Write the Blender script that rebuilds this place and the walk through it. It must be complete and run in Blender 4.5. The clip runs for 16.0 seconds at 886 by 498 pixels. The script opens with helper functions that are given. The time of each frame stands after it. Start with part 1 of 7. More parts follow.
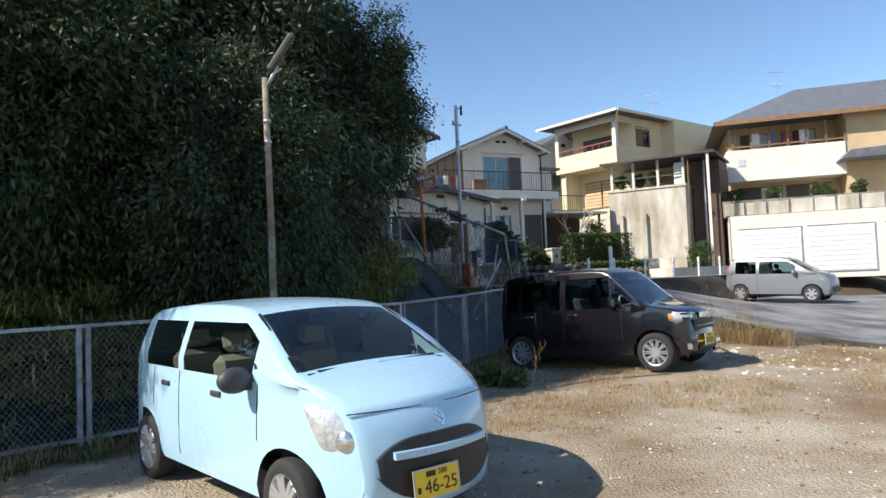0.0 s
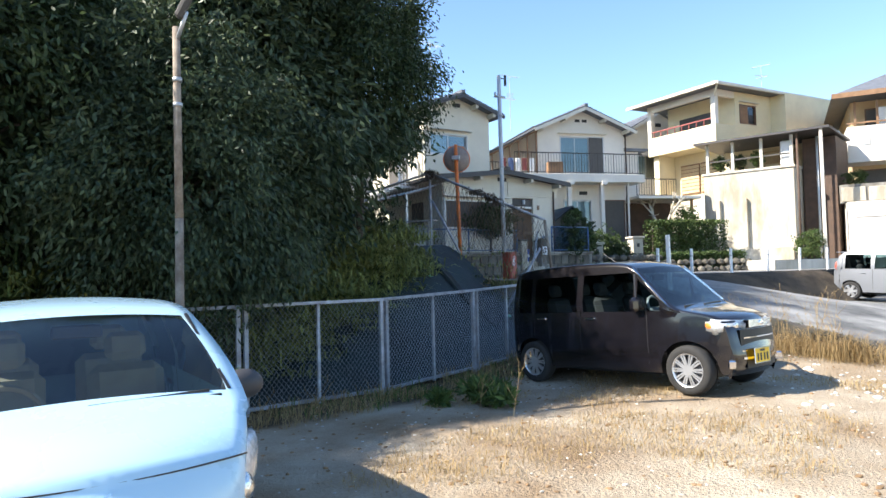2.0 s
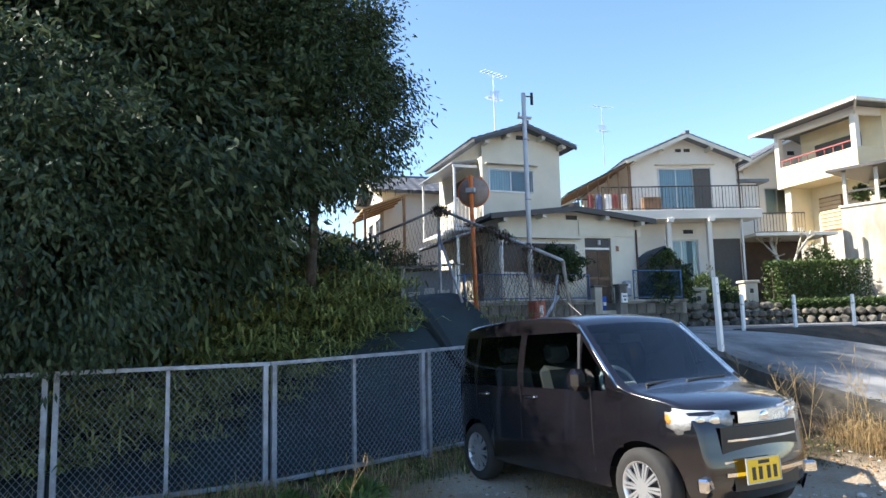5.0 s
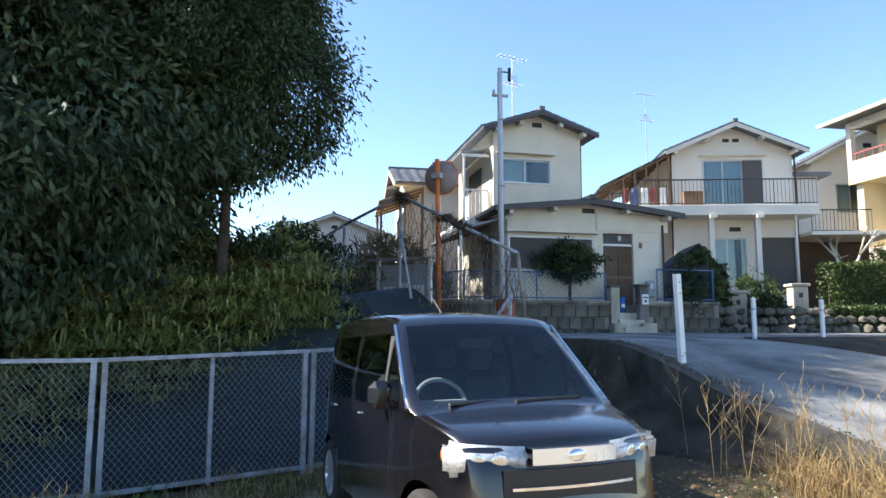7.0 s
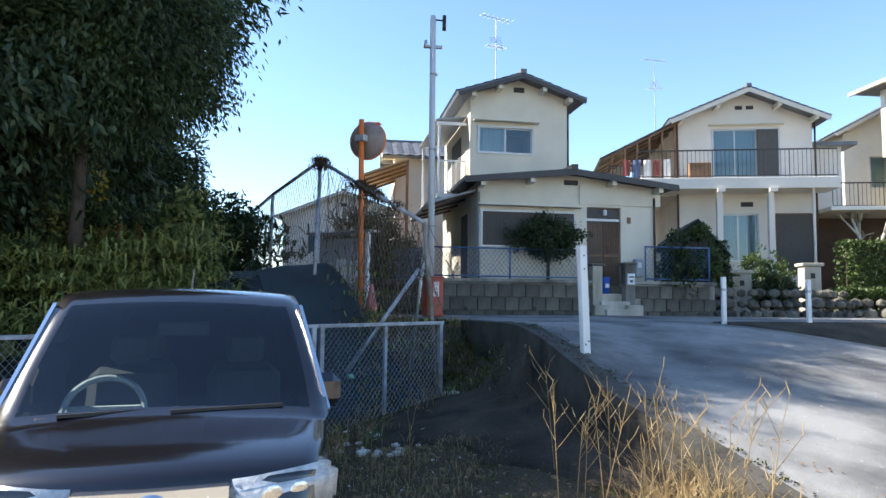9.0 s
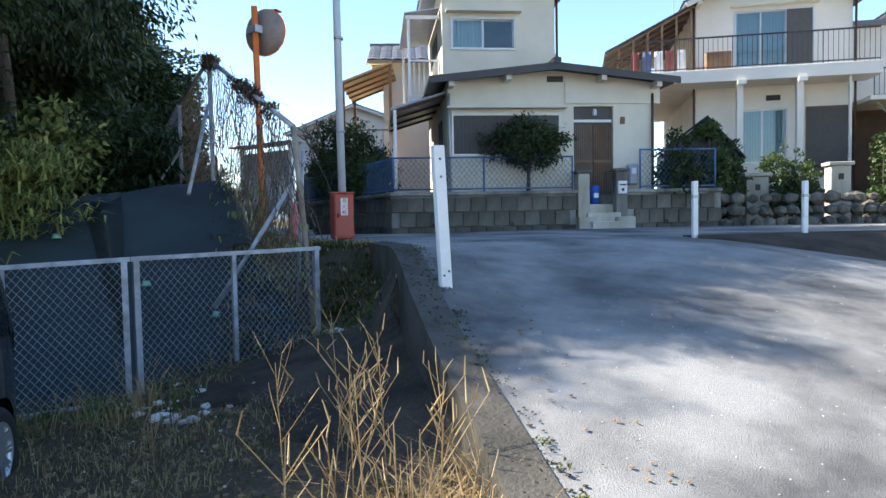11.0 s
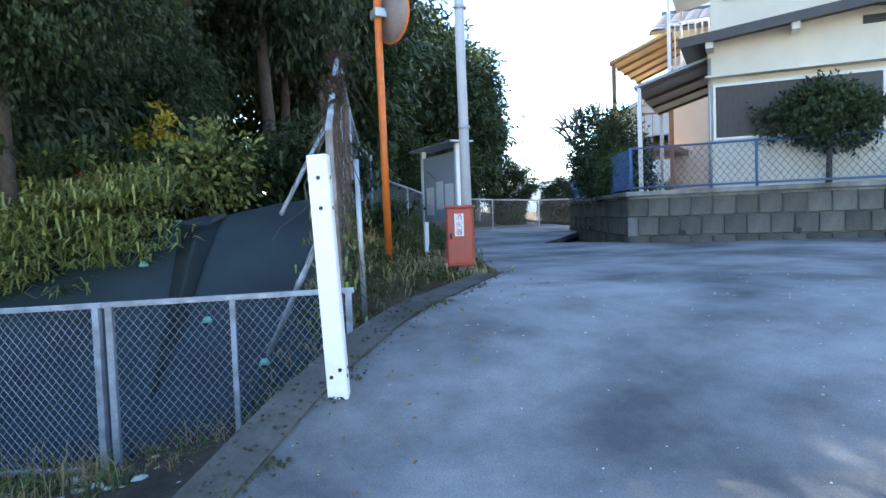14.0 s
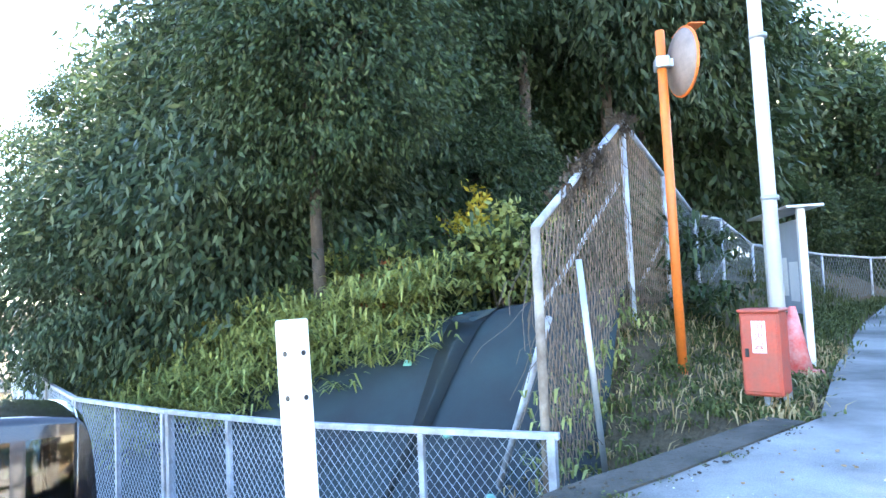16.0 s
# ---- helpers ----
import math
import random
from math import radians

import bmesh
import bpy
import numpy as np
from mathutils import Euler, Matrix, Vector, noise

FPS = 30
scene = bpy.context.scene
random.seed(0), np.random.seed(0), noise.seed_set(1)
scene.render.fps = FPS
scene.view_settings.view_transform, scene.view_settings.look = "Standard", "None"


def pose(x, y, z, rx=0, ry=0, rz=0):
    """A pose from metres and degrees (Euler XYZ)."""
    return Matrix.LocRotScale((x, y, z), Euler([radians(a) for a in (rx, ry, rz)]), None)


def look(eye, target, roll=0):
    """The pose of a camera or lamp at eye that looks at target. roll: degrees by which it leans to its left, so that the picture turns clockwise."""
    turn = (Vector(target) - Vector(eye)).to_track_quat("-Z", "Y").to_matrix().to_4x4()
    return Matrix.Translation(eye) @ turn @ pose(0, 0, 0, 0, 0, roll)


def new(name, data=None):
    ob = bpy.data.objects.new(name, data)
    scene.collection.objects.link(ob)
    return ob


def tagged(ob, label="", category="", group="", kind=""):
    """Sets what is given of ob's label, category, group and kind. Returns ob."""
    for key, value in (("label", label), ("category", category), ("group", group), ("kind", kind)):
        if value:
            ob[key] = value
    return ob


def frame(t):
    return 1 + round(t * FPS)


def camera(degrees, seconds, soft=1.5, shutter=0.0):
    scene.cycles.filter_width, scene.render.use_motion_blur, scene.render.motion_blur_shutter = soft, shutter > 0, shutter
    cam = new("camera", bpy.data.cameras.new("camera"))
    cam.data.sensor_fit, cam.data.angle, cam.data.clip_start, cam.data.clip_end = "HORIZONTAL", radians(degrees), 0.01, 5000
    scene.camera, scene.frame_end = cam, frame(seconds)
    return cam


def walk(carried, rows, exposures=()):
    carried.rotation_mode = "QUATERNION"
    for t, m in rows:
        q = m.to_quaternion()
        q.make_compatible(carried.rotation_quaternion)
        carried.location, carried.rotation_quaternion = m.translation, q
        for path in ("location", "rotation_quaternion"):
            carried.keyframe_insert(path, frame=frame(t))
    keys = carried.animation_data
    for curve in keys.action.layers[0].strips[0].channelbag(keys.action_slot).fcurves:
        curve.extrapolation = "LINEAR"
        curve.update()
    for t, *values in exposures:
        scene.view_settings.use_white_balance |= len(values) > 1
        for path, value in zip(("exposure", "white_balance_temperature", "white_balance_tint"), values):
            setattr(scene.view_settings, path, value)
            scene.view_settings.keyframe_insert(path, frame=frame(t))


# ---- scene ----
cam = camera(67.5, 16.0)
METRES, EYE, TILT, LEAN, TURN = 18.0, 1.6, 0.0, 0.0, 0.0
ROWS = [
    (0.0, 0.0, 0.0, 0.0, 0.11, 2.73, 2.36),
    (0.5, 0.0194, 0.0251, 0.0007, 2.88, 2.2, 2.38),
    (1.0, 0.0436, 0.0497, 0.0014, 7.17, 3.6, 2.59),
    (1.5, 0.0622, 0.0759, 0.0014, 9.7, 3.01, 2.34),
    (2.0, 0.0856, 0.1012, 0.0013, 9.22, 1.94, 1.45),
    (2.5, 0.1049, 0.1282, 0.0014, 5.78, 1.07, 0.2),
    (3.0, 0.1282, 0.1532, 0.0027, 7.55, 3.66, 0.67),
    (3.5, 0.1449, 0.1783, 0.0028, 9.08, 4.34, 0.62),
    (6.0, 0.237, 0.3104, 0.003, 27.26, 7.2, 1.24),
    (6.5, 0.2559, 0.3361, 0.0024, 26.5, 6.43, 0.09),
    (7.0, 0.275, 0.3635, 0.0014, 27.89, 6.31, -0.21),
    (7.5, 0.2914, 0.3896, 0.0014, 22.65, 5.79, -0.32),
    (8.0, 0.3052, 0.4183, 0.0015, 23.15, 5.26, -0.65),
    (8.5, 0.3171, 0.4454, 0.0014, 24.33, 4.84, -0.44),
    (9.0, 0.3297, 0.4747, 0.0018, 31.3, 4.61, -0.67),
    (9.5, 0.3443, 0.5031, 0.0025, 32.17, 2.67, 0.3),
    (10.0, 0.3513, 0.5346, 0.0027, 33.48, -0.33, 0.72),
    (12.5, 0.3814, 0.6928, 0.0088, 42.48, -4.98, 0.95),
    (13.0, 0.3759, 0.7229, 0.011, 50.72, -4.52, 1.55),
    (13.5, 0.3747, 0.753, 0.0152, 58.97, -3.47, 2.37),
    (14.0, 0.3635, 0.7806, 0.0179, 65.16, -2.85, 2.08),
    (14.5, 0.3535, 0.8075, 0.0241, 70.87, -2.89, 2.65),
    (15.0, 0.3376, 0.8288, 0.0276, 82.01, -1.64, 2.93),
    (15.5, 0.3254, 0.8497, 0.0339, 92.36, 0.69, 3.05),
    (16.0, 0.3122, 0.8648, 0.038, 99.75, 3.17, 2.67),
]
walk(cam, [(t, pose(0, 0, EYE, TILT, LEAN, TURN) @ pose(METRES * x, METRES * y, METRES * z, 90 + pitch, roll, yaw)) for t, x, y, z, yaw, pitch, roll in ROWS],
     [(0.0, 0.55), (1.0, 0.95), (2.0, 1.4), (3.5, 1.45), (6.0, 1.4), (9.0, 1.4), (10.2, 1.5), (12.5, 1.75), (14.0, 2.5), (15.0, 3.25), (16.0, 3.9)])

# ---- daylight: low winter sun over the wood, clear sky ----
SUN_EL, SUN_DIR = 40.0, Vector((-0.92, -0.39, 0.0)).normalized()
sun_data = bpy.data.lights.new("sun", "SUN")
sun_data.energy, sun_data.angle, sun_data.color = 5.0, radians(0.55), (1.0, 0.93, 0.83)
sun_lamp = new("sun", sun_data)
to_sun = Vector((SUN_DIR.x * math.cos(radians(SUN_EL)), SUN_DIR.y * math.cos(radians(SUN_EL)), math.sin(radians(SUN_EL))))
sun_lamp.matrix_world = look(to_sun * 60, (0, 0, 0))
world = bpy.data.worlds.new("sky")
scene.world = world
world.use_nodes = True
sky = world.node_tree.nodes.new("ShaderNodeTexSky")
sky.sky_type, sky.sun_disc = "NISHITA", False
sky.sun_elevation, sky.sun_rotation = radians(SUN_EL), math.atan2(SUN_DIR.x, SUN_DIR.y)
sky.air_density, sky.dust_density, sky.ozone_density = 1.0, 0.15, 3.0
background = world.node_tree.nodes["Background"]
background.inputs["Strength"].default_value = 0.125
depth_of_blue = world.node_tree.nodes.new("ShaderNodeHueSaturation")
depth_of_blue.inputs["Saturation"].default_value = 1.04
world.node_tree.links.new(sky.outputs[0], depth_of_blue.inputs["Color"])
world.node_tree.links.new(depth_of_blue.outputs[0], background.inputs["Color"])

# ---- materials ----
def mat(name, color, rough=0.7, metal=0.0, vary=0.25, scale=6.0, fine=60.0, bump=0.15, color2=None, piece=0.0, island=0.0, coat=0.0, spec=0.5, depth=0.02, streak=1.0):
    """A painted or mineral surface: colour mottled at two scales, fine relief, and tone that changes from piece to piece."""
    m = bpy.data.materials.new(name)
    m.use_nodes = True
    n, l = m.node_tree.nodes, m.node_tree.links
    b = n["Principled BSDF"]
    b.inputs["Metallic"].default_value = metal
    b.inputs["Specular IOR Level"].default_value = spec
    b.inputs["Coat Weight"].default_value = coat
    b.inputs["Coat Roughness"].default_value = 0.06
    tc = n.new("ShaderNodeTexCoord")
    big, small = n.new("ShaderNodeTexNoise"), n.new("ShaderNodeTexNoise")
    for node, sc, det in ((big, scale, 5.0), (small, fine, 3.0)):
        node.inputs["Scale"].default_value, node.inputs["Detail"].default_value = sc, det
        node.inputs["Roughness"].default_value = 0.62
        squash = n.new("ShaderNodeVectorMath")
        squash.operation, squash.inputs[1].default_value = "MULTIPLY", (1.0, 1.0, streak if node is big else 1.0)
        l.new(tc.outputs["Object"], squash.inputs[0])
        l.new(squash.outputs[0], node.inputs["Vector"])
    ramp = n.new("ShaderNodeMapRange")
    ramp.inputs["From Min"].default_value, ramp.inputs["From Max"].default_value = 0.36, 0.64
    l.new(big.outputs["Fac"], ramp.inputs["Value"])
    mix = n.new("ShaderNodeMix")
    mix.data_type = "RGBA"
    c2 = color2 or tuple(c * (1 - vary) for c in color)
    mix.inputs["A"].default_value, mix.inputs["B"].default_value = (*c2, 1), (*color, 1)
    l.new(ramp.outputs[0], mix.inputs["Factor"])
    hsv = n.new("ShaderNodeHueSaturation")
    l.new(mix.outputs["Result"], hsv.inputs["Color"])
    tone = n.new("ShaderNodeMath")
    tone.operation = "MULTIPLY_ADD"
    tone.inputs[1].default_value, tone.inputs[2].default_value = vary * 1.2, 1 - vary * 0.6
    l.new(small.outputs["Fac"], tone.inputs[0])
    last = tone
    for amount, kind, out in ((piece, "ShaderNodeObjectInfo", "Random"), (island, "ShaderNodeNewGeometry", "Random Per Island")):
        if amount:
            info, add = n.new(kind), n.new("ShaderNodeMath")
            add.operation = "MULTIPLY_ADD"
            add.inputs[1].default_value = amount
            l.new(info.outputs[out], add.inputs[0])
            l.new(last.outputs[0], add.inputs[2])
            sub = n.new("ShaderNodeMath")
            sub.operation, sub.inputs[1].default_value = "SUBTRACT", amount / 2
            l.new(add.outputs[0], sub.inputs[0])
            last = sub
    l.new(last.outputs[0], hsv.inputs["Value"])
    l.new(hsv.outputs[0], b.inputs["Base Color"])
    rr = n.new("ShaderNodeMath")
    rr.operation = "MULTIPLY_ADD"
    rr.inputs[1].default_value, rr.inputs[2].default_value = 0.16, max(rough - 0.08, 0.02)
    if rough < 0.12:
        rr.inputs[1].default_value, rr.inputs[2].default_value = 0.02, rough
    l.new(big.outputs["Fac"], rr.inputs[0])
    l.new(rr.outputs[0], b.inputs["Roughness"])
    if bump:
        bp = n.new("ShaderNodeBump")
        bp.inputs["Strength"].default_value, bp.inputs["Distance"].default_value = bump, depth
        l.new(small.outputs["Fac"], bp.inputs["Height"])
        l.new(bp.outputs[0], b.inputs["Normal"])
    return m


def glass_mat(name, tint=(0.8, 0.9, 0.9), rough=0.02):
    m = bpy.data.materials.new(name)
    m.use_nodes = True
    n, l = m.node_tree.nodes, m.node_tree.links
    out, b = n["Material Output"], n["Principled BSDF"]
    n.remove(b)
    clear, gloss, mix, fres = n.new("ShaderNodeBsdfTransparent"), n.new("ShaderNodeBsdfGlossy"), n.new("ShaderNodeMixShader"), n.new("ShaderNodeFresnel")
    clear.inputs["Color"].default_value = (*tint, 1)
    gloss.inputs["Roughness"].default_value = rough
    fres.inputs["IOR"].default_value = 1.7
    l.new(fres.outputs[0], mix.inputs["Fac"])
    l.new(clear.outputs[0], mix.inputs[1])
    l.new(gloss.outputs[0], mix.inputs[2])
    l.new(mix.outputs[0], out.inputs["Surface"])
    return m


def leaf_mat(name, dark, light, gloss=0.45):
    """Leaves: tone differs from leaf to leaf, a little light shines through."""
    m = bpy.data.materials.new(name)
    m.use_nodes = True
    n, l = m.node_tree.nodes, m.node_tree.links
    b = n["Principled BSDF"]
    geo, mix, noise_node, tc = n.new("ShaderNodeNewGeometry"), n.new("ShaderNodeMix"), n.new("ShaderNodeTexNoise"), n.new("ShaderNodeTexCoord")
    mix.data_type = "RGBA"
    noise_node.inputs["Scale"].default_value = 0.7
    l.new(tc.outputs["Object"], noise_node.inputs["Vector"])
    avg = n.new("ShaderNodeMath")
    avg.operation = "MULTIPLY"
    l.new(geo.outputs["Random Per Island"], avg.inputs[0])
    l.new(noise_node.outputs["Fac"], avg.inputs[1])
    dbl = n.new("ShaderNodeMath")
    dbl.operation, dbl.inputs[1].default_value, dbl.use_clamp = "MULTIPLY", 1.7, True
    l.new(avg.outputs[0], dbl.inputs[0])
    l.new(dbl.outputs[0], mix.inputs["Factor"])
    mix.inputs["A"].default_value, mix.inputs["B"].default_value = (*dark, 1), (*light, 1)
    l.new(mix.outputs["Result"], b.inputs["Base Color"])
    b.inputs["Roughness"].default_value = gloss
    b.inputs["Specular IOR Level"].default_value = 0.28
    thin, add, out = n.new("ShaderNodeBsdfTranslucent"), n.new("ShaderNodeMixShader"), n["Material Output"]
    l.new(mix.outputs["Result"], thin.inputs["Color"])
    add.inputs["Fac"].default_value = 0.22
    l.new(b.outputs[0], add.inputs[1])
    l.new(thin.outputs[0], add.inputs[2])
    l.new(add.outputs[0], out.inputs["Surface"])
    return m


GRAVEL = mat("gravel_earth", (0.47, 0.405, 0.31), 0.95, vary=0.5, scale=0.5, fine=34, bump=1.0, color2=(0.25, 0.175, 0.105), depth=0.04, spec=0.2)
ASPHALT = mat("asphalt", (0.31, 0.305, 0.29), 0.85, vary=0.8, scale=0.75, fine=130, bump=0.9, color2=(0.09, 0.09, 0.088), depth=0.008, spec=0.35)
SOIL_DARK = mat("dark_brown_soil", (0.10, 0.08, 0.058), 0.95, vary=0.5, scale=2.0, fine=30, bump=1.0, color2=(0.045, 0.037, 0.028), depth=0.04, spec=0.2)
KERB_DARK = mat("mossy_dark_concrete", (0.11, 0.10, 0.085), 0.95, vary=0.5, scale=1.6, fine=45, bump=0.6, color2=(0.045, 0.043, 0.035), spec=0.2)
CONCRETE = mat("concrete", (0.36, 0.34, 0.30), 0.9, vary=0.4, scale=1.6, fine=45, bump=0.4, color2=(0.12, 0.11, 0.095), spec=0.3, streak=0.35)
CONCRETE_PALE = mat("pale_concrete", (0.62, 0.58, 0.50), 0.9, vary=0.3, scale=1.1, fine=40, bump=0.3, color2=(0.33, 0.29, 0.22), spec=0.3, streak=0.3)
CREAM = mat("cream_stucco", (0.74, 0.69, 0.57), 0.9, vary=0.12, scale=0.9, fine=90, bump=0.35, spec=0.25)
WHITE_WALL = mat("white_stucco", (0.78, 0.73, 0.65), 0.9, vary=0.10, scale=0.8, fine=90, bump=0.3, spec=0.25)
YELLOW_WALL = mat("yellow_stucco", (0.76, 0.66, 0.44), 0.9, vary=0.12, scale=0.8, fine=80, bump=0.3, spec=0.25)
TAN_WALL = mat("tan_siding", (0.60, 0.45, 0.27), 0.85, vary=0.15, scale=0.8, fine=60, bump=0.3, spec=0.25)
ROOF_TILE = mat("slate_grey_tile", (0.16, 0.17, 0.19), 0.55, vary=0.3, scale=3, fine=40, bump=0.2, island=0.3)
ROOF_DARK = mat("dark_metal_roof", (0.06, 0.055, 0.055), 0.5, vary=0.3, scale=2, fine=50, bump=0.1)
WOOD_DARK = mat("dark_stained_wood", (0.10, 0.06, 0.04), 0.7, vary=0.35, scale=3, fine=50, bump=0.2)
WOOD_BROWN = mat("brown_wood", (0.30, 0.17, 0.09), 0.7, vary=0.35, scale=3, fine=50, bump=0.2)
WOOD_GREY = mat("weathered_wood", (0.34, 0.29, 0.23), 0.9, vary=0.4, scale=4, fine=40, bump=0.4, color2=(0.15, 0.11, 0.08))
WHITE_PAINT = mat("white_paint", (0.80, 0.80, 0.79), 0.5, vary=0.10, scale=6, fine=50, bump=0.05)
GALV = mat("galvanised_steel", (0.50, 0.52, 0.54), 0.45, metal=0.6, vary=0.25, scale=5, fine=60, bump=0.05)
FENCE_PAINT = mat("silver_fence_paint", (0.44, 0.47, 0.52), 0.55, metal=0.15, vary=0.3, scale=6, fine=60, bump=0.08, color2=(0.24, 0.24, 0.25))
POLE_GREY = mat("grey_pole", (0.50, 0.52, 0.54), 0.6, vary=0.15, scale=3, fine=40, bump=0.08)
ORANGE = mat("orange_paint", (0.80, 0.19, 0.03), 0.45, vary=0.2, scale=5, fine=40, bump=0.05)
RED_BOX = mat("faded_red_paint", (0.46, 0.07, 0.04), 0.5, vary=0.3, scale=7, fine=50, bump=0.06, color2=(0.32, 0.08, 0.055))
BLUE_PAINT = mat("blue_fence_paint", (0.085, 0.165, 0.32), 0.5, vary=0.25, scale=6, fine=50, bump=0.05)
SHEET = mat("black_weed_sheet", (0.026, 0.044, 0.048), 0.75, vary=0.35, scale=1.2, fine=120, bump=0.25, color2=(0.02, 0.026, 0.03), spec=0.35)
BLACK = mat("black_plastic", (0.015, 0.015, 0.016), 0.5, vary=0.2, bump=0.03)
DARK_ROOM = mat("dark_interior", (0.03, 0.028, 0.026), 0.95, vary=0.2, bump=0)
CURTAIN = mat("pale_curtain", (0.55, 0.58, 0.60), 0.95, vary=0.15, scale=8, bump=0.1)
SCREEN_GREY = mat("grey_insect_screen", (0.10, 0.095, 0.09), 0.8, vary=0.15, scale=8, fine=150, bump=0.05)
GLASS = glass_mat("window_glass", (0.75, 0.85, 0.88))
CAR_GLASS = glass_mat("car_glass", (0.42, 0.52, 0.52))
BARK = mat("bark", (0.13, 0.10, 0.075), 0.95, vary=0.45, scale=4, fine=30, bump=0.9, depth=0.05)
DRY_GRASS = leaf_mat("dry_grass", (0.27, 0.18, 0.08), (0.50, 0.38, 0.20), 0.8)
GREEN_GRASS = leaf_mat("green_weeds", (0.05, 0.09, 0.025), (0.16, 0.22, 0.06), 0.6)
MOSS = leaf_mat("moss_and_low_weeds", (0.04, 0.05, 0.015), (0.15, 0.17, 0.05), 0.8)
LEAF = leaf_mat("evergreen_leaf", (0.017, 0.033, 0.013), (0.074, 0.105, 0.038), 0.5)
LEAF_BLUE = leaf_mat("weeping_evergreen_leaf", (0.021, 0.040, 0.022), (0.098, 0.130, 0.060), 0.5)
LEAF_BAMBOO = leaf_mat("bamboo_grass_leaf", (0.08, 0.11, 0.03), (0.42, 0.43, 0.14), 0.5)
LEAF_YELLOW = leaf_mat("yellow_leaf", (0.30, 0.22, 0.02), (0.62, 0.50, 0.06), 0.5)
LEAF_HEDGE = leaf_mat("hedge_leaf", (0.03, 0.06, 0.018), (0.12, 0.16, 0.05), 0.45)
LEAF_RED = leaf_mat("russet_leaf", (0.22, 0.07, 0.03), (0.40, 0.20, 0.08), 0.6)

def soil_shade_over(m, dark, light):
    """Lets leaf mould and soil, with tree shade put into their colour, show through a ground by its share."""
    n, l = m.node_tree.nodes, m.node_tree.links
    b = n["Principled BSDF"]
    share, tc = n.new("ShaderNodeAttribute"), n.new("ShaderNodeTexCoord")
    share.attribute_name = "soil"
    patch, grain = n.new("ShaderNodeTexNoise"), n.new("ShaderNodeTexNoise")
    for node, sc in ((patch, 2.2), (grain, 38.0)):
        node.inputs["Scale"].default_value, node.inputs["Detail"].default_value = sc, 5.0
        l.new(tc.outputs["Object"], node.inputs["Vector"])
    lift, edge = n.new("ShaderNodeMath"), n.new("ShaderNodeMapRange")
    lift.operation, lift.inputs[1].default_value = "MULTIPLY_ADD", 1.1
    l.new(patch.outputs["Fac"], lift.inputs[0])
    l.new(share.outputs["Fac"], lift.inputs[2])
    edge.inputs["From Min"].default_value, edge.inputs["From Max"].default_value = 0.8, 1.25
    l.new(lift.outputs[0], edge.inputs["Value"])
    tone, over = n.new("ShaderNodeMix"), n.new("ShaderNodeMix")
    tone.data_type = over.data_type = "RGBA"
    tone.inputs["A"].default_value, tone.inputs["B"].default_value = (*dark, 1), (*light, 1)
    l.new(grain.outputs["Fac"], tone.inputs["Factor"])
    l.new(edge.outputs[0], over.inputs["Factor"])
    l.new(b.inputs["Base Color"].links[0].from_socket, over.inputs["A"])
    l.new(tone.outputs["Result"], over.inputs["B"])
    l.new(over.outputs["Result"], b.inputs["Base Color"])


# soil tones darkened, so the wood's shade is part of the colour
soil_shade_over(GRAVEL, (0.035, 0.028, 0.018), (0.18, 0.14, 0.09))

# ---- building helpers ----
def thing(name, m=None, label="", category="", group="", kind=""):
    ob = new(name)
    ob.empty_display_size = 0.2
    ob.matrix_world = m or Matrix()
    return tagged(ob, label, category, group, kind)


def part(name, bm, material, parent=None, label="", m=None, smooth=False):
    """Links a bmesh as one mesh object under its thing or part."""
    me = bpy.data.meshes.new(name)
    if smooth:
        for f in bm.faces:
            f.smooth = True
    bm.to_mesh(me)
    bm.free()
    me.materials.append(material)
    ob = new(name, me)
    if parent:
        ob.parent = parent
    if m is not None:
        ob.matrix_basis = m
    return tagged(ob, label)


def raw(name, verts, faces, material, parent=None, label="", m=None, smooth=False):
    me = bpy.data.meshes.new(name)
    me.from_pydata([tuple(v) for v in verts], [], faces)
    if smooth:
        me.polygons.foreach_set("use_smooth", [True] * len(me.polygons))
    me.materials.append(material)
    ob = new(name, me)
    if parent:
        ob.parent = parent
    if m is not None:
        ob.matrix_basis = m
    return tagged(ob, label)


def box(bm, x0, x1, y0, y1, z0, z1, bevel=0.0, m=None):
    made = bmesh.ops.create_cube(bm, size=1.0)["verts"]
    for v in made:
        v.co = Vector((x0 + (v.co.x + 0.5) * (x1 - x0), y0 + (v.co.y + 0.5) * (y1 - y0), z0 + (v.co.z + 0.5) * (z1 - z0)))
    if bevel:
        edges = list({e for v in made for e in v.link_edges})
        made = list({v for f in bmesh.ops.bevel(bm, geom=edges, offset=bevel, segments=1, affect="EDGES")["faces"] for v in f.verts} | {v for v in made if v.is_valid})
    if m is not None:
        bmesh.ops.transform(bm, matrix=m, verts=made)
    return bm


def rod(bm, a, b, r0, r1=None, n=8):
    """A round bar from a to b."""
    a, b = Vector(a), Vector(b)
    r1 = r0 if r1 is None else r1
    turn = (b - a).to_track_quat("Z", "Y").to_matrix()
    rings = []
    for p, r in ((a, r0), (b, r1)):
        rings.append([bm.verts.new(p + turn @ Vector((r * math.cos(2 * math.pi * k / n), r * math.sin(2 * math.pi * k / n), 0))) for k in range(n)])
    for k in range(n):
        bm.faces.new((rings[0][k], rings[0][(k + 1) % n], rings[1][(k + 1) % n], rings[1][k])).smooth = n > 6
    bm.faces.new(rings[0][::-1])
    bm.faces.new(rings[1])
    return bm


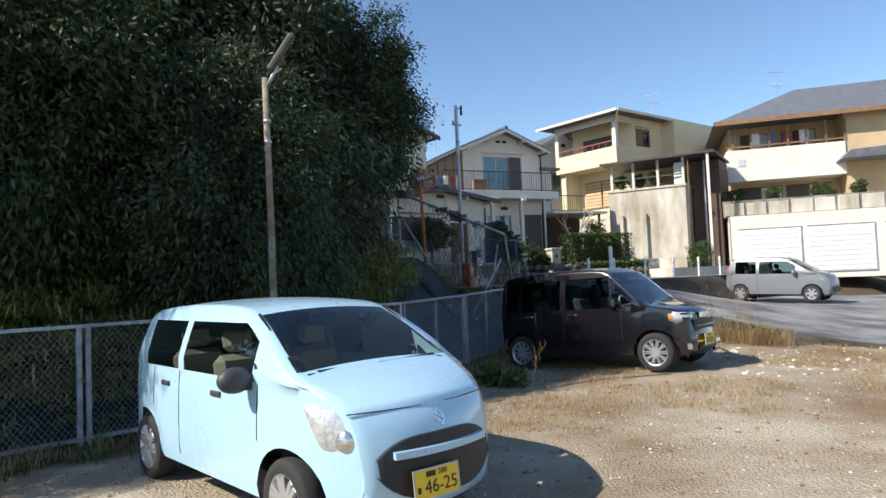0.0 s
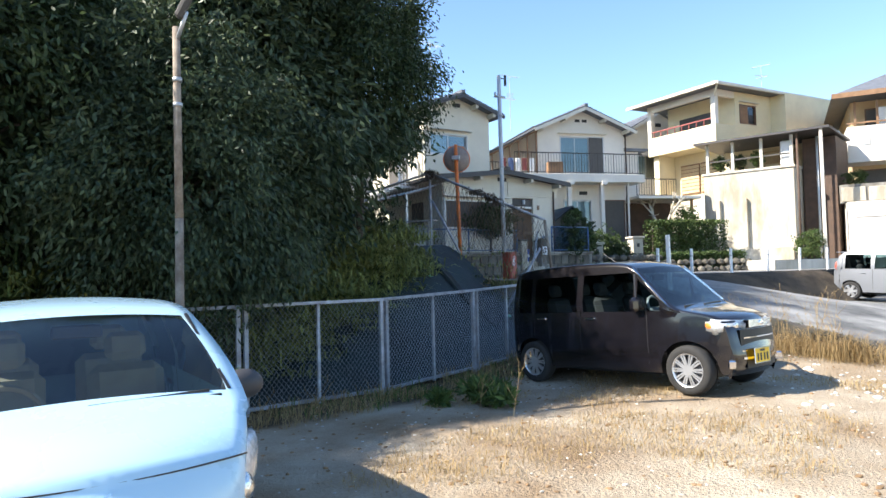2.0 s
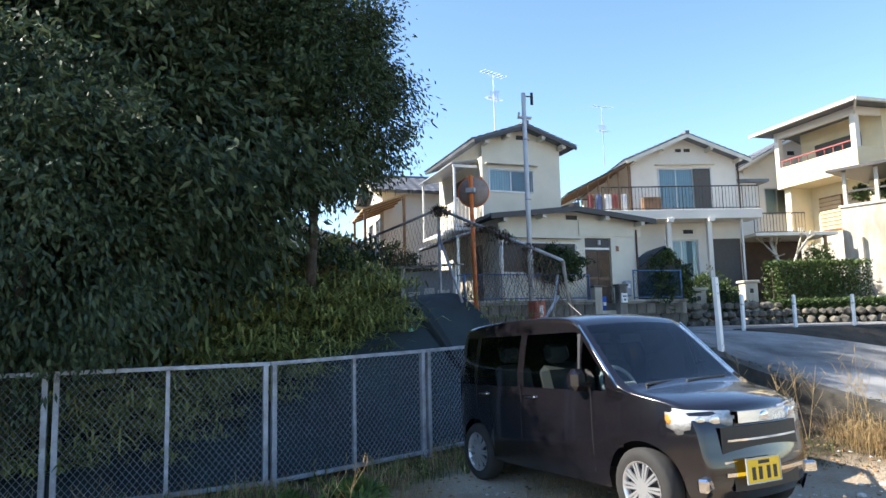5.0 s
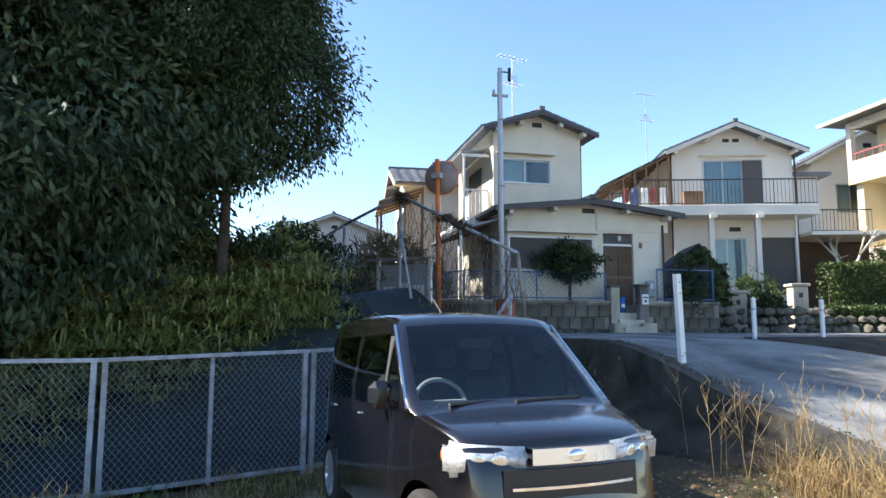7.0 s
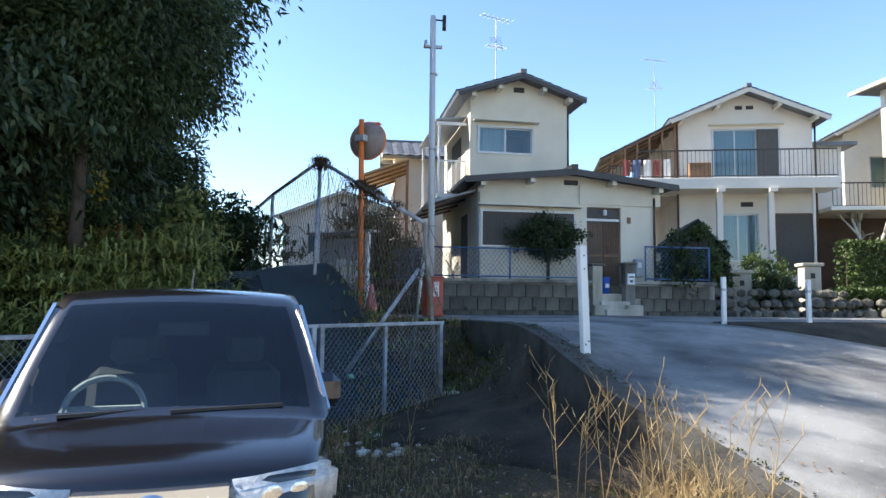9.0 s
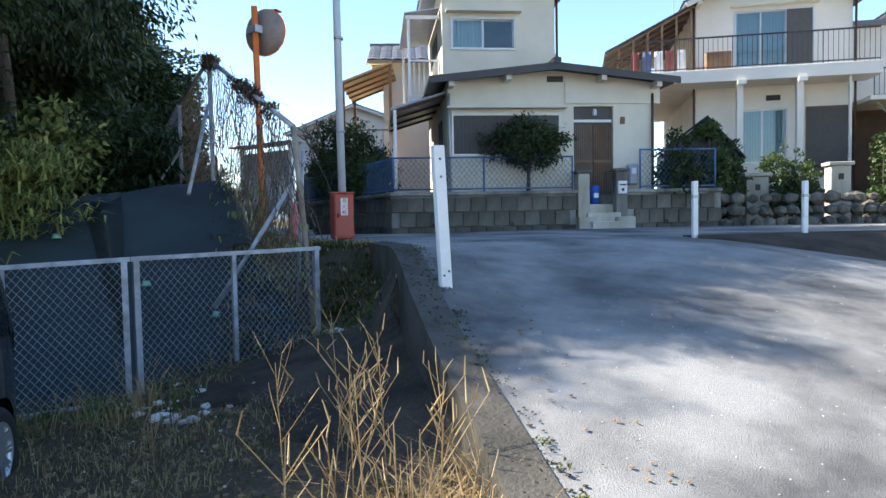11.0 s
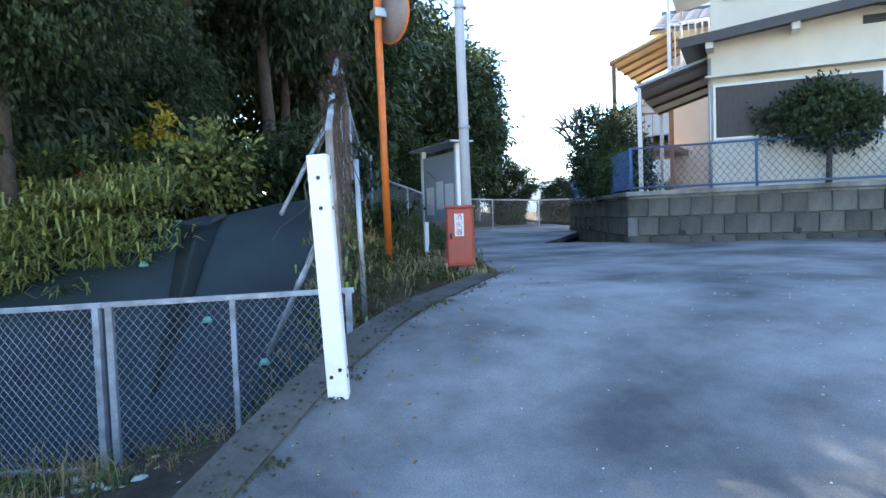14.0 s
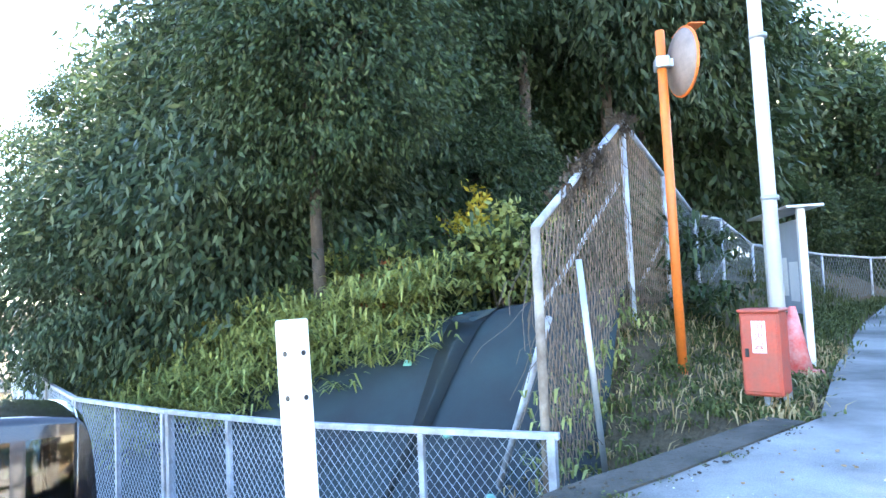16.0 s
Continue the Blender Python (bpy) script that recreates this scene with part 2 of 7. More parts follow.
def bar(bm, a, b, w, d):
    """A square bar from a to b."""
    a, b = Vector(a), Vector(b)
    turn = (b - a).to_track_quat("Z", "Y").to_matrix()
    r = [[bm.verts.new(p + turn @ Vector((sx * w / 2, sy * d / 2, 0))) for sx, sy in ((-1, -1), (1, -1), (1, 1), (-1, 1))] for p in (a, b)]
    for k in range(4):
        bm.faces.new((r[0][k], r[0][(k + 1) % 4], r[1][(k + 1) % 4], r[1][k]))
    bm.faces.new(r[0][::-1])
    bm.faces.new(r[1])
    return bm


def prism(bm, outline, y0, y1):
    """An (x, z) outline drawn out from y0 to y1."""
    a = [bm.verts.new((x, y0, z)) for x, z in outline]
    b = [bm.verts.new((x, y1, z)) for x, z in outline]
    n = len(outline)
    for k in range(n):
        bm.faces.new((a[k], a[(k + 1) % n], b[(k + 1) % n], b[k]))
    bm.faces.new(a[::-1])
    bm.faces.new(b)
    bmesh.ops.recalc_face_normals(bm, faces=bm.faces)
    return bm


def holed_wall(bm, x0, x1, z0, z1, y0, y1, holes=()):
    """A wall between y0 and y1, with rectangular holes (x0, x1, z0, z1) cut through."""
    xs = sorted({x0, x1, *[min(max(v, x0), x1) for h in holes for v in h[:2]]})
    for a, b in zip(xs, xs[1:]):
        cuts = sorted((h[2], h[3]) for h in holes if h[0] < (a + b) / 2 < h[1])
        z = z0
        for lo, hi in cuts:
            if lo > z + 1e-4:
                box(bm, a, b, y0, y1, z, lo)
            z = max(z, hi)
        if z < z1 - 1e-4:
            box(bm, a, b, y0, y1, z, z1)
    bmesh.ops.remove_doubles(bm, verts=bm.verts, dist=1e-4)
    return bm


def spline_surface(points):
    """A thin-plate height over the plan, through levelled spots."""
    p = np.array(points, float)
    xy, z = p[:, :2], p[:, 2]
    d = np.linalg.norm(xy[:, None] - xy[None], axis=2)
    k = np.where(d > 0, d * d * np.log(d + 1e-9), 0) + np.eye(len(p)) * 0.6
    q = np.hstack([np.ones((len(p), 1)), xy])
    a = np.block([[k, q], [q.T, np.zeros((3, 3))]])
    w = np.linalg.solve(a, np.concatenate([z, np.zeros(3)]))

    def height(x, y):
        r = np.hypot(xy[:, 0] - x, xy[:, 1] - y)
        return float((w[:-3] * np.where(r > 0, r * r * np.log(r + 1e-9), 0)).sum() + w[-3] + w[-2] * x + w[-1] * y)
    return height

# ---- lie of the land ----
lot_height = spline_surface([(0, 0, 0), (-4, 7, 0), (-1.2, 5.2, 0.02), (0.8, 8.3, 0.07), (3.1, 9.8, 0.12), (1.3, 11.4, 0.02), (1.2, 13.8, 0.2), (1.7, 15.8, 0.45),
                             (3, 14, 0.36), (5, 11, 0.14), (8, 5, 0.02), (16, 8, 0.0), (6.6, 10.5, 0.14), (-8, 2, 0), (0, -8, 0), (14, -6, 0), (9, 10, 0.06)])
ramp_height = spline_surface([(6.86, 12.47, 0.33), (5.62, 15.57, 0.88), (5.14, 14.89, 0.93), (3.75, 14.8, 1.05), (4.74, 17.7, 1.32), (4.29, 19.66, 1.35), (6.6, 21.5, 0.98), (10.4, 24.2, 0.48),
                              (10.4, 22.5, 0.42), (12.5, 21.5, 0.33), (9.5, 16, 0.33), (12, 12, 0.05), (8.2, 10.9, 0.1), (2.3, 16.2, 1.22), (14, 16, 0.12), (18, 20, 0.2), (3.0, 18.5, 1.36)])
STREET = 1.36
FENCE = [(-9.6, 1.5), (-8.15, 2.9), (-6.7, 4.3), (-5.3, 5.72), (-3.9, 7.15), (-2.0, 9.03), (-0.69, 10.5), (0.345, 12.2), (1.22, 13.8), (1.69, 15.53)]
FENCE_DROP = [0.0] * 8 + [0.09, 0.235]  # the last posts stand lower
KERB = [(10.4, 9.4), (8.2, 10.9), (6.55, 12.05), (5.65, 12.95), (3.75, 14.72), (2.5, 16.0), (1.2, 17.1), (-1.2, 18.1), (-6, 20.3), (-14, 24.5), (-26, 30.5)]
WALL_LINE = [(4.29, 19.66), (5.39, 21.0), (10.61, 24.87), (13.5, 26.9)]


def fence_side(x, y):
    """How far the spot lies behind the fence (below 0: on the car park's side)."""
    best, sign = 1e9, -1
    for (ax, ay), (bx, by) in zip(FENCE, FENCE[1:]):
        dx, dy = bx - ax, by - ay
        k = min(max(((x - ax) * dx + (y - ay) * dy) / (dx * dx + dy * dy), 0), 1)
        d = math.hypot(x - ax - k * dx, y - ay - k * dy)
        if d < best:
            best, sign = d, math.copysign(1, dx * (y - ay) - dy * (x - ax))
    return best * sign


def kerb_side(x, y):
    """Above 0: on the road's side of the kerb."""
    best, sign = 1e9, -1
    for (ax, ay), (bx, by) in zip(KERB, KERB[1:]):
        dx, dy = bx - ax, by - ay
        k = min(max(((x - ax) * dx + (y - ay) * dy) / (dx * dx + dy * dy), 0), 1)
        d = math.hypot(x - ax - k * dx, y - ay - k * dy)
        if d < best:
            best, sign = d, -math.copysign(1, dx * (y - ay) - dy * (x - ax))
    return best * sign


def north_of_wall(x, y):
    (ax, ay), (bx, by) = WALL_LINE[0], WALL_LINE[2]
    return ((bx - ax) * (y - ay) - (by - ay) * (x - ax)) / math.hypot(bx - ax, by - ay)


def ease(v):
    v = min(max(v, 0), 1)
    return v * v * (3 - 2 * v)


def bank_height(x, y, d):
    near_end = ease((x + 4.5) / 4.5)
    low = min(lot_height(max(x, -9), max(y, -2)), 0.5)
    rise = (0.95 + 0.75 * near_end) * ease(d / (1.2 + 1.6 * near_end)) + 0.22 * max(d - 1.4, 0) ** 0.8 * (1 - 0.3 * near_end)
    return low + min(rise, 2.1)


def road_height(x, y):
    top = STREET + 0.03 * math.sin(x * 0.4)
    if x < 2.5:
        return top
    z = min(ramp_height(x, y), STREET)
    return top + (z - top) * ease((x - 2.5) / 2.0)


def ground_height(x, y):
    k = kerb_side(x, y)
    n = north_of_wall(x, y)
    if k > 0.0:
        if x < 4.3 and n <= 0.5:
            return road_height(x, y) - 0.25
        if n > 0:
            hill = 0.0
            if n > 9 and x > 4:
                hill = min((n - 9) * 0.16, 5)
            return STREET - 0.22 + hill
        if x > 17:
            return min(lot_height(16, 8), 0) - 0.05
        return road_height(min(x, 18), y) - 0.25
    d = fence_side(x, y)
    flat = lot_height(min(max(x, -9), 16), min(max(y, -8), 16))
    if d > 0 and x < 3:
        z = bank_height(x, y, d)
        return z + (min(z, STREET - 0.04) - z) * ease(1 - (abs(k) - 0.7) / 1.7) if y > 15 else z
    if k > -0.6 and y > 15.0 and x < 3.0:
        return flat + (STREET - 0.25 - flat) * ease((k + 0.6) / 0.6)
    return flat + noise.noise((x * 0.6, y * 0.6, 0)) * 0.03


def soil_shade_share(x, y):
    """How much dark soil, tree shade painted in, covers the gravel: by the fence, the bank and the kerb."""
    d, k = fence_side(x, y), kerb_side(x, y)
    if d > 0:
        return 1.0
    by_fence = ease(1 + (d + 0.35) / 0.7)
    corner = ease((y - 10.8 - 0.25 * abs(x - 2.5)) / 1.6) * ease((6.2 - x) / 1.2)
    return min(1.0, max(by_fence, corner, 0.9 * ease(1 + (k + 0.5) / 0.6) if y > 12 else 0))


def land():
    xs = np.concatenate([[-900, -400, -180, -90, -50, -34, -26, -20, -16], np.arange(-13, 17.01, 0.3), [18, 20, 23, 27, 33, 42, 60, 100, 200, 450, 900]])
    ys = np.concatenate([[-900, -400, -150, -60, -30, -16, -10, -7], np.arange(-5, 27.01, 0.3), [28, 30, 33, 37, 42, 48, 56, 70, 100, 180, 400, 900]])
    verts = [(x, y, ground_height(float(x), float(y))) for y in ys for x in xs]
    w = len(xs)
    faces = [(j * w + i, j * w + i + 1, (j + 1) * w + i + 1, (j + 1) * w + i) for j in range(len(ys) - 1) for i in range(w - 1)]
    ob = raw("ground", verts, faces, GRAVEL, smooth=True)
    # per-vertex cover of soil together with its painted tree shade
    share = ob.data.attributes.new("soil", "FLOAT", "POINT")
    share.data.foreach_set("value", [soil_shade_share(x, y) for x, y, z in verts])
    return tagged(ob, "gravel and dry earth car park ground with worn grass", "ground", kind="structure")


land()


def paved(name, outline, height, material, label, step=0.5, thick=0.12):
    """A paved slab over an outline, following a height."""
    bm = bmesh.new()
    vs = [bm.verts.new((x, y, 0)) for x, y in outline]
    bm.faces.new(vs)
    x0, x1 = min(p[0] for p in outline), max(p[0] for p in outline)
    y0, y1 = min(p[1] for p in outline), max(p[1] for p in outline)
    for axis, lo, hi in ((0, x0, x1), (1, y0, y1)):
        k = lo + step
        while k < hi:
            co, no = ((k, 0, 0), (1, 0, 0)) if axis == 0 else ((0, k, 0), (0, 1, 0))
            bmesh.ops.bisect_plane(bm, geom=bm.verts[:] + bm.edges[:] + bm.faces[:], plane_co=co, plane_no=no)
            k += step
    for v in bm.verts:
        v.co.z = height(v.co.x, v.co.y)
    if bm.faces[:][0].normal.z < 0:
        bmesh.ops.reverse_faces(bm, faces=bm.faces[:])
    bm.normal_update()
    rim = [e for e in bm.edges if e.is_boundary]
    made = bmesh.ops.extrude_edge_only(bm, edges=rim)["geom"]
    for v in made:
        if isinstance(v, bmesh.types.BMVert):
            v.co.z -= thick
    bmesh.ops.recalc_face_normals(bm, faces=bm.faces)
    ob = part(name, bm, material, smooth=False)
    return tagged(ob, label, "road", kind="structure")


paved("road", KERB[1:6] + [(1.2, 17.1), (0.2, 20.2), (4.2, 19.75)] + WALL_LINE[1:] + [(20, 26), (22, 18), (16, 9.5), (10.4, 9.4)], road_height, ASPHALT, "worn grey asphalt ramp rising to the street", 0.5)
paved("street", [(1.2, 17.1)] + KERB[7:] + [(-25, 35), (-11, 27.5), (-4.3, 21.2), (-1.6, 23.3), (2.9, 27.2), (8, 31.5), (14, 36.5), (18, 33), (13.5, 26.9), (10.61, 24.87), (5.39, 21.0), (4.2, 19.75), (0.2, 20.2)],
      lambda x, y: STREET + 0.03 * math.sin(x * 0.4) * ease((2.5 - x) / 2), ASPHALT, "asphalt street running past the houses", 1.0)

# ---- retaining walls and kerb ----
def wall_along(name, line, tops, bottoms, thick, material, label, category="wall"):
    """A wall of that thickness along a line, with its own top and foot heights."""
    bm = bmesh.new()
    rows = []
    for i, (x, y) in enumerate(line):
        a, b = line[max(i - 1, 0)], line[min(i + 1, len(line) - 1)]
        n = Vector((-(b[1] - a[1]), b[0] - a[0], 0)).normalized() * thick
        rows.append([bm.verts.new(p) for p in ((x, y, bottoms[i]), (x + n.x, y + n.y, bottoms[i]), (x + n.x, y + n.y, tops[i]), (x, y, tops[i]))])
    for r, s in zip(rows, rows[1:]):
        for k in range(4):
            bm.faces.new((r[k], r[(k + 1) % 4], s[(k + 1) % 4], s[k]))
    bm.faces.new(rows[0])
    bm.faces.new(rows[-1][::-1])
    bmesh.ops.recalc_face_normals(bm, faces=bm.faces)
    return tagged(part(name, bm, material), label, category, kind="structure")


kerb_line = [(ax + (bx - ax) * k / 8, ay + (by - ay) * k / 8) for (ax, ay), (bx, by) in zip(KERB[1:6], KERB[2:7]) for k in range(8)]
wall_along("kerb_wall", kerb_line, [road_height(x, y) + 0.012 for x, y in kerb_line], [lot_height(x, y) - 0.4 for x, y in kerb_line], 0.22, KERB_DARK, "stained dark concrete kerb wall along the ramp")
wall_along("retaining_wall", WALL_LINE, [STREET + 0.02] * 4, [-0.2] * 4, 0.25, KERB_DARK, "dark concrete retaining wall between street and ramp")


def embankment():
    """Dark earth slope from the street's edge down to the ramp."""
    line = []
    for (ax, ay), (bx, by) in zip(WALL_LINE, WALL_LINE[1:3]):
        for k in range(8):
            line.append((ax + (bx - ax) * k / 8, ay + (by - ay) * k / 8))
    verts, faces = [], []
    for i, (x, y) in enumerate(line):
        w = 0.15 + 1.15 * ease(i / 7)
        ox, oy = 0.637 * w, -0.771 * w
        for j in range(7):
            t = j / 6
            px, py = x + ox * t, y + oy * t
            low = road_height(px, py)
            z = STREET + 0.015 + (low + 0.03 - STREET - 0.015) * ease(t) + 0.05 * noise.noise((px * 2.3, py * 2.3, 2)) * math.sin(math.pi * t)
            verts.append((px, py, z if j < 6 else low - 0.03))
    for i in range(len(line) - 1):
        for j in range(6):
            faces.append((i * 7 + j, i * 7 + j + 1, (i + 1) * 7 + j + 1, (i + 1) * 7 + j))
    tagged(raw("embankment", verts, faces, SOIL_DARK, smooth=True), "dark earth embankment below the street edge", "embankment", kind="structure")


embankment()


def soil_bank():
    """Bare dark soil with a ragged edge between the kerb wall and the car park."""
    verts, faces = [], []
    inner = [(ax + (bx - ax) * k / 14, ay + (by - ay) * k / 14) for (ax, ay), (bx, by) in zip(KERB[3:5], KERB[4:6]) for k in range(14)]
    n, m = len(inner), 15
    for i, (x, y) in enumerate(inner):
        taper = math.sin(math.pi * min(0.5, 0.06 + 0.6 * i / n))
        wide = (0.5 + 1.9 * ease(i / n)) * taper * (1 + 0.5 * noise.noise((x * 1.7, y * 1.7, 4)) + 0.25 * noise.noise((x * 6, y * 6, 9)))
        for j in range(m):
            d = 0.2 + wide * j / (m - 1)
            px, py = x - 0.69 * d, y - 0.72 * d
            t = j / (m - 1)
            heap = 0.22 * (1 - t) ** 2 * taper + 0.05 * noise.noise((px * 3, py * 3, 1)) * (1 - t)
            verts.append((px, py, ground_height(px, py) + (0.03 + heap if j < m - 1 else -0.05)))
    for i in range(n - 1):
        for j in range(m - 1):
            faces.append((i * m + j, i * m + j + 1, (i + 1) * m + j + 1, (i + 1) * m + j))
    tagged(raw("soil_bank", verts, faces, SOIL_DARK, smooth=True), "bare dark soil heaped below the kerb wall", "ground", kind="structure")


soil_bank()

# ---- chain-link fence round the car park ----
def mesh_panel(width, height, pitch=0.062, wire=0.0022):
    """Diamond wire mesh, x along, z up."""
    verts, faces = [], []

    def wire_bar(x0, z0, x1, z1, y):
        k = len(verts)
        d = Vector((x1 - x0, 0, z1 - z0)).normalized()
        s = Vector((-d.z, 0, d.x)) * wire
        for p in (Vector((x0, y, z0)), Vector((x1, y, z1))):
            verts.extend([p - s, p + s, p + Vector((0, -2 * wire, 0))])
        faces.extend([(k, k + 1, k + 4, k + 3), (k + 1, k + 2, k + 5, k + 4), (k + 2, k, k + 3, k + 5)])

    slope = 1.25
    c = -height / slope
    while c < width:
        for way in (1, -1):
            x0, x1 = (c, c + height / slope) if way > 0 else (c + height / slope, c)
            z0, z1 = 0.0, height
            if x0 < 0:
                z0, x0 = -x0 * slope if way > 0 else 0, 0
            if way < 0 and x1 < 0:
                z1, x1 = height + x1 * slope, 0
            if way > 0 and x1 > width:
                z1, x1 = height - (x1 - width) * slope, width
            if way < 0 and x0 > width:
                z0, x0 = (x0 - width) * slope, width
            if z1 - z0 > 0.02:
                wire_bar(x0, z0, x1, z1, 0.004 * way)
        c += pitch
    return verts, faces


def car_park_fence():
    group = "car park fence"
    for i, (a, b) in enumerate(zip(FENCE, FENCE[1:])):
        length = math.hypot(b[0] - a[0], b[1] - a[1])
        za, zb = ground_height(a[0] + 0.05, a[1] - 0.1), ground_height(b[0] + 0.05, b[1] - 0.1)
        za, zb = min(za, 0.35) - FENCE_DROP[i], min(zb, 0.35) - FENCE_DROP[i + 1]
        turn = math.degrees(math.atan2(b[1] - a[1], b[0] - a[0]))
        root = thing("fence_panel", pose(a[0], a[1], za, 0, 0, turn), "silver-painted chain-link fence panel with steel posts", "fence", group)
        tilt = (zb - za) / length
        shear = Matrix(((1, 0, 0, 0), (0, 1, 0, 0), (tilt, 0, 1, 0), (0, 0, 0, 1)))
        top = 1.27
        for x, w in ((0.045, 0.05), (length - 0.045, 0.05)):
            bm = box(bmesh.new(), x - w / 2, x + w / 2, -0.03, 0.03, -0.15, top, 0.004)
            bmesh.ops.transform(bm, matrix=shear, verts=bm.verts)
            part("post", bm, FENCE_PAINT, root)
        bm = box(bmesh.new(), length / 2 - 0.02, length / 2 + 0.02, -0.02, 0.02, 0.02, top - 0.02, 0.003)
        bmesh.ops.transform(bm, matrix=shear, verts=bm.verts)
        part("middle_post", bm, FENCE_PAINT, root)
        for name, z in (("top_rail", top), ("bottom_rail", 0.07)):
            bm = box(bmesh.new(), 0.0, length, -0.025, 0.025, z - 0.02, z + 0.02, 0.004)
            bmesh.ops.transform(bm, matrix=shear, verts=bm.verts)
            part(name, bm, FENCE_PAINT, root)
        v, f = mesh_panel(length - 0.1, top - 0.1)
        v = [(x + 0.05, y, z + 0.08 + tilt * (x + 0.05)) for x, y, z in v]
        raw("wire_mesh", v, f, GALV, root)


car_park_fence()

# ---- street furniture at the top of the ramp ----
def white_post():
    root = thing("marker_post", pose(3.75, 14.82, 1.045, 0, -2.6, 62), "leaning white-painted steel post with bolt holes in a concrete foot", "post")
    part("shaft", box(bmesh.new(), -0.045, 0.045, -0.03, 0.03, 0.0, 1.16, 0.006), WHITE_PAINT, root)
    bm = bmesh.new()
    rod(bm, (0, 0, -0.1), (0, 0, 0.03), 0.075, 0.066, 14)
    part("collar", bm, WHITE_PAINT, root)
    bm = bmesh.new()
    rod(bm, (0, -0.02, -0.35), (0, 0, -0.002), 0.2, 0.12, 11)
    rod(bm, (-0.1, -0.12, -0.35), (-0.06, -0.08, -0.02), 0.22, 0.13, 9)
    part("footing", bm, CONCRETE_PALE, root, "spilled pale concrete foot")
    for x, z in ((0.0, 1.06), (0.0, 0.93), (-0.02, 0.2), (0.02, 0.23), (-0.02, 0.08), (0.02, 0.1)):
        bm = bmesh.new()
        rod(bm, (x, -0.033, z), (x, -0.029, z), 0.009, n=10)
        part("bolt_hole", bm, BLACK, root)
        bm = bmesh.new()
        rod(bm, (0.048, x * 0.6, z), (0.044, x * 0.6, z), 0.008, n=10)
        part("bolt_hole", bm, BLACK, root)


white_post()


def traffic_mirror():
    root = thing("traffic_mirror", pose(-0.5, 16.6, 1.34, 0, 0, 0), "orange traffic mirror pole with round convex mirror seen from behind", "traffic mirror")
    bm = bmesh.new()
    rod(bm, (0.06, 0, -0.1), (0, 0, 3.14), 0.042, n=14)
    part("pole", bm, ORANGE, root)
    face = Matrix.Translation((0, 0.16, 2.84)) @ pose(0, 0, 0, 0, 0, 15)
    bm = bmesh.new()
    rings = []
    for r, y in ((0.0, -0.07), (0.12, -0.062), (0.22, -0.035), (0.29, 0.0), (0.305, 0.02), (0.29, 0.03)):
        rings.append([bm.verts.new((r * math.cos(2 * math.pi * k / 28), y, r * math.sin(2 * math.pi * k / 28))) for k in range(28)] if r else [bm.verts.new((0, y, 0))])
    for k in range(28):
        bm.faces.new((rings[0][0], rings[1][k], rings[1][(k + 1) % 28]))
        for a, b in zip(rings[1:], rings[2:]):
            bm.faces.new((a[k], b[k], b[(k + 1) % 28], a[(k + 1) % 28]))
    dish = part("mirror_back", bm, MIRROR_BACK, root, "grey-brown steel back of the mirror", face, True)
    bm = bmesh.new()
    bmesh.ops.create_circle(bm, cap_ends=True, radius=0.285, segments=28, matrix=Matrix.Translation((0, 0.026, 0)) @ Matrix.Rotation(radians(-90), 4, "X"))
    part("mirror_face", bm, CHROME, dish)
    bm = bmesh.new()
    for k in range(28):
        a, b = 2 * math.pi * k / 28, 2 * math.pi * (k + 1) / 28
        rod(bm, (0.3 * math.cos(a), 0.02, 0.3 * math.sin(a)), (0.3 * math.cos(b), 0.02, 0.3 * math.sin(b)), 0.014, n=6)
    part("rim", bm, ORANGE, dish)
    bm = box(bmesh.new(), -0.09, 0.09, -0.06, 0.06, -0.05, 0.05, 0.008)
    box(bm, -0.03, 0.03, 0.04, 0.14, -0.035, 0.035)
    part("bracket", bm, GALV, root, "galvanised clamp bracket", Matrix.Translation((0, 0, 2.84)))
    part("visor", box(bmesh.new(), -0.18, 0.18, 0.02, 0.16, 0.285, 0.295), ORANGE, dish)


MIRROR_BACK = mat("weathered_mirror_back", (0.30, 0.24, 0.21), 0.6, metal=0.2, vary=0.3, scale=6, bump=0.05)
CHROME = mat("chrome", (0.85, 0.86, 0.88), 0.06, metal=1.0, vary=0.03, bump=0)
traffic_mirror()


def utility_pole(m, height, r, label, arms=True):
    root = thing("utility_pole", m, label, "utility pole")
    bm = bmesh.new()
    rod(bm, (0, 0, -0.2), (-0.02, 0.0, height), r, r * 0.8, 14)
    part("pole", bm, POLE_GREY, root)
    if arms:
        bm = bmesh.new()
        rod(bm, (-0.13, 0, height - 0.5), (0.13, 0, height - 0.5), 0.03, n=8)
        rod(bm, (-0.13, 0, height - 0.52), (-0.13, 0, height - 0.40), 0.035, 0.02, n=8)
        part("cross_arm", bm, GALV, root)
        bm = bmesh.new()
        bar(bm, (0, 0, height - 0.06), (0.16, 0, height - 0.06), 0.02, 0.02)
        rod(bm, (0.16, 0, height - 0.22), (0.16, 0, height + 0.02), 0.03, n=8)
        part("insulator", bm, BLACK, root)
        for k in range(3):
            part("band", rod(bmesh.new(), (0, 0, height * (0.3 + 0.25 * k)), (0, 0, height * (0.3 + 0.25 * k) + 0.03), r * 1.12, n=12), GALV, root)
    return root


utility_pole(pose(0.5, 17.12, STREET, 0, 0, 40), 4.78, 0.055, "slim grey steel utility pole beside the street")
utility_pole(pose(-22.0, 29.2, STREET - 0.3, 0, 0, 30), 5.5, 0.08, "distant pale utility pole at the bend of the street")


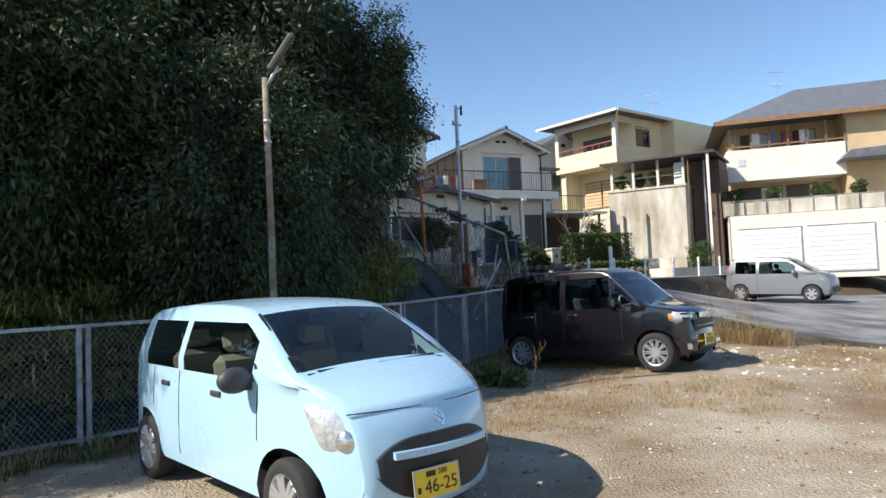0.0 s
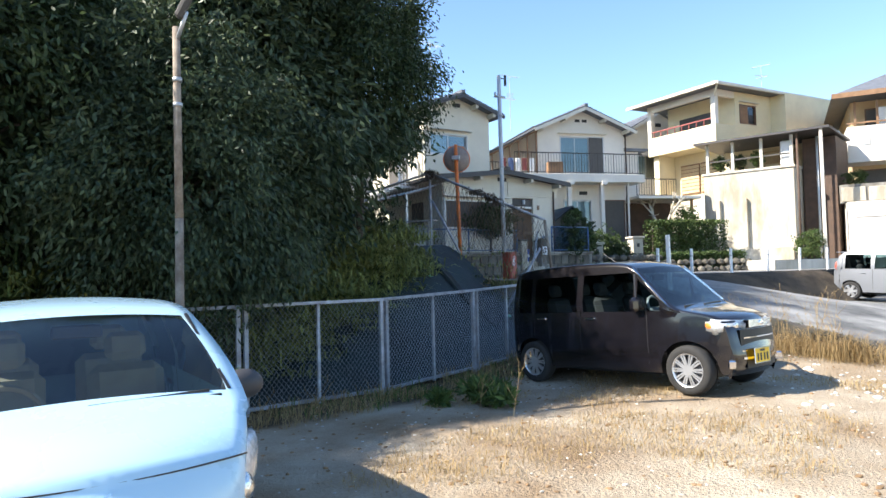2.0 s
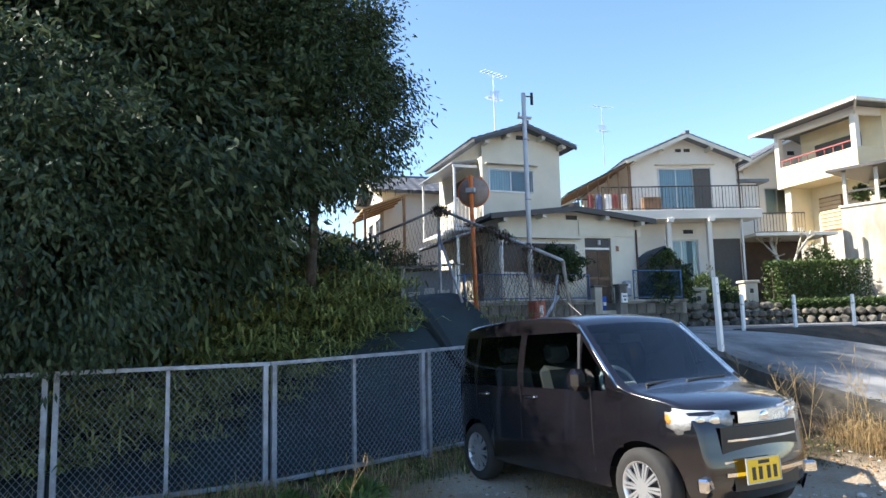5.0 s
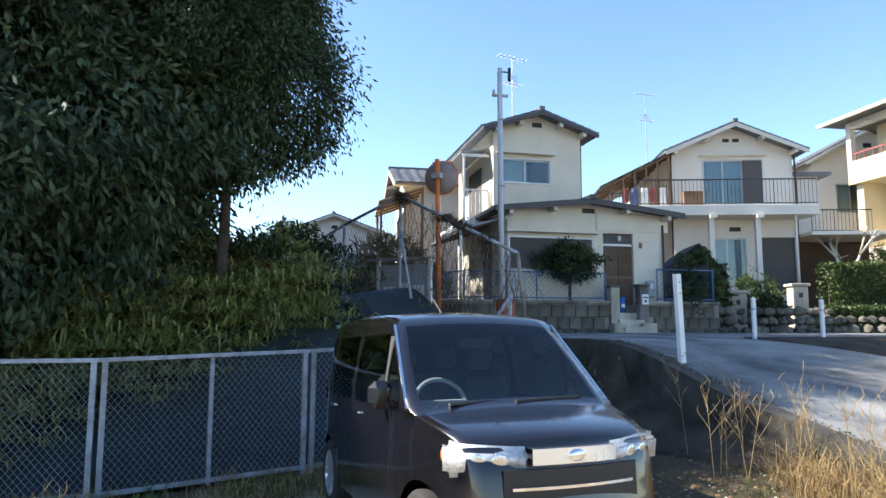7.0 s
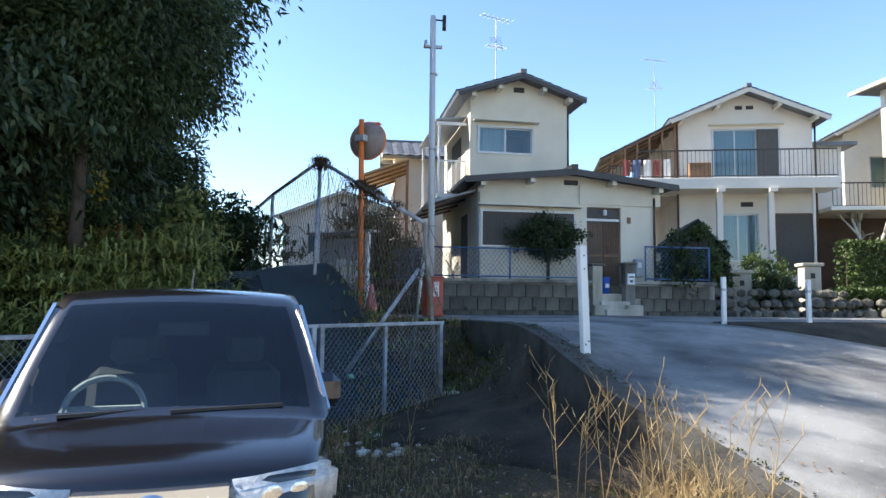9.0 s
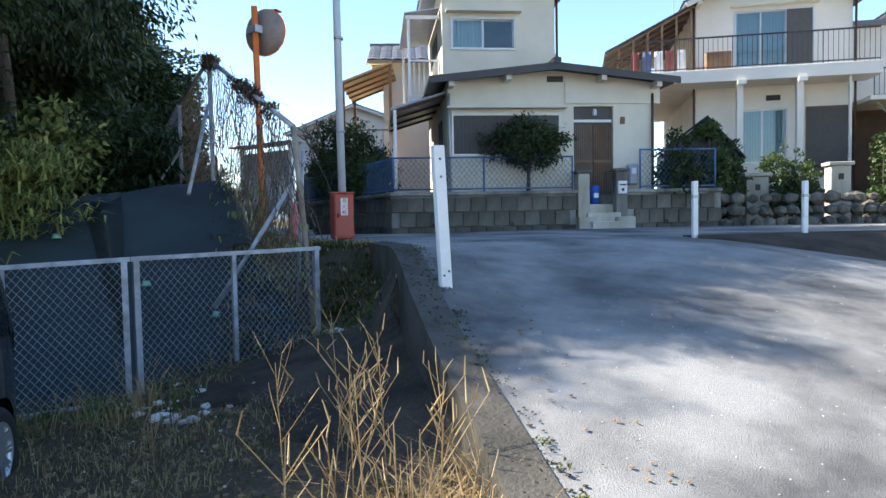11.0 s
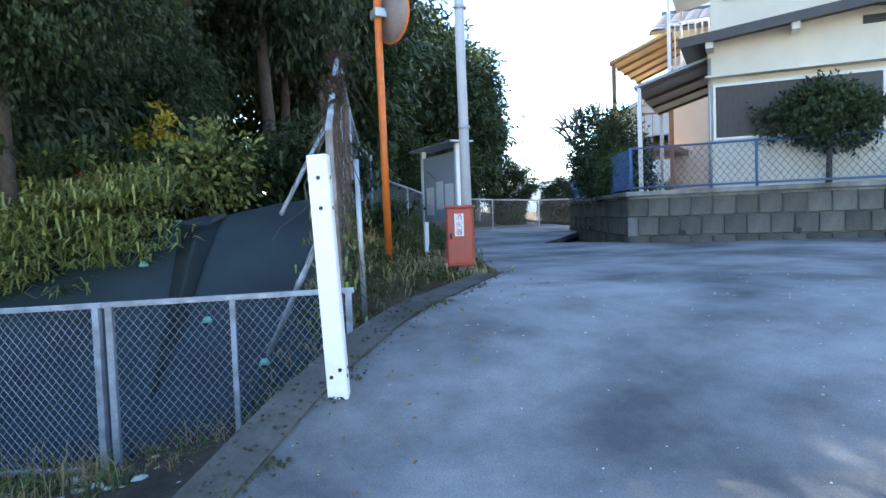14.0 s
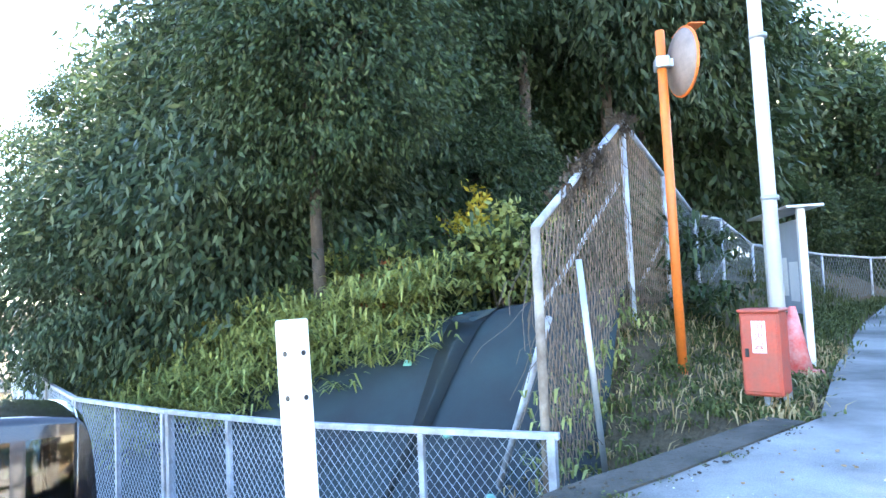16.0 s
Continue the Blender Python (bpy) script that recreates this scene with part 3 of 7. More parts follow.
def fire_box():
    root = thing("fire_extinguisher_box", pose(0.62, 16.98, 1.42, 0, 0, -30), "faded red steel fire extinguisher box on a short post", "extinguisher box")
    root.rotation_euler[2] = radians(58)
    bm = box(bmesh.new(), -0.13, 0.13, -0.11, 0.11, 0.0, 0.58, 0.015)
    part("cabinet", bm, RED_BOX, root)
    part("lid", box(bmesh.new(), -0.14, 0.14, -0.125, 0.12, 0.575, 0.60, 0.008), RED_BOX, root)
    door = part("door", box(bmesh.new(), -0.115, 0.115, -0.122, -0.108, 0.03, 0.56, 0.005), RED_BOX, root)
    part("latch", box(bmesh.new(), -0.095, -0.07, -0.135, -0.12, 0.27, 0.33, 0.004), BLACK, door)
    part("label_plate", box(bmesh.new(), -0.045, 0.045, -0.1265, -0.123, 0.30, 0.52), WHITE_PAINT, door, "white vertical label")
    for k, ch in enumerate("\u6d88\u706b\u5668"):
        cu = bpy.data.curves.new("lettering", "FONT")
        cu.body, cu.size, cu.align_x, cu.align_y, cu.extrude = ch, 0.068, "CENTER", "CENTER", 0.001
        ob = new("lettering", cu)
        ob.data.materials.append(RED_BOX)
        ob.parent = door
        ob.matrix_basis = pose(0, -0.1285, 0.485 - 0.073 * k, 90, 0, 0)
    bm = bmesh.new()
    rod(bm, (0, 0, -0.35), (0, 0, 0.0), 0.03, n=10)
    part("post", bm, GALV, root)


fire_box()


def notice_board():
    root = thing("notice_board", pose(-2.0, 17.98, STREET, 0, 0, 178), "white-backed notice board with a small roof on two posts", "notice board")
    for x in (-0.62, 0.62):
        part("post", box(bmesh.new(), x - 0.035, x + 0.035, -0.035, 0.035, -0.2, 1.52, 0.005), WHITE_PAINT, root)
    part("board", box(bmesh.new(), -0.585, 0.585, -0.02, 0.02, 0.48, 1.42, 0.004), BOARD_GREY, root)
    part("roof", box(bmesh.new(), -0.78, 0.78, -0.17, 0.17, 1.52, 1.545, 0.004), GALV, root)
    for x0, x1, z0, z1 in ((-0.5, -0.22, 0.6, 1.0), (-0.15, 0.1, 0.65, 1.05), (0.2, 0.48, 0.58, 0.98)):
        part("sheet", box(bmesh.new(), x0, x1, 0.021, 0.024, z0, z1), WHITE_PAINT, root)
        part("sheet", box(bmesh.new(), x0, x1, -0.024, -0.021, z0, z1), WHITE_PAINT, root)


BOARD_GREY = mat("grey_board", (0.36, 0.40, 0.45), 0.5, vary=0.2, scale=2, bump=0.03)
notice_board()


CONE_FOOT = ground_height(-1.1, 17.73)


def traffic_cone():
    root = thing("traffic_cone", pose(-1.1, 17.73, CONE_FOOT, 0, 0, 20), "faded red traffic cone with white patches", "traffic cone")
    part("base", box(bmesh.new(), -0.18, 0.18, -0.18, 0.18, 0, 0.03, 0.01), CONE_RED, root)
    bm = bmesh.new()
    rod(bm, (0, 0, 0.03), (0, 0, 0.62), 0.14, 0.03, 16)
    part("cone", bm, CONE_RED, root)


CONE_RED = mat("faded_cone_red", (0.62, 0.08, 0.07), 0.6, vary=0.3, scale=9, bump=0.05, color2=(0.62, 0.30, 0.28))
traffic_cone()


# ---- leaning net fence by the street ----
NET_POSTS = [(1.45, 15.45, 0.9, 2.62), (-1.05, 16.28, 1.4, 3.82), (-2.7, 16.9, 1.4, 3.5), (-4.3, 17.55, 1.4, 3.12), (-5.8, 18.25, 1.35, 3.15), (-7.6, 19.2, 1.35, 2.78),
             (-9.8, 20.6, 1.3, 2.7), (-12.0, 22.0, 1.3, 2.62), (-13.9, 23.9, 1.3, 2.5), (-14.9, 26.0, 1.3, 2.45), (-15.2, 28.2, 1.3, 2.4), (-14.6, 30.4, 1.3, 2.4), (-13.4, 32.6, 1.3, 2.4)]


def net_fence():
    for i, (a, b) in enumerate(zip(NET_POSTS, NET_POSTS[1:])):
        root = thing("net_fence", pose(a[0], a[1], 0), "tall leaning chain-link fence with grey pipe posts beside the street", "fence", "street fence")
        dx, dy = b[0] - a[0], b[1] - a[1]
        length = math.hypot(dx, dy)
        for x, y, z0, z1, lean in ((0, 0, a[2], a[3], -0.22 if i == 0 else 0.02), (dx, dy, b[2], b[3], 0.0)) if i == 0 else ((dx, dy, b[2], b[3], 0.02),):
            bm = bmesh.new()
            rod(bm, (x - lean, y, z0 - 0.3), (x, y, z1), 0.03, n=8)
            part("post", bm, WOOD_GREY if i == 0 and not x else FENCE_PAINT, root)
        bm = bmesh.new()
        rod(bm, (0, 0, a[3]), (dx, dy, b[3]), 0.028, n=8)
        part("top_rail", bm, FENCE_PAINT, root)
        if i in (1, 3):
            bm = bmesh.new()
            rod(bm, (dx, dy, b[3] - 0.7), (dx - 0.6, dy - 0.7, b[2]), 0.022, n=8)
            part("brace", bm, FENCE_PAINT, root)
        v, f = mesh_panel(length, 1.0, 0.09 if i < 6 else 0.14, 0.003 if i < 6 else 0.004)
        out = []
        for x, y, z in v:
            k = min(max(x / length, 0), 1)
            lo, hi = a[2] + (b[2] - a[2]) * k, a[3] + (b[3] - a[3]) * k
            out.append((dx * k, dy * k + y, lo + (hi - lo) * z))
        raw("wire_mesh", out, f, RUST_WIRE if i < 2 else DULL_WIRE, root)


RUST_WIRE = mat("rusty_wire", (0.22, 0.15, 0.10), 0.8, vary=0.3, scale=8, bump=0.1)
DULL_WIRE = mat("dull_grey_wire", (0.16, 0.17, 0.17), 0.7, vary=0.3, scale=8, bump=0.1)
net_fence()


def loose_pole(a, b, r, material, label, name="steel_pipe"):
    a, b = Vector(a), Vector(b)
    bm = bmesh.new()
    rod(bm, (0, 0, 0), b - a, r, n=8)
    tagged(part(name, bm, material, m=Matrix.Translation(a)), label, "pipe")


loose_pole((1.02, 15.83, 0.75), (1.3, 15.71, 2.41), 0.022, GALV, "pale galvanised pipe stake leaning by the net fence")
loose_pole((0.5, 15.0, 0.6), (1.35, 15.5, 2.05), 0.026, FENCE_PAINT, "grey pipe brace leaning against the net fence")
loose_pole((-0.3, 15.4, 2.0), (-1.0, 16.2, 3.2), 0.024, FENCE_PAINT, "grey pipe brace behind the net fence")


def marker_stakes():
    for x, y in ((4.29, 19.66), (5.39, 21.0), (6.7, 22.1), (8.0, 23.1), (9.2, 23.95), (10.3, 24.75)):
        root = thing("marker_stake", pose(x, y, STREET, 0, 0, 40), "slim white-painted stake on the edge of the street", "stake", "row of marker stakes")
        part("shaft", box(bmesh.new(), -0.035, 0.035, -0.03, 0.03, -0.1, 0.72, 0.008), WHITE_PAINT, root)
        part("band", box(bmesh.new(), -0.037, 0.037, -0.032, 0.032, 0.5, 0.54), GALV, root)


marker_stakes()


# steel colour darkened to stand in for tree shade on the lamp head
SHADED_STEEL = mat("shade_darkened_steel", (0.09, 0.085, 0.08), 0.8, vary=0.3, scale=8, bump=0.1)


def lamp_post():
    root = thing("lamp_post", pose(-2.0, 7.75, 0.0, 0, 0, 0), "weathered wooden pole with a tilted street lamp", "lamp post")
    bm = bmesh.new()
    rod(bm, (0.02, -0.05, -0.2), (0.0, 0.0, 2.2), 0.045, 0.04, 12)
    rod(bm, (0.0, 0.0, 2.2), (-0.04, 0.05, 4.1), 0.04, 0.036, 12)
    part("pole", bm, WOOD_GREY, root)
    bm = box(bmesh.new(), -0.045, 0.045, -0.045, 0.045, -0.26, 0.26, 0.03)
    part("lamp_housing", bm, SHADED_STEEL, root, "grey tubular lamp housing", pose(0.2, -0.1, 4.35, 10, 38, 0))
    bm = bmesh.new()
    rod(bm, (-0.04, 0.05, 3.95), (0.14, -0.06, 4.2), 0.02, n=8)
    part("arm", bm, GALV, root)
    for z in (3.3, 3.55):
        bm = bmesh.new()
        rod(bm, (-0.02, 0.03, z), (-0.02, 0.03, z + 0.04), 0.046, n=12)
        part("band", bm, GALV, root)


lamp_post()

# ---- black weed sheet over the foot of the bank ----
def weed_sheet():
    verts, faces, rows = [], [], []
    line = FENCE[1:]
    s_total = len(line) - 1
    steps_s, steps_d = 110, 22
    for i in range(steps_s + 1):
        s = i / steps_s * s_total
        k = min(int(s), s_total - 1)
        f = s - k
        x, y = line[k][0] + (line[k + 1][0] - line[k][0]) * f, line[k][1] + (line[k + 1][1] - line[k][1]) * f
        dx, dy = line[k + 1][0] - line[k][0], line[k + 1][1] - line[k][1]
        n = Vector((-dy, dx, 0)).normalized()
        reach = 1.5 + 2.3 * ease((s / s_total - 0.55) / 0.45) + 0.25 * noise.noise((s * 1.3, 3, 0))
        for j in range(steps_d + 1):
            d = 0.06 + reach * j / steps_d
            px, py = x + n.x * d, y + n.y * d
            z = bank_height(px, py, d) + 0.035 + 0.03 * noise.noise((px * 2.1, py * 2.1, 1)) + 0.015 * noise.noise((px * 7, py * 7, 4))
            verts.append((px, py, z))
    w = steps_d + 1
    for i in range(steps_s):
        for j in range(steps_d):
            faces.append((i * w + j, i * w + j + 1, (i + 1) * w + j + 1, (i + 1) * w + j))
    tagged(raw("weed_sheet", verts, faces, SHEET, smooth=True), "black woven weed-control sheet spread over the bank", "weed sheet")
    for px, py in ((0.1, 14.6), (-0.7, 14.1), (-1.6, 14.5), (0.7, 15.0)):
        bm = bmesh.new()
        rod(bm, (0, 0, -0.02), (0, 0, 0.03), 0.05, 0.03, 10)
        tagged(part("sheet_pin", bm, PIN_GREEN, m=pose(px, py, bank_height(px, py, fence_side(px, py)) + 0.05)), "green plastic pin holding the weed sheet", "sheet pin", "sheet pins")


PIN_GREEN = mat("pale_green_plastic", (0.25, 0.55, 0.42), 0.5, vary=0.1, bump=0)
weed_sheet()

# ---- wood on the bank ----
def crown_mesh(name, radius, height, clumps, leaves, length, width, seed, droop=0.7, hollow=0.5, material=None):
    """Many small leaves in uneven clumps; origin at the crown's centre."""
    rng = np.random.default_rng(seed)
    d = rng.normal(size=(clumps, 3))
    d /= np.linalg.norm(d, axis=1)[:, None]
    lumps = np.array([0.80 + 0.42 * noise.noise((float(v[0]) * 1.7 + seed, float(v[1]) * 1.7, float(v[2]) * 1.7)) for v in d])
    r = (hollow + (1 - hollow) * rng.random(clumps) ** 0.45) * lumps
    centre = d * r[:, None] * np.array([radius, radius, height / 2])
    n = clumps * leaves
    c = np.repeat(centre, leaves, axis=0)
    out = np.repeat(d, leaves, axis=0)
    base = c + rng.normal(size=(n, 3)) * np.array([0.26, 0.26, 0.17]) * radius / 3.0
    way = out * 0.55 + np.array([0, 0, -droop]) + rng.normal(size=(n, 3)) * 0.5
    way /= np.linalg.norm(way, axis=1)[:, None]
    side = np.cross(way, rng.normal(size=(n, 3)))
    side /= np.linalg.norm(side, axis=1)[:, None] + 1e-9
    ln = length * (0.7 + 0.6 * rng.random(n))[:, None]
    verts = np.empty((n, 4, 3))
    verts[:, 0] = base
    verts[:, 1] = base + way * ln * 0.45 + side * width
    verts[:, 2] = base + way * ln
    verts[:, 3] = base + way * ln * 0.45 - side * width
    me = bpy.data.meshes.new(name)
    idx = np.arange(n * 4).reshape(n, 4)
    me.from_pydata(verts.reshape(-1, 3).tolist(), [], idx.tolist())
    me.materials.append(material)
    return me


def trunk_mesh(height, r, crown_r, seed, limbs=6):
    rng = random.Random(seed)
    bm = bmesh.new()
    p = Vector((0, 0, -0.4))
    k, pts = 6, []
    for i in range(k + 1):
        pts.append((p.copy(), r * (1 - 0.65 * i / k)))
        p += Vector((rng.uniform(-0.12, 0.12), rng.uniform(-0.12, 0.12), (height + 0.4) / k))
    for (a, ra), (b, rb) in zip(pts, pts[1:]):
        rod(bm, a, b, ra, rb, 10)
    for i in range(limbs):
        a, ra = pts[rng.randint(4, k)]
        ang = rng.uniform(0, 6.28)
        mid = a + Vector((math.cos(ang), math.sin(ang), 0.7)) * crown_r * 0.35
        end = mid + Vector((math.cos(ang + 0.4), math.sin(ang + 0.4), 0.3)) * crown_r * 0.4
        rod(bm, a, mid, ra * 0.5, ra * 0.3, 7)
        rod(bm, mid, end, ra * 0.3, ra * 0.08, 6)
    me = bpy.data.meshes.new("trunk")
    bm.to_mesh(me)
    bm.free()
    me.materials.append(BARK)
    return me


CROWNS = [crown_mesh("crown", 3.2, 7.6, 640, 82, 0.16, 0.026, 11 + k, material=(LEAF, LEAF_BLUE, LEAF)[k]) for k in range(3)]
FAR_CROWN = crown_mesh("crown", 3.2, 9.5, 900, 24, 0.30, 0.055, 31, 0.5, material=LEAF)
TRUNKS = [trunk_mesh(7.0, 0.2, 3.0, 5 + k) for k in range(3)]
TREES = [  # x, y, crown centre above its foot, crown size, variant
    (-3.6, 11.2, 2.7, 0.95, 1), (-1.75, 12.9, 3.5, 0.57, 2), (-6.7, 9.8, 4.0, 1.0, 0), (-5.6, 11.2, 4.6, 0.95, 2), (-7.2, 12.2, 4.0, 1.0, 1), (-5.5, 13.7, 6.3, 0.85, 0),
    (-9.6, 11.6, 4.6, 1.1, 1), (-7.3, 15.1, 8.0, 0.95, 2), (-10.5, 14.2, 5.2, 1.1, 0), (-2.9, 9.3, 2.3, 0.6, 1), (-5.3, 8.4, 2.8, 0.75, 0), (-8.4, 6.4, 4.6, 0.78, 1), (-6.2, 13.4, 2.6, 0.7, 2), (-8.8, 13.6, 2.8, 0.8, 1),
    (-4.6, 11.8, 3.8, 0.82, 0), (-2.9, 12.6, 4.6, 0.6, 1), (-3.8, 12.2, 1.9, 0.5, 2), (-9.8, 4.6, 5.2, 0.7, 0), (-12.0, 6.5, 4.8, 1.0, 1), (-11.2, 9.0, 5.0, 1.0, 2)]
for i, (x, y, up, size, v) in enumerate(TREES):
    z = bank_height(x, y, fence_side(x, y))
    root = thing("tree", pose(x, y, z, 0, 0, 67 * i), "tall dense evergreen tree with drooping dark leaves on the bank", "tree", "wood on the bank")
    for name, me, m in (("trunk", TRUNKS[v], Matrix.Diagonal((0.8 * size, 0.8 * size, (up + 0.3) / 7.0, 1))), ("crown", CROWNS[v], Matrix.Translation((0, 0, up)) @ Matrix.Scale(size, 4))):
        ob = new(name, me)
        ob.parent, ob.matrix_basis = root, m
for i, (x, y, up, size) in enumerate(((-11.5, 17.6, 8.0, 1.1), (-8.6, 16.8, 9.5, 1.15), (-14.8, 19.5, 6.4, 1.15), (-18.5, 21.4, 6.6, 1.1), (-22.5, 24.6, 6.4, 1.1), (-15.5, 15.0, 6.0, 1.2), (-28.0, 27.6, 6.6, 1.3), (-33.0, 31.0, 7.0, 1.4), (-38.0, 35.6, 7.0, 1.5), (-22.5, 28.0, 4.8, 1.0), (-18.6, 23.6, 2.0, 0.55), (-20.4, 26.6, 1.9, 0.55), (-23.0, 31.5, 1.6, 0.45), (-21.5, 33.5, 0.9, 0.36), (-20.0, 35.5, 0.8, 0.34), (-17.5, 37.5, 0.8, 0.34))):
    root = thing("tree", pose(x, y, STREET, 0, 0, 50 * i), "tall dark evergreen tree of the wood along the street", "tree", "wood along the street")
    for name, me, m in (("trunk", TRUNKS[i % 3], Matrix.Diagonal((0.8 * size, 0.8 * size, up / 7.0, 1))), ("crown", FAR_CROWN if i > 1 else CROWNS[i], Matrix.Translation((0, 0, up)) @ Matrix.Scale(size if i > 1 else size * 1.25, 4))):
        ob = new(name, me)
        ob.parent, ob.matrix_basis = root, m


def blades(name, spots, blade_len, blade_w, per, seed, material, label, category, spread=0.12, droop=0.5, flat=0.9):
    """Tufts of narrow blades or leaves at ground spots (x, y, z, size)."""
    rng = np.random.default_rng(seed)
    s = np.repeat(np.array(spots, float), per, axis=0)
    n = len(s)
    base = s[:, :3] + np.c_[rng.normal(size=(n, 2)) * spread, np.zeros(n)]
    ang = rng.random(n) * 6.283
    lean = rng.random(n) * flat
    up = np.c_[np.cos(ang) * lean, np.sin(ang) * lean, np.ones(n)]
    up /= np.linalg.norm(up, axis=1)[:, None]
    ln = (blade_len * s[:, 3] * (0.5 + rng.random(n)))[:, None]
    side = np.c_[-np.sin(ang), np.cos(ang), np.zeros(n)] * blade_w
    tip = base + up * ln + np.c_[np.cos(ang), np.sin(ang), np.full(n, -droop)] * ln * 0.35
    mid = base + up * ln * 0.6
    verts = np.stack([base - side * 0.5, base + side * 0.5, mid + side, tip, mid - side], 1)
    idx = np.arange(n * 5).reshape(n, 5)
    quads, tips = idx[:, [0, 1, 2, 4]].tolist(), idx[:, [4, 2, 3]].tolist()
    me = bpy.data.meshes.new(name)
    me.from_pydata(verts.reshape(-1, 3).tolist(), [], quads + tips)
    me.materials.append(material)
    return tagged(new(name, me), label, category, kind="stuff")


def scatter(count, seed, x0, x1, y0, y1, keep, size=(0.7, 1.3)):
    rng, out = random.Random(seed), []
    while len(out) < count:
        x, y = rng.uniform(x0, x1), rng.uniform(y0, y1)
        if keep(x, y):
            out.append((x, y, ground_height(x, y), rng.uniform(*size)))
    return out


def on_bank(lo, hi):
    return lambda x, y: lo < fence_side(x, y) - 2.3 * ease((x + 2.2) / 2.4) < hi and kerb_side(x, y) < -1.0 and not (x > -2.3 and y > 14.3)


def bamboo_layer(seed, count, lo, hi, lift):
    spots = [(x, y, z + random.Random(i).uniform(0.0, lift), s) for i, (x, y, z, s) in enumerate(scatter(count, seed, -9, 0.5, 3, 17.5, on_bank(lo, hi)))]
    return spots


blades("bamboo_grass", bamboo_layer(3, 2900, 0.3, 2.9, 0.7), 0.22, 0.013, 26, 4, LEAF_BAMBOO, "dense green bamboo grass covering the bank", "bamboo grass", 0.15, 1.3, 2.6)
blades("undergrowth", bamboo_layer(5, 1500, 2.0, 6.5, 1.1), 0.22, 0.022, 24, 6, LEAF, "dark leafy undergrowth below the trees", "undergrowth", 0.25, 0.9, 2.4)


def shrub(x, y, z, r, h, seed, material, label, leaves=14, length=0.11, width=0.028):
    root = thing("shrub", pose(x, y, z), label, "shrub")
    me = crown_mesh("foliage", r, h, int(130 * r * r + 60), leaves, length, width, seed, 0.3, 0.35, material)
    ob = new("foliage", me)
    ob.parent, ob.matrix_basis = root, Matrix.Translation((0, 0, h * 0.55))
    bm = bmesh.new()
    for k in range(4):
        rod(bm, (0, 0, -0.1), (0.3 * r * math.cos(k * 1.6), 0.3 * r * math.sin(k * 1.6), h * 0.6), 0.02, 0.008, 6)
    part("stem", bm, BARK, root)
    return root


for i, (x, y, r, h, mt, lb) in enumerate((
        (-3.3, 15.0, 0.8, 1.1, LEAF_BAMBOO, "light green leafy shrub on the bank"), (-4.6, 15.0, 1.0, 1.0, LEAF_BAMBOO, "light green leafy shrub on the bank"),
        (-2.6, 14.9, 0.7, 1.1, LEAF_BAMBOO, "low light green shrub above the weed sheet"), (-5.9, 14.4, 0.55, 1.2, LEAF_YELLOW, "shrub with bright yellow autumn leaves"),
        (-4.2, 14.4, 0.5, 1.5, LEAF_YELLOW, "shrub with bright yellow autumn leaves"), (-2.1, 13.6, 0.45, 0.7, LEAF_RED, "small russet-leaved shrub above the weed sheet"),
        (-2.5, 13.3, 0.7, 1.0, LEAF_BAMBOO, "light green leafy shrub above the weed sheet"),
        (-3.6, 16.6, 0.8, 1.3, LEAF, "dark green shrub behind the net fence"))):
    shrub(x, y, ground_height(x, y) - 0.05, r * 1.15, h * 1.3, 60 + i, mt, lb)

# ---- houses: x along the front, y into the house, z up ----
CREAM_TRIM = mat("cream_trim", (0.70, 0.66, 0.56), 0.7, vary=0.1, scale=3, bump=0.05)
ALU = mat("aluminium_frame", (0.55, 0.55, 0.55), 0.4, metal=0.5, vary=0.1, scale=5, bump=0.02)
BROWN_SASH = mat("brown_sash", (0.16, 0.08, 0.045), 0.5, vary=0.2, scale=5, bump=0.03)
AMBER_SHEET = mat("amber_plastic_roofing", (0.62, 0.46, 0.22), 0.5, vary=0.25, scale=3, bump=0.05)
CLOTH_RED = mat("red_washing", (0.32, 0.10, 0.09), 0.95, vary=0.2, bump=0.05)
CLOTH_BLUE = mat("blue_washing", (0.14, 0.18, 0.32), 0.95, vary=0.2, bump=0.05)
CLOTH_WHITE = mat("white_washing", (0.78, 0.78, 0.78), 0.95, vary=0.1, bump=0.05)
BLUE_BIN = mat("blue_plastic", (0.03, 0.12, 0.50), 0.4, vary=0.1, bump=0.02)
RAIL_DARK = mat("dark_rail_paint", (0.05, 0.045, 0.04), 0.5, vary=0.2, bump=0.03)


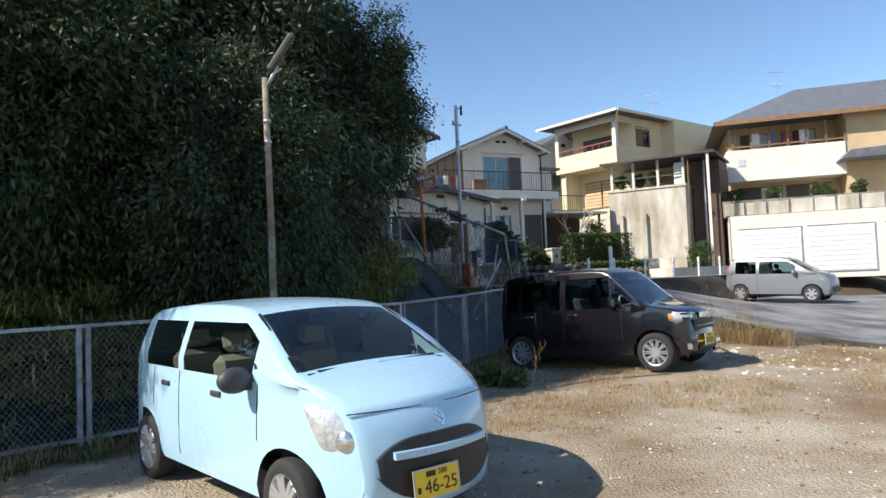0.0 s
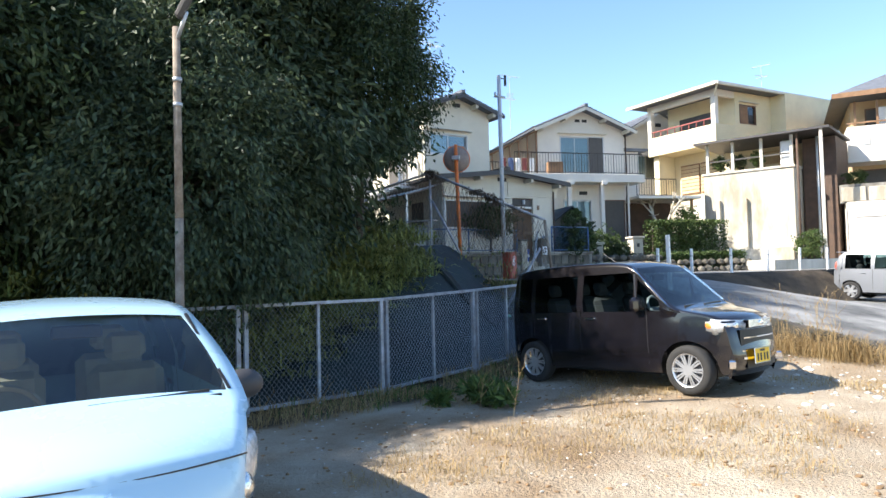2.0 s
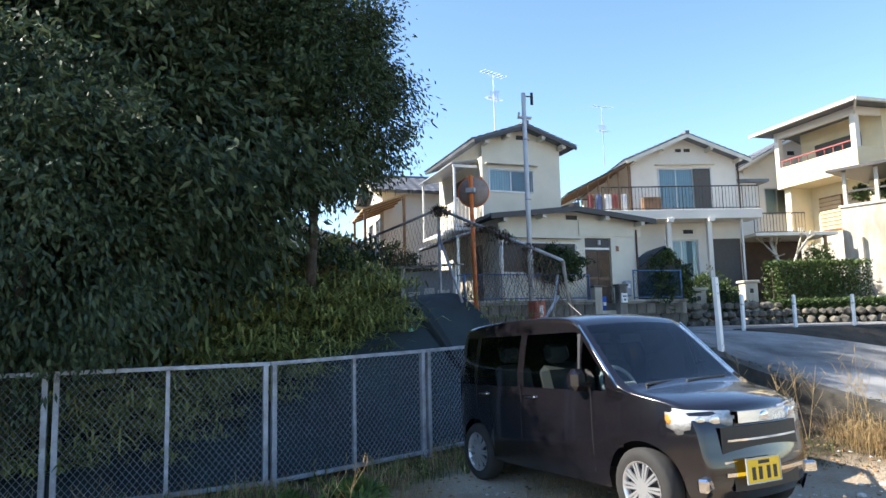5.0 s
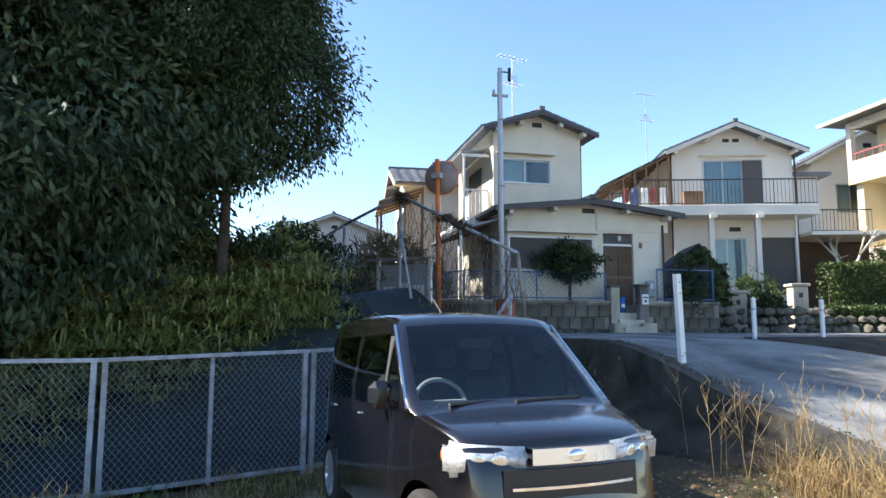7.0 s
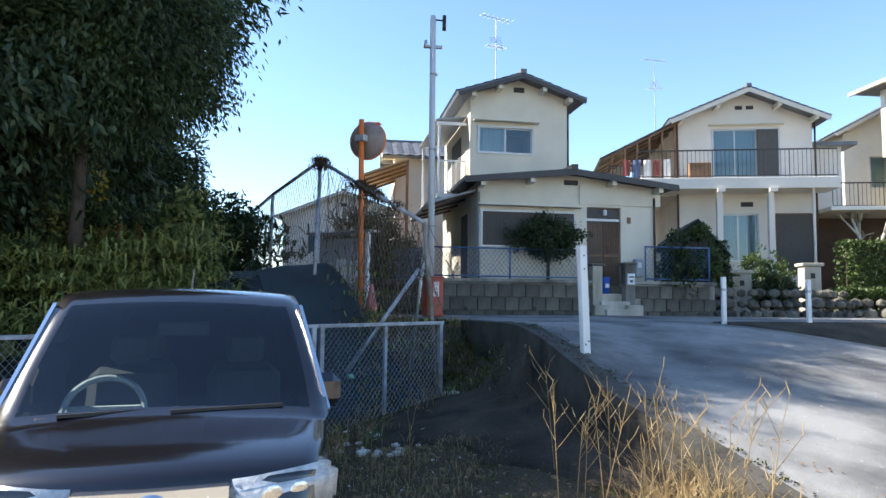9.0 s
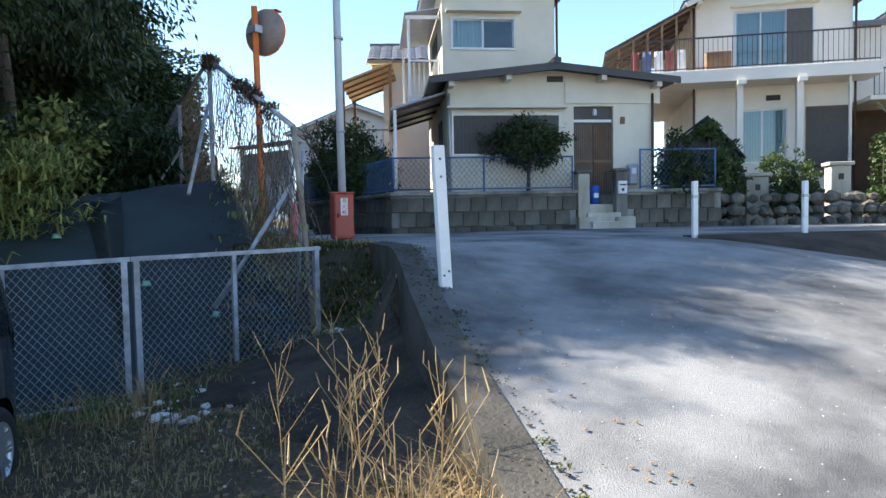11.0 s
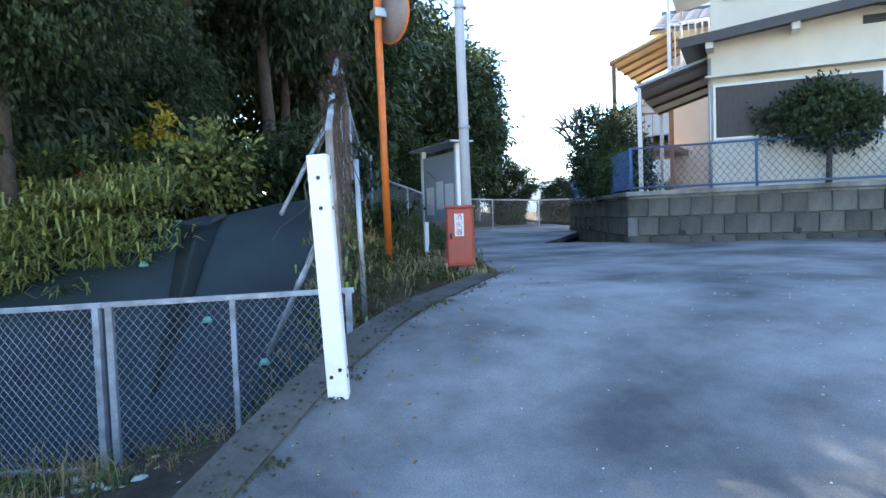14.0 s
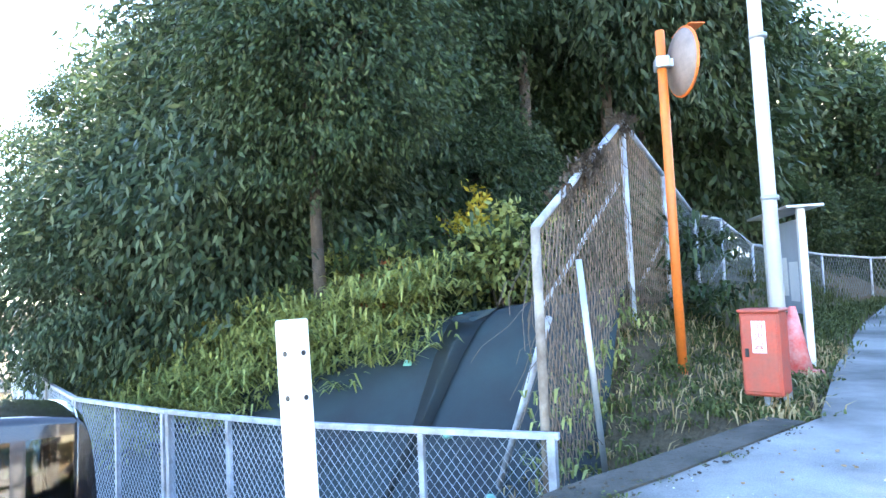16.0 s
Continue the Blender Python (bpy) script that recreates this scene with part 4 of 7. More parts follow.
def sash_window(root, x0, x1, z0, z1, y=0.0, panes=2, frame=None, back=("dark",), hood=True, name="window"):
    """A sliding window set in a wall's hole: frame, panes with glass, room or curtain behind."""
    f = 0.04
    frame = frame or ALU
    bm = bmesh.new()
    box(bm, x0, x1, y - 0.03, y + 0.09, z0, z0 + f)
    box(bm, x0, x1, y - 0.03, y + 0.09, z1 - f, z1)
    box(bm, x0, x0 + f, y - 0.03, y + 0.09, z0 + f, z1 - f)
    box(bm, x1 - f, x1, y - 0.03, y + 0.09, z0 + f, z1 - f)
    w = part(name, bm, frame, root)
    step = (x1 - x0 - 2 * f) / panes
    for k in range(panes):
        a, b = x0 + f + step * k, x0 + f + step * (k + 1)
        yy = y + 0.02 + 0.03 * (k % 2)
        bm = bmesh.new()
        s = 0.028
        box(bm, a, b, yy, yy + 0.022, z0 + f, z0 + f + s)
        box(bm, a, b, yy, yy + 0.022, z1 - f - s, z1 - f)
        box(bm, a, a + s, yy, yy + 0.022, z0 + f + s, z1 - f - s)
        box(bm, b - s, b, yy, yy + 0.022, z0 + f + s, z1 - f - s)
        part("sash", bm, frame, w)
        g = part("pane", box(bmesh.new(), a + s, b - s, yy + 0.008, yy + 0.013, z0 + f + s, z1 - f - s), GLASS, w)
        g.visible_shadow = False
        kind = back[k % len(back)]
        if kind == "curtain":
            verts, faces = [], []
            n = 14
            for i in range(n * 2 + 1):
                x = a + (b - a) * i / (n * 2)
                for z in (z0 + f, z1 - f):
                    verts.append((x, y + 0.14 + 0.018 * math.sin(i * 1.9), z))
            for i in range(n * 2):
                faces.append((2 * i, 2 * i + 2, 2 * i + 3, 2 * i + 1))
            raw("curtain", verts, faces, CURTAIN, w, smooth=True)
        elif kind == "screen":
            part("insect_screen", box(bmesh.new(), a + 0.01, b - 0.01, y - 0.012, y - 0.006, z0 + f, z1 - f), SCREEN_GREY, w)
        elif kind == "shutter":
            for i in range(8):
                za = z0 + f + (z1 - z0 - 2 * f) * i / 8
                part("slat", box(bmesh.new(), a, b, y - 0.015, y + 0.005, za, za + (z1 - z0 - 2 * f) / 8 * 0.9), WOOD_BROWN, w)
        elif kind == "lattice":
            for i in range(9):
                xa = a + (b - a) * (i + 0.5) / 9
                part("lattice_bar", box(bmesh.new(), xa - 0.005, xa + 0.005, y - 0.028, y - 0.016, z0 + f, z1 - f), BROWN_SASH, w)
            part("insect_screen", box(bmesh.new(), a, b, y - 0.008, y - 0.003, z0 + f, z1 - f), SCREEN_GREY, w)
    if hood:
        part("hood", box(bmesh.new(), x0 - 0.12, x1 + 0.12, y - 0.22, y, z1 + 0.10, z1 + 0.135, 0.006), CREAM_TRIM, w)
    return w


def gable_roof(root, w, d, z, rise, over, front, material, tile=0.26, thick=0.10, name="roof", edge=None):
    """Two tiled slopes, ridge along y; tiles are rows of shallow barrels."""
    half = w / 2 + over
    for s in (-1, 1):
        a, b = Vector((w / 2, 0, z + rise)), Vector((w / 2 + s * half, 0, z + rise - rise * half / (w / 2)))
        run = (b - a)
        n = Vector((-run.z * s, 0, run.x * s)).normalized()
        if n.z < 0:
            n = -n
        bm = bmesh.new()
        q = [a, b, b + n * thick, a + n * thick]
        vs = [[bm.verts.new((p.x, y, p.z)) for p in q] for y in (-front, d + over)]
        for k in range(4):
            bm.faces.new((vs[0][k], vs[0][(k + 1) % 4], vs[1][(k + 1) % 4], vs[1][k]))
        bm.faces.new(vs[0][::-1])
        bm.faces.new(vs[1])
        bmesh.ops.recalc_face_normals(bm, faces=bm.faces)
        r = part(name, bm, material, root)
        if tile:
            verts, faces = [], []
            rows = max(int(run.length / tile), 1)
            cols = max(int((d + over + front) / tile), 1)
            for i in range(rows):
                for j in range(cols):
                    y0, y1 = -front + (d + over + front) * j / cols, -front + (d + over + front) * (j + 0.92) / cols
                    p, e = a + run * (i / rows), a + run * ((i + 1.08) / rows)
                    k = len(verts)
                    for y, lift in ((y0, 0.0), ((y0 + y1) / 2, 0.03), (y1, 0.0)):
                        for pt, up in ((p, 0.012), (e, 0.035)):
                            v = pt + n * (thick + up + lift)
                            verts.append((v.x, y, v.z))
                    faces += [(k, k + 1, k + 3, k + 2), (k + 2, k + 3, k + 5, k + 4)]
            t = raw("roof_tiles", verts, faces, material, r)
            tagged(t, kind="stuff")
    part("ridge", bar(bmesh.new(), (w / 2, -front - 0.03, z + rise + thick + 0.04), (w / 2, d + over, z + rise + thick + 0.04), 0.16, 0.12), material, root)
    for s in (-1, 1):
        part("barge_board", bar(bmesh.new(), (w / 2, -front - 0.015, z + rise - 0.02), (w / 2 + s * half, -front - 0.015, z + rise - rise * half / (w / 2) - 0.02), 0.03, 0.14 if edge is None else 0.10), edge or CREAM_TRIM, root)
        for k in (0.45, 0.98):
            part("purlin_end", box(bmesh.new(), w / 2 + s * w / 2 * k - 0.06, w / 2 + s * w / 2 * k + 0.06, -front + 0.03, 0.0, z + rise * (1 - k) - 0.17, z + rise * (1 - k) - 0.03), CREAM_TRIM, root)


def gable_wall(root, w, z0, z1, rise, material, holes=(), y=0.0, thick=0.15, vents=()):
    bm = holed_wall(bmesh.new(), 0, w, z0, z1, y, y + thick, holes)
    a = [bm.verts.new((x, y, z)) for x, z in ((0, z1), (w, z1), (w / 2, z1 + rise))]
    b = [bm.verts.new((x, y + thick, z)) for x, z in ((0, z1), (w, z1), (w / 2, z1 + rise))]
    bm.faces.new(a)
    bm.faces.new(b[::-1])
    bm.faces.new((a[1], a[2], b[2], b[1]))
    bm.faces.new((a[2], a[0], b[0], b[2]))
    ob = part("wall", bm, material, root)
    for x0, x1, za, zb in vents:
        v = part("vent", box(bmesh.new(), x0, x1, y - 0.012, y + 0.01, za, zb), BLACK, root)
        for k in range(3):
            zz = za + (zb - za) * (k + 0.5) / 3
            part("slat", box(bmesh.new(), x0, x1, y - 0.02, y - 0.012, zz - 0.008, zz + 0.008), RAIL_DARK, v)
    return ob


def shell(root, w, d, z0, z1, material, thick=0.15, back=True, left_holes=(), right_holes=()):
    """Side and back walls of a storey, floor and ceiling."""
    for x, holes in ((0.0, left_holes), (w - thick, right_holes)):
        bm = bmesh.new()
        holed_wall(bm, thick, d - thick, z0, z1, 0, thick, holes)
        bmesh.ops.transform(bm, matrix=pose(x + thick, 0, 0, 0, 0, 90), verts=bm.verts)
        part("wall", bm, material, root)
    part("wall", box(bmesh.new(), 0, w, d - thick, d, z0, z1), material, root)
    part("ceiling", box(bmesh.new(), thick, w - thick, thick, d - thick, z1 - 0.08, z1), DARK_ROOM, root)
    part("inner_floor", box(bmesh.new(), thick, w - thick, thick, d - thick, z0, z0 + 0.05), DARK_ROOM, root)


def railing(root, x0, x1, y, z0, z1, gap, material, name="railing", r=0.012, top=0.025):
    rail = part(name, box(bmesh.new(), x0, x1, y - top, y + top, z1 - 0.04, z1), material, root)
    part("bottom_rail", box(bmesh.new(), x0, x1, y - 0.015, y + 0.015, z0 + 0.05, z0 + 0.08), material, rail)
    n = max(int((x1 - x0) / gap), 1)
    for k in range(n + 1):
        x = x0 + (x1 - x0) * k / n
        thick = r * 1.8 if k % 6 == 0 else r
        part("baluster", box(bmesh.new(), x - thick / 2, x + thick / 2, y - thick / 2, y + thick / 2, z0, z1 - 0.04), material, rail)
    return rail


def tv_aerial(m, h):
    root = thing("tv_aerial", m, "thin metal rooftop television aerial", "aerial", "rooftop aerials")
    part("mast", rod(bmesh.new(), (0, 0, -0.3), (0, 0, h), 0.018, 0.014, 6), GALV, root)
    for z, w, yaw in ((h, 0.5, 20), (h * 0.62, 0.38, 70), (h * 0.55, 0.3, 20)):
        bm = bmesh.new()
        bar(bm, (-w, 0, 0), (w, 0, 0), 0.016, 0.016)
        for k in range(7):
            x = -w + 2 * w * k / 6
            bar(bm, (x, -0.16, 0), (x, 0.16, 0), 0.01, 0.01)
        part("antenna", bm, GALV, root, m=pose(0, 0, z, 0, 0, yaw))


# -- cream house at the head of the ramp --
H1 = pose(-1.86, 22.98, 0, 0, 0, 41)


def cream_house():
    root = thing("house", H1, "cream stucco house with low front wing and narrow upper storey", "house")
    w, d, floor_z, eave = 4.75, 5.2, 2.1, 4.66
    win, door = (0.08, 2.55, 3.03, 3.96), (2.86, 3.78, 2.1, 4.12)
    part("plinth", box(bmesh.new(), -0.02, w + 0.02, -0.02, d, 1.2, floor_z + 0.02), CONCRETE, root)
    gable_wall(root, w, floor_z + 0.02, eave, 0.26, CREAM, (win, door), vents=((2.25, 2.62, 4.66, 4.79),))
    shell(root, w, d, floor_z + 0.02, eave, CREAM)
    gable_roof(root, w, d, eave, 0.26, 0.42, 0.45, ROOF_DARK, 0, 0.09, edge=ROOF_DARK)
    sash_window(root, *win, panes=3, back=("lattice", "lattice", "screen"))
    # recessed sliding entrance
    dr = part("door", box(bmesh.new(), door[0], door[1], 0.10, 0.14, door[2], door[3]), BROWN_SASH, root, "brown sliding entrance door with ribbed glass")
    for k in range(2):
        a = door[0] + 0.03 + k * 0.44
        part("door_leaf", box(bmesh.new(), a, a + 0.41, 0.07 + 0.02 * k, 0.10, door[2] + 0.03, 3.78), SCREEN_GREY, dr)
        for i in range(9):
            x = a + 0.03 + 0.045 * i
            part("rib", box(bmesh.new(), x - 0.007, x + 0.007, 0.055, 0.075, door[2] + 0.08, 3.72), WOOD_BROWN, dr)
        part("rail", box(bmesh.new(), a, a + 0.41, 0.05, 0.08, 2.85, 2.92), BROWN_SASH, dr)
    part("transom", box(bmesh.new(), door[0] + 0.03, door[1] - 0.03, 0.08, 0.10, 3.83, 4.09), SCREEN_GREY, dr)
    part("transom_bar", box(bmesh.new(), door[0], door[1], 0.05, 0.10, 3.77, 3.83), ALU, dr)
    part("porch_beam", box(bmesh.new(), 2.66, w + 0.12, -0.035, -0.004, 4.18, 4.655), CREAM, root)
    part("porch_lamp", box(bmesh.new(), 3.28, 3.38, -0.08, -0.005, 3.9, 4.05, 0.02), CURTAIN, root)
    part("name_plate", box(bmesh.new(), 3.95, 4.05, -0.02, -0.003, 3.72, 3.88), WOOD_BROWN, root)
    part("downpipe", rod(bmesh.new(), (w - 0.06, -0.05, 2.1), (w - 0.06, -0.05, 4.4), 0.03, n=8), WOOD_DARK, root)
    part("downpipe", rod(bmesh.new(), (0.03, -0.05, 2.1), (0.03, -0.05, 4.4), 0.025, n=8), ALU, root)
    # upper storey, set back
    up = thing("upper_storey", None)
    up.parent = root
    up.matrix_basis = pose(0.02, 1.1, 0)
    win2 = (0.20, 1.76, 5.64, 6.40)
    gable_wall(up, 2.72, 4.4, 7.24, 0.46, CREAM, (win2,), vents=((1.2, 1.5, 7.36, 7.5),))
    shell(up, 2.72, 4.0, 4.4, 7.24, CREAM)
    gable_roof(up, 2.72, 4.0, 7.24, 0.46, 0.40, 0.42, ROOF_TILE, 0.25, 0.08, edge=ROOF_DARK)
    sash_window(up, *win2, back=("curtain", "dark"))
    part("downpipe", rod(bmesh.new(), (2.86, 0.3, 5.2), (2.86, 0.3, 7.0), 0.03, n=8), WOOD_DARK, up)
    # balcony on the side, white rails and a glazed lean-to
    part("balcony_floor", box(bmesh.new(), -0.8, 0.0, 0.4, 3.6, 4.48, 4.58), WHITE_PAINT, up)
    railing(up, -0.78, -0.04, 0.42, 4.58, 5.5, 0.11, WHITE_PAINT, r=0.02)
    part("canopy_post", box(bmesh.new(), -0.8, -0.74, 0.38, 0.44, 4.5, 6.55), WHITE_PAINT, up)
    part("canopy_post", box(bmesh.new(), -0.8, -0.74, 3.5, 3.56, 4.5, 6.55), WHITE_PAINT, up)
    bm = bmesh.new()
    prism(bm, [(-0.88, 6.56), (-0.02, 6.70), (-0.02, 6.73), (-0.88, 6.59)], 0.3, 3.7)
    part("canopy", bm, BOARD_GREY, up, "pale corrugated balcony canopy")
    part("canopy_beam", box(bmesh.new(), -0.84, -0.02, 0.34, 0.4, 6.46, 6.54), WHITE_PAINT, up)
    part("side_window", box(bmesh.new(), -0.02, -0.003, 1.2, 2.6, 4.75, 6.35), SCREEN_GREY, up)
    # lean-to at the side of the low wing
    bm = bmesh.new()
    prism(bm, [(-1.25, 4.08), (0.0, 4.45), (0.0, 4.5), (-1.25, 4.13)], 0.2, 4.0)
    part("lean_to_roof", bm, BOARD_GREY, root, "grey corrugated lean-to roof")
    for y in (0.25, 3.9):
        part("lean_to_post", box(bmesh.new(), -1.2, -1.13, y, y + 0.07, 1.6, 4.1), ALU, root)
    for k in range(4):
        part("rafter", bar(bmesh.new(), (-1.2, 0.4 + k * 1.1, 4.06), (-0.02, 0.4 + k * 1.1, 4.42), 0.05, 0.05), WOOD_DARK, root)
    part("side_door", box(bmesh.new(), -0.025, -0.003, 1.2, 2.0, 2.1, 4.0), SCREEN_GREY, root)


cream_house()
tv_aerial(H1 @ pose(1.0, 2.2, 8.0), 1.9)

# blocks of the front garden wall, each its own piece
GARDEN = pose(-1.86 + 0.5 * 0.656, 22.98 - 0.5 * 0.755, 0, 0, 0, 41)


SIDE_WALL = pose(-10.0, 25.9, 0, 0, 0, -28.9)


def garden_wall():
    core = tagged(part("garden_wall", box(bmesh.new(), -1.3, 2.75, 0.03, 0.22, 1.1, 2.14), CONCRETE, m=GARDEN), "stained concrete block garden wall below the cream house", "wall", kind="structure")
    core2 = tagged(part("garden_wall", box(bmesh.new(), 3.9, 6.1, 0.03, 0.22, 1.1, 2.14), CONCRETE, m=GARDEN), "stained concrete block garden wall beside the gate", "wall", kind="structure")
    meshes = []
    for k in range(6):
        rng = random.Random(k)
        bm = bmesh.new()
        bmesh.ops.create_cube(bm, size=1.0)
        for v in bm.verts:
            v.co = Vector((v.co.x * 0.325, v.co.y * 0.06, v.co.z * 0.31)) + Vector([rng.uniform(-0.006, 0.006) for _ in range(3)])
        bmesh.ops.bevel(bm, geom=bm.edges[:], offset=0.012, segments=1, affect="EDGES")
        me = bpy.data.meshes.new("block")
        bm.to_mesh(me)
        bm.free()
        me.materials.append(BLOCK)
        meshes.append(me)
    core3 = tagged(part("garden_wall", box(bmesh.new(), 0.0, 8.5, 0.03, 0.22, 1.1, 2.14), CONCRETE, m=SIDE_WALL), "stained concrete block garden wall along the street", "wall", kind="structure")
    rng = random.Random(7)
    for holder, x0, x1 in ((core, -1.3, 2.75), (core2, 3.9, 6.1), (core3, 0.0, 8.5)):
        for r in range(3):
            x = x0 + (0.17 if r % 2 else 0.0)
            while x < x1 - 0.2:
                ob = new("block", meshes[rng.randrange(6)])
                ob.parent = holder
                ob.matrix_basis = pose(x + 0.17, 0.02 + rng.uniform(-0.008, 0.008), 1.30 + 0.32 * r)
                x += 0.34
        part("coping", box(bmesh.new(), x0 - 0.03, x1 + 0.02, -0.04, 0.26, 2.14, 2.22, 0.012), CONCRETE, holder)
        for x in (x0 + 0.9, x0 + 2.6, x0 + 4.2):
            if x < x1 - 0.3:
                bm = bmesh.new()
                rod(bm, (x, -0.035, 1.5), (x, 0.0, 1.5), 0.05, n=10)
                part("drain_hole", bm, BLACK, holder)


BLOCK = mat("stained_block", (0.20, 0.18, 0.145), 0.95, vary=0.6, scale=1.3, fine=40, bump=0.6, color2=(0.05, 0.047, 0.04), piece=0.5, spec=0.2, streak=0.4)
garden_wall()


def mesh_fence(m, x0, x1, z0, z1, name, label, panel=None):
    root = thing(name, m, label, "fence", "blue garden fences")
    n = max(int((x1 - x0) / 1.6), 1)
    for k in range(n + 1):
        x = x0 + (x1 - x0) * k / n
        part("post", rod(bmesh.new(), (x, 0, z0), (x, 0, z1), 0.022, n=8), BLUE_PAINT, root)
    for z in (z0 + 0.06, z1 - 0.02):
        part("rail", rod(bmesh.new(), (x0, 0, z), (x1, 0, z), 0.018, n=8), BLUE_PAINT, root)
    v, f = mesh_panel(x1 - x0, z1 - z0 - 0.08, 0.11, 0.004)
    raw("wire_mesh", [(x + x0, y, z + z0 + 0.06) for x, y, z in v], f, BLUE_PAINT, root)
    return root


mesh_fence(GARDEN @ pose(0, 0.1, 0), -1.25, 2.7, 2.22, 2.98, "mesh_fence", "blue-painted mesh fence on the garden wall")
mesh_fence(SIDE_WALL @ pose(0, 0.1, 0), 0.1, 8.4, 2.22, 2.98, "mesh_fence", "blue-painted mesh fence on the wall along the street")
mesh_fence(GARDEN @ pose(0, 0.1, 0), 4.25, 6.0, 2.22, 3.12, "mesh_fence", "blue-framed mesh fence on the garden wall")


def gate():
    for x, h, lb in ((2.92, 2.58, "weathered concrete gate post"), (3.78, 2.62, "tiled gate post with a letter box")):
        root = thing("gate_post", GARDEN @ pose(x, 0.1, 0), lb, "gate post", "gate posts")
        part("shaft", box(bmesh.new(), -0.13, 0.13, -0.13, 0.13, 1.25, h, 0.015), CONCRETE_PALE if x < 3 else CONCRETE, root)
        part("cap", box(bmesh.new(), -0.17, 0.17, -0.17, 0.17, h, h + 0.06, 0.01), CONCRETE, root)
        part("foot", box(bmesh.new(), -0.2, 0.2, -0.42, -0.13, 1.3, 1.62, 0.02), CONCRETE_PALE, root)
        if x > 3:
            b = part("letter_box", box(bmesh.new(), -0.1, 0.1, -0.19, -0.13, 2.12, 2.40, 0.01), WHITE_PAINT, root)
            part("slot", box(bmesh.new(), -0.07, 0.07, -0.195, -0.188, 2.30, 2.33), BLACK, b)
            part("name_mark", box(bmesh.new(), -0.03, 0.03, -0.195, -0.188, 2.18, 2.24), BLACK, b)
    for k in range(3):
        tagged(part("step", box(bmesh.new(), 2.98, 3.72, -0.42 + 0.3 * k, 0.3, 1.32, 1.52 + 0.19 * k, 0.012), CONCRETE_PALE, m=GARDEN), "pale concrete entrance step", "step", "entrance steps")
    root = thing("gate", GARDEN @ pose(3.42, 0.12, 2.12), "dark wrought-iron garden gate half closed", "gate")
    for k in range(5):
        part("bar", rod(bmesh.new(), (0.055 * k, 0, 0), (0.055 * k, 0, 0.5), 0.008, n=6), RAIL_DARK, root)
    for z in (0.05, 0.45):
        part("rail", box(bmesh.new(), 0, 0.24, -0.008, 0.008, z, z + 0.02), RAIL_DARK, root)
    root = thing("bin", GARDEN @ pose(3.28, 0.35, 1.9), "blue plastic bin on the entrance steps", "bin")
    bm = bmesh.new()
    rod(bm, (0, 0, 0), (0, 0, 0.42), 0.10, 0.13, 14)
    part("tub", bm, BLUE_BIN, root)
    part("label", box(bmesh.new(), -0.05, 0.05, -0.135, -0.12, 0.15, 0.25), WHITE_PAINT, root)
    root = thing("gas_meter", GARDEN @ pose(4.15, 0.3, 2.22), "pale blue-grey meter cabinet behind the garden wall", "meter")
    part("case", box(bmesh.new(), -0.12, 0.12, -0.1, 0.1, 0.1, 0.58, 0.04), BOARD_GREY, root)
    part("dial", box(bmesh.new(), -0.05, 0.05, -0.11, -0.095, 0.35, 0.48), CLOTH_WHITE, root)


gate()


def bush(m, r, h, seed, material, label, trunk=0.0, name="bush", leaf=0.09, dense=150):
    root = thing(name, m, label, "bush")
    me = crown_mesh("foliage", r, h, int(dense * r * h) + 60, 14, leaf, leaf * 0.26, seed, 0.1, 0.3, material)
    ob = new("foliage", me)
    ob.parent, ob.matrix_basis = root, Matrix.Translation((0, 0, trunk + h / 2))
    bm = bmesh.new()
    rod(bm, (0, 0, -0.1), (0.03, 0.02, trunk + h * 0.4), 0.05, 0.03, 8)
    for k in range(5):
        a = k * 1.26
        rod(bm, (0.03, 0.02, trunk + h * 0.15), (r * 0.6 * math.cos(a), r * 0.6 * math.sin(a), trunk + h * 0.5), 0.02, 0.008, 6)
    part("trunk", bm, BARK, root)
    return root


bush(GARDEN @ pose(1.75, 0.3, 2.2), 1.0, 1.25, 90, LEAF, "spreading dark evergreen garden tree in front of the window", 0.45, dense=330)
bush(GARDEN @ pose(6.2, 0.5, 1.7), 0.5, 1.5, 91, LEAF_HEDGE, "dark evergreen bush beside the blue fence", 0.1)
bush(GARDEN @ pose(-1.7, 2.2, 2.0), 0.7, 1.2, 92, LEAF_HEDGE, "dark garden bush beside the lean-to", 0.1)
bush(GARDEN @ pose(-1.9, 3.0, 1.4), 0.9, 2.4, 93, LEAF, "dark evergreen bush at the street corner", 0.2)
bush(GARDEN @ pose(-2.5, 4.6, 1.4), 1.1, 3.2, 94, LEAF, "dark evergreen bush at the street corner", 0.2)
for k, (x, y, h) in enumerate(((-7.6, 25.4, 2.0), (-9.2, 26.4, 2.3))):
    bush(pose(x, y, 1.4), 1.0, h, 190 + k, LEAF, "dark evergreen bush behind the wall along the street", 0.3)
bush(GARDEN @ pose(6.45, 1.3, 1.9), 0.35, 0.5, 95, LEAF_HEDGE, "cloud-pruned garden pine with a bare stem", 1.5)

# -- white house with a balcony --
H2 = pose(1.12, 32.0, 0, 0, 0, 24)


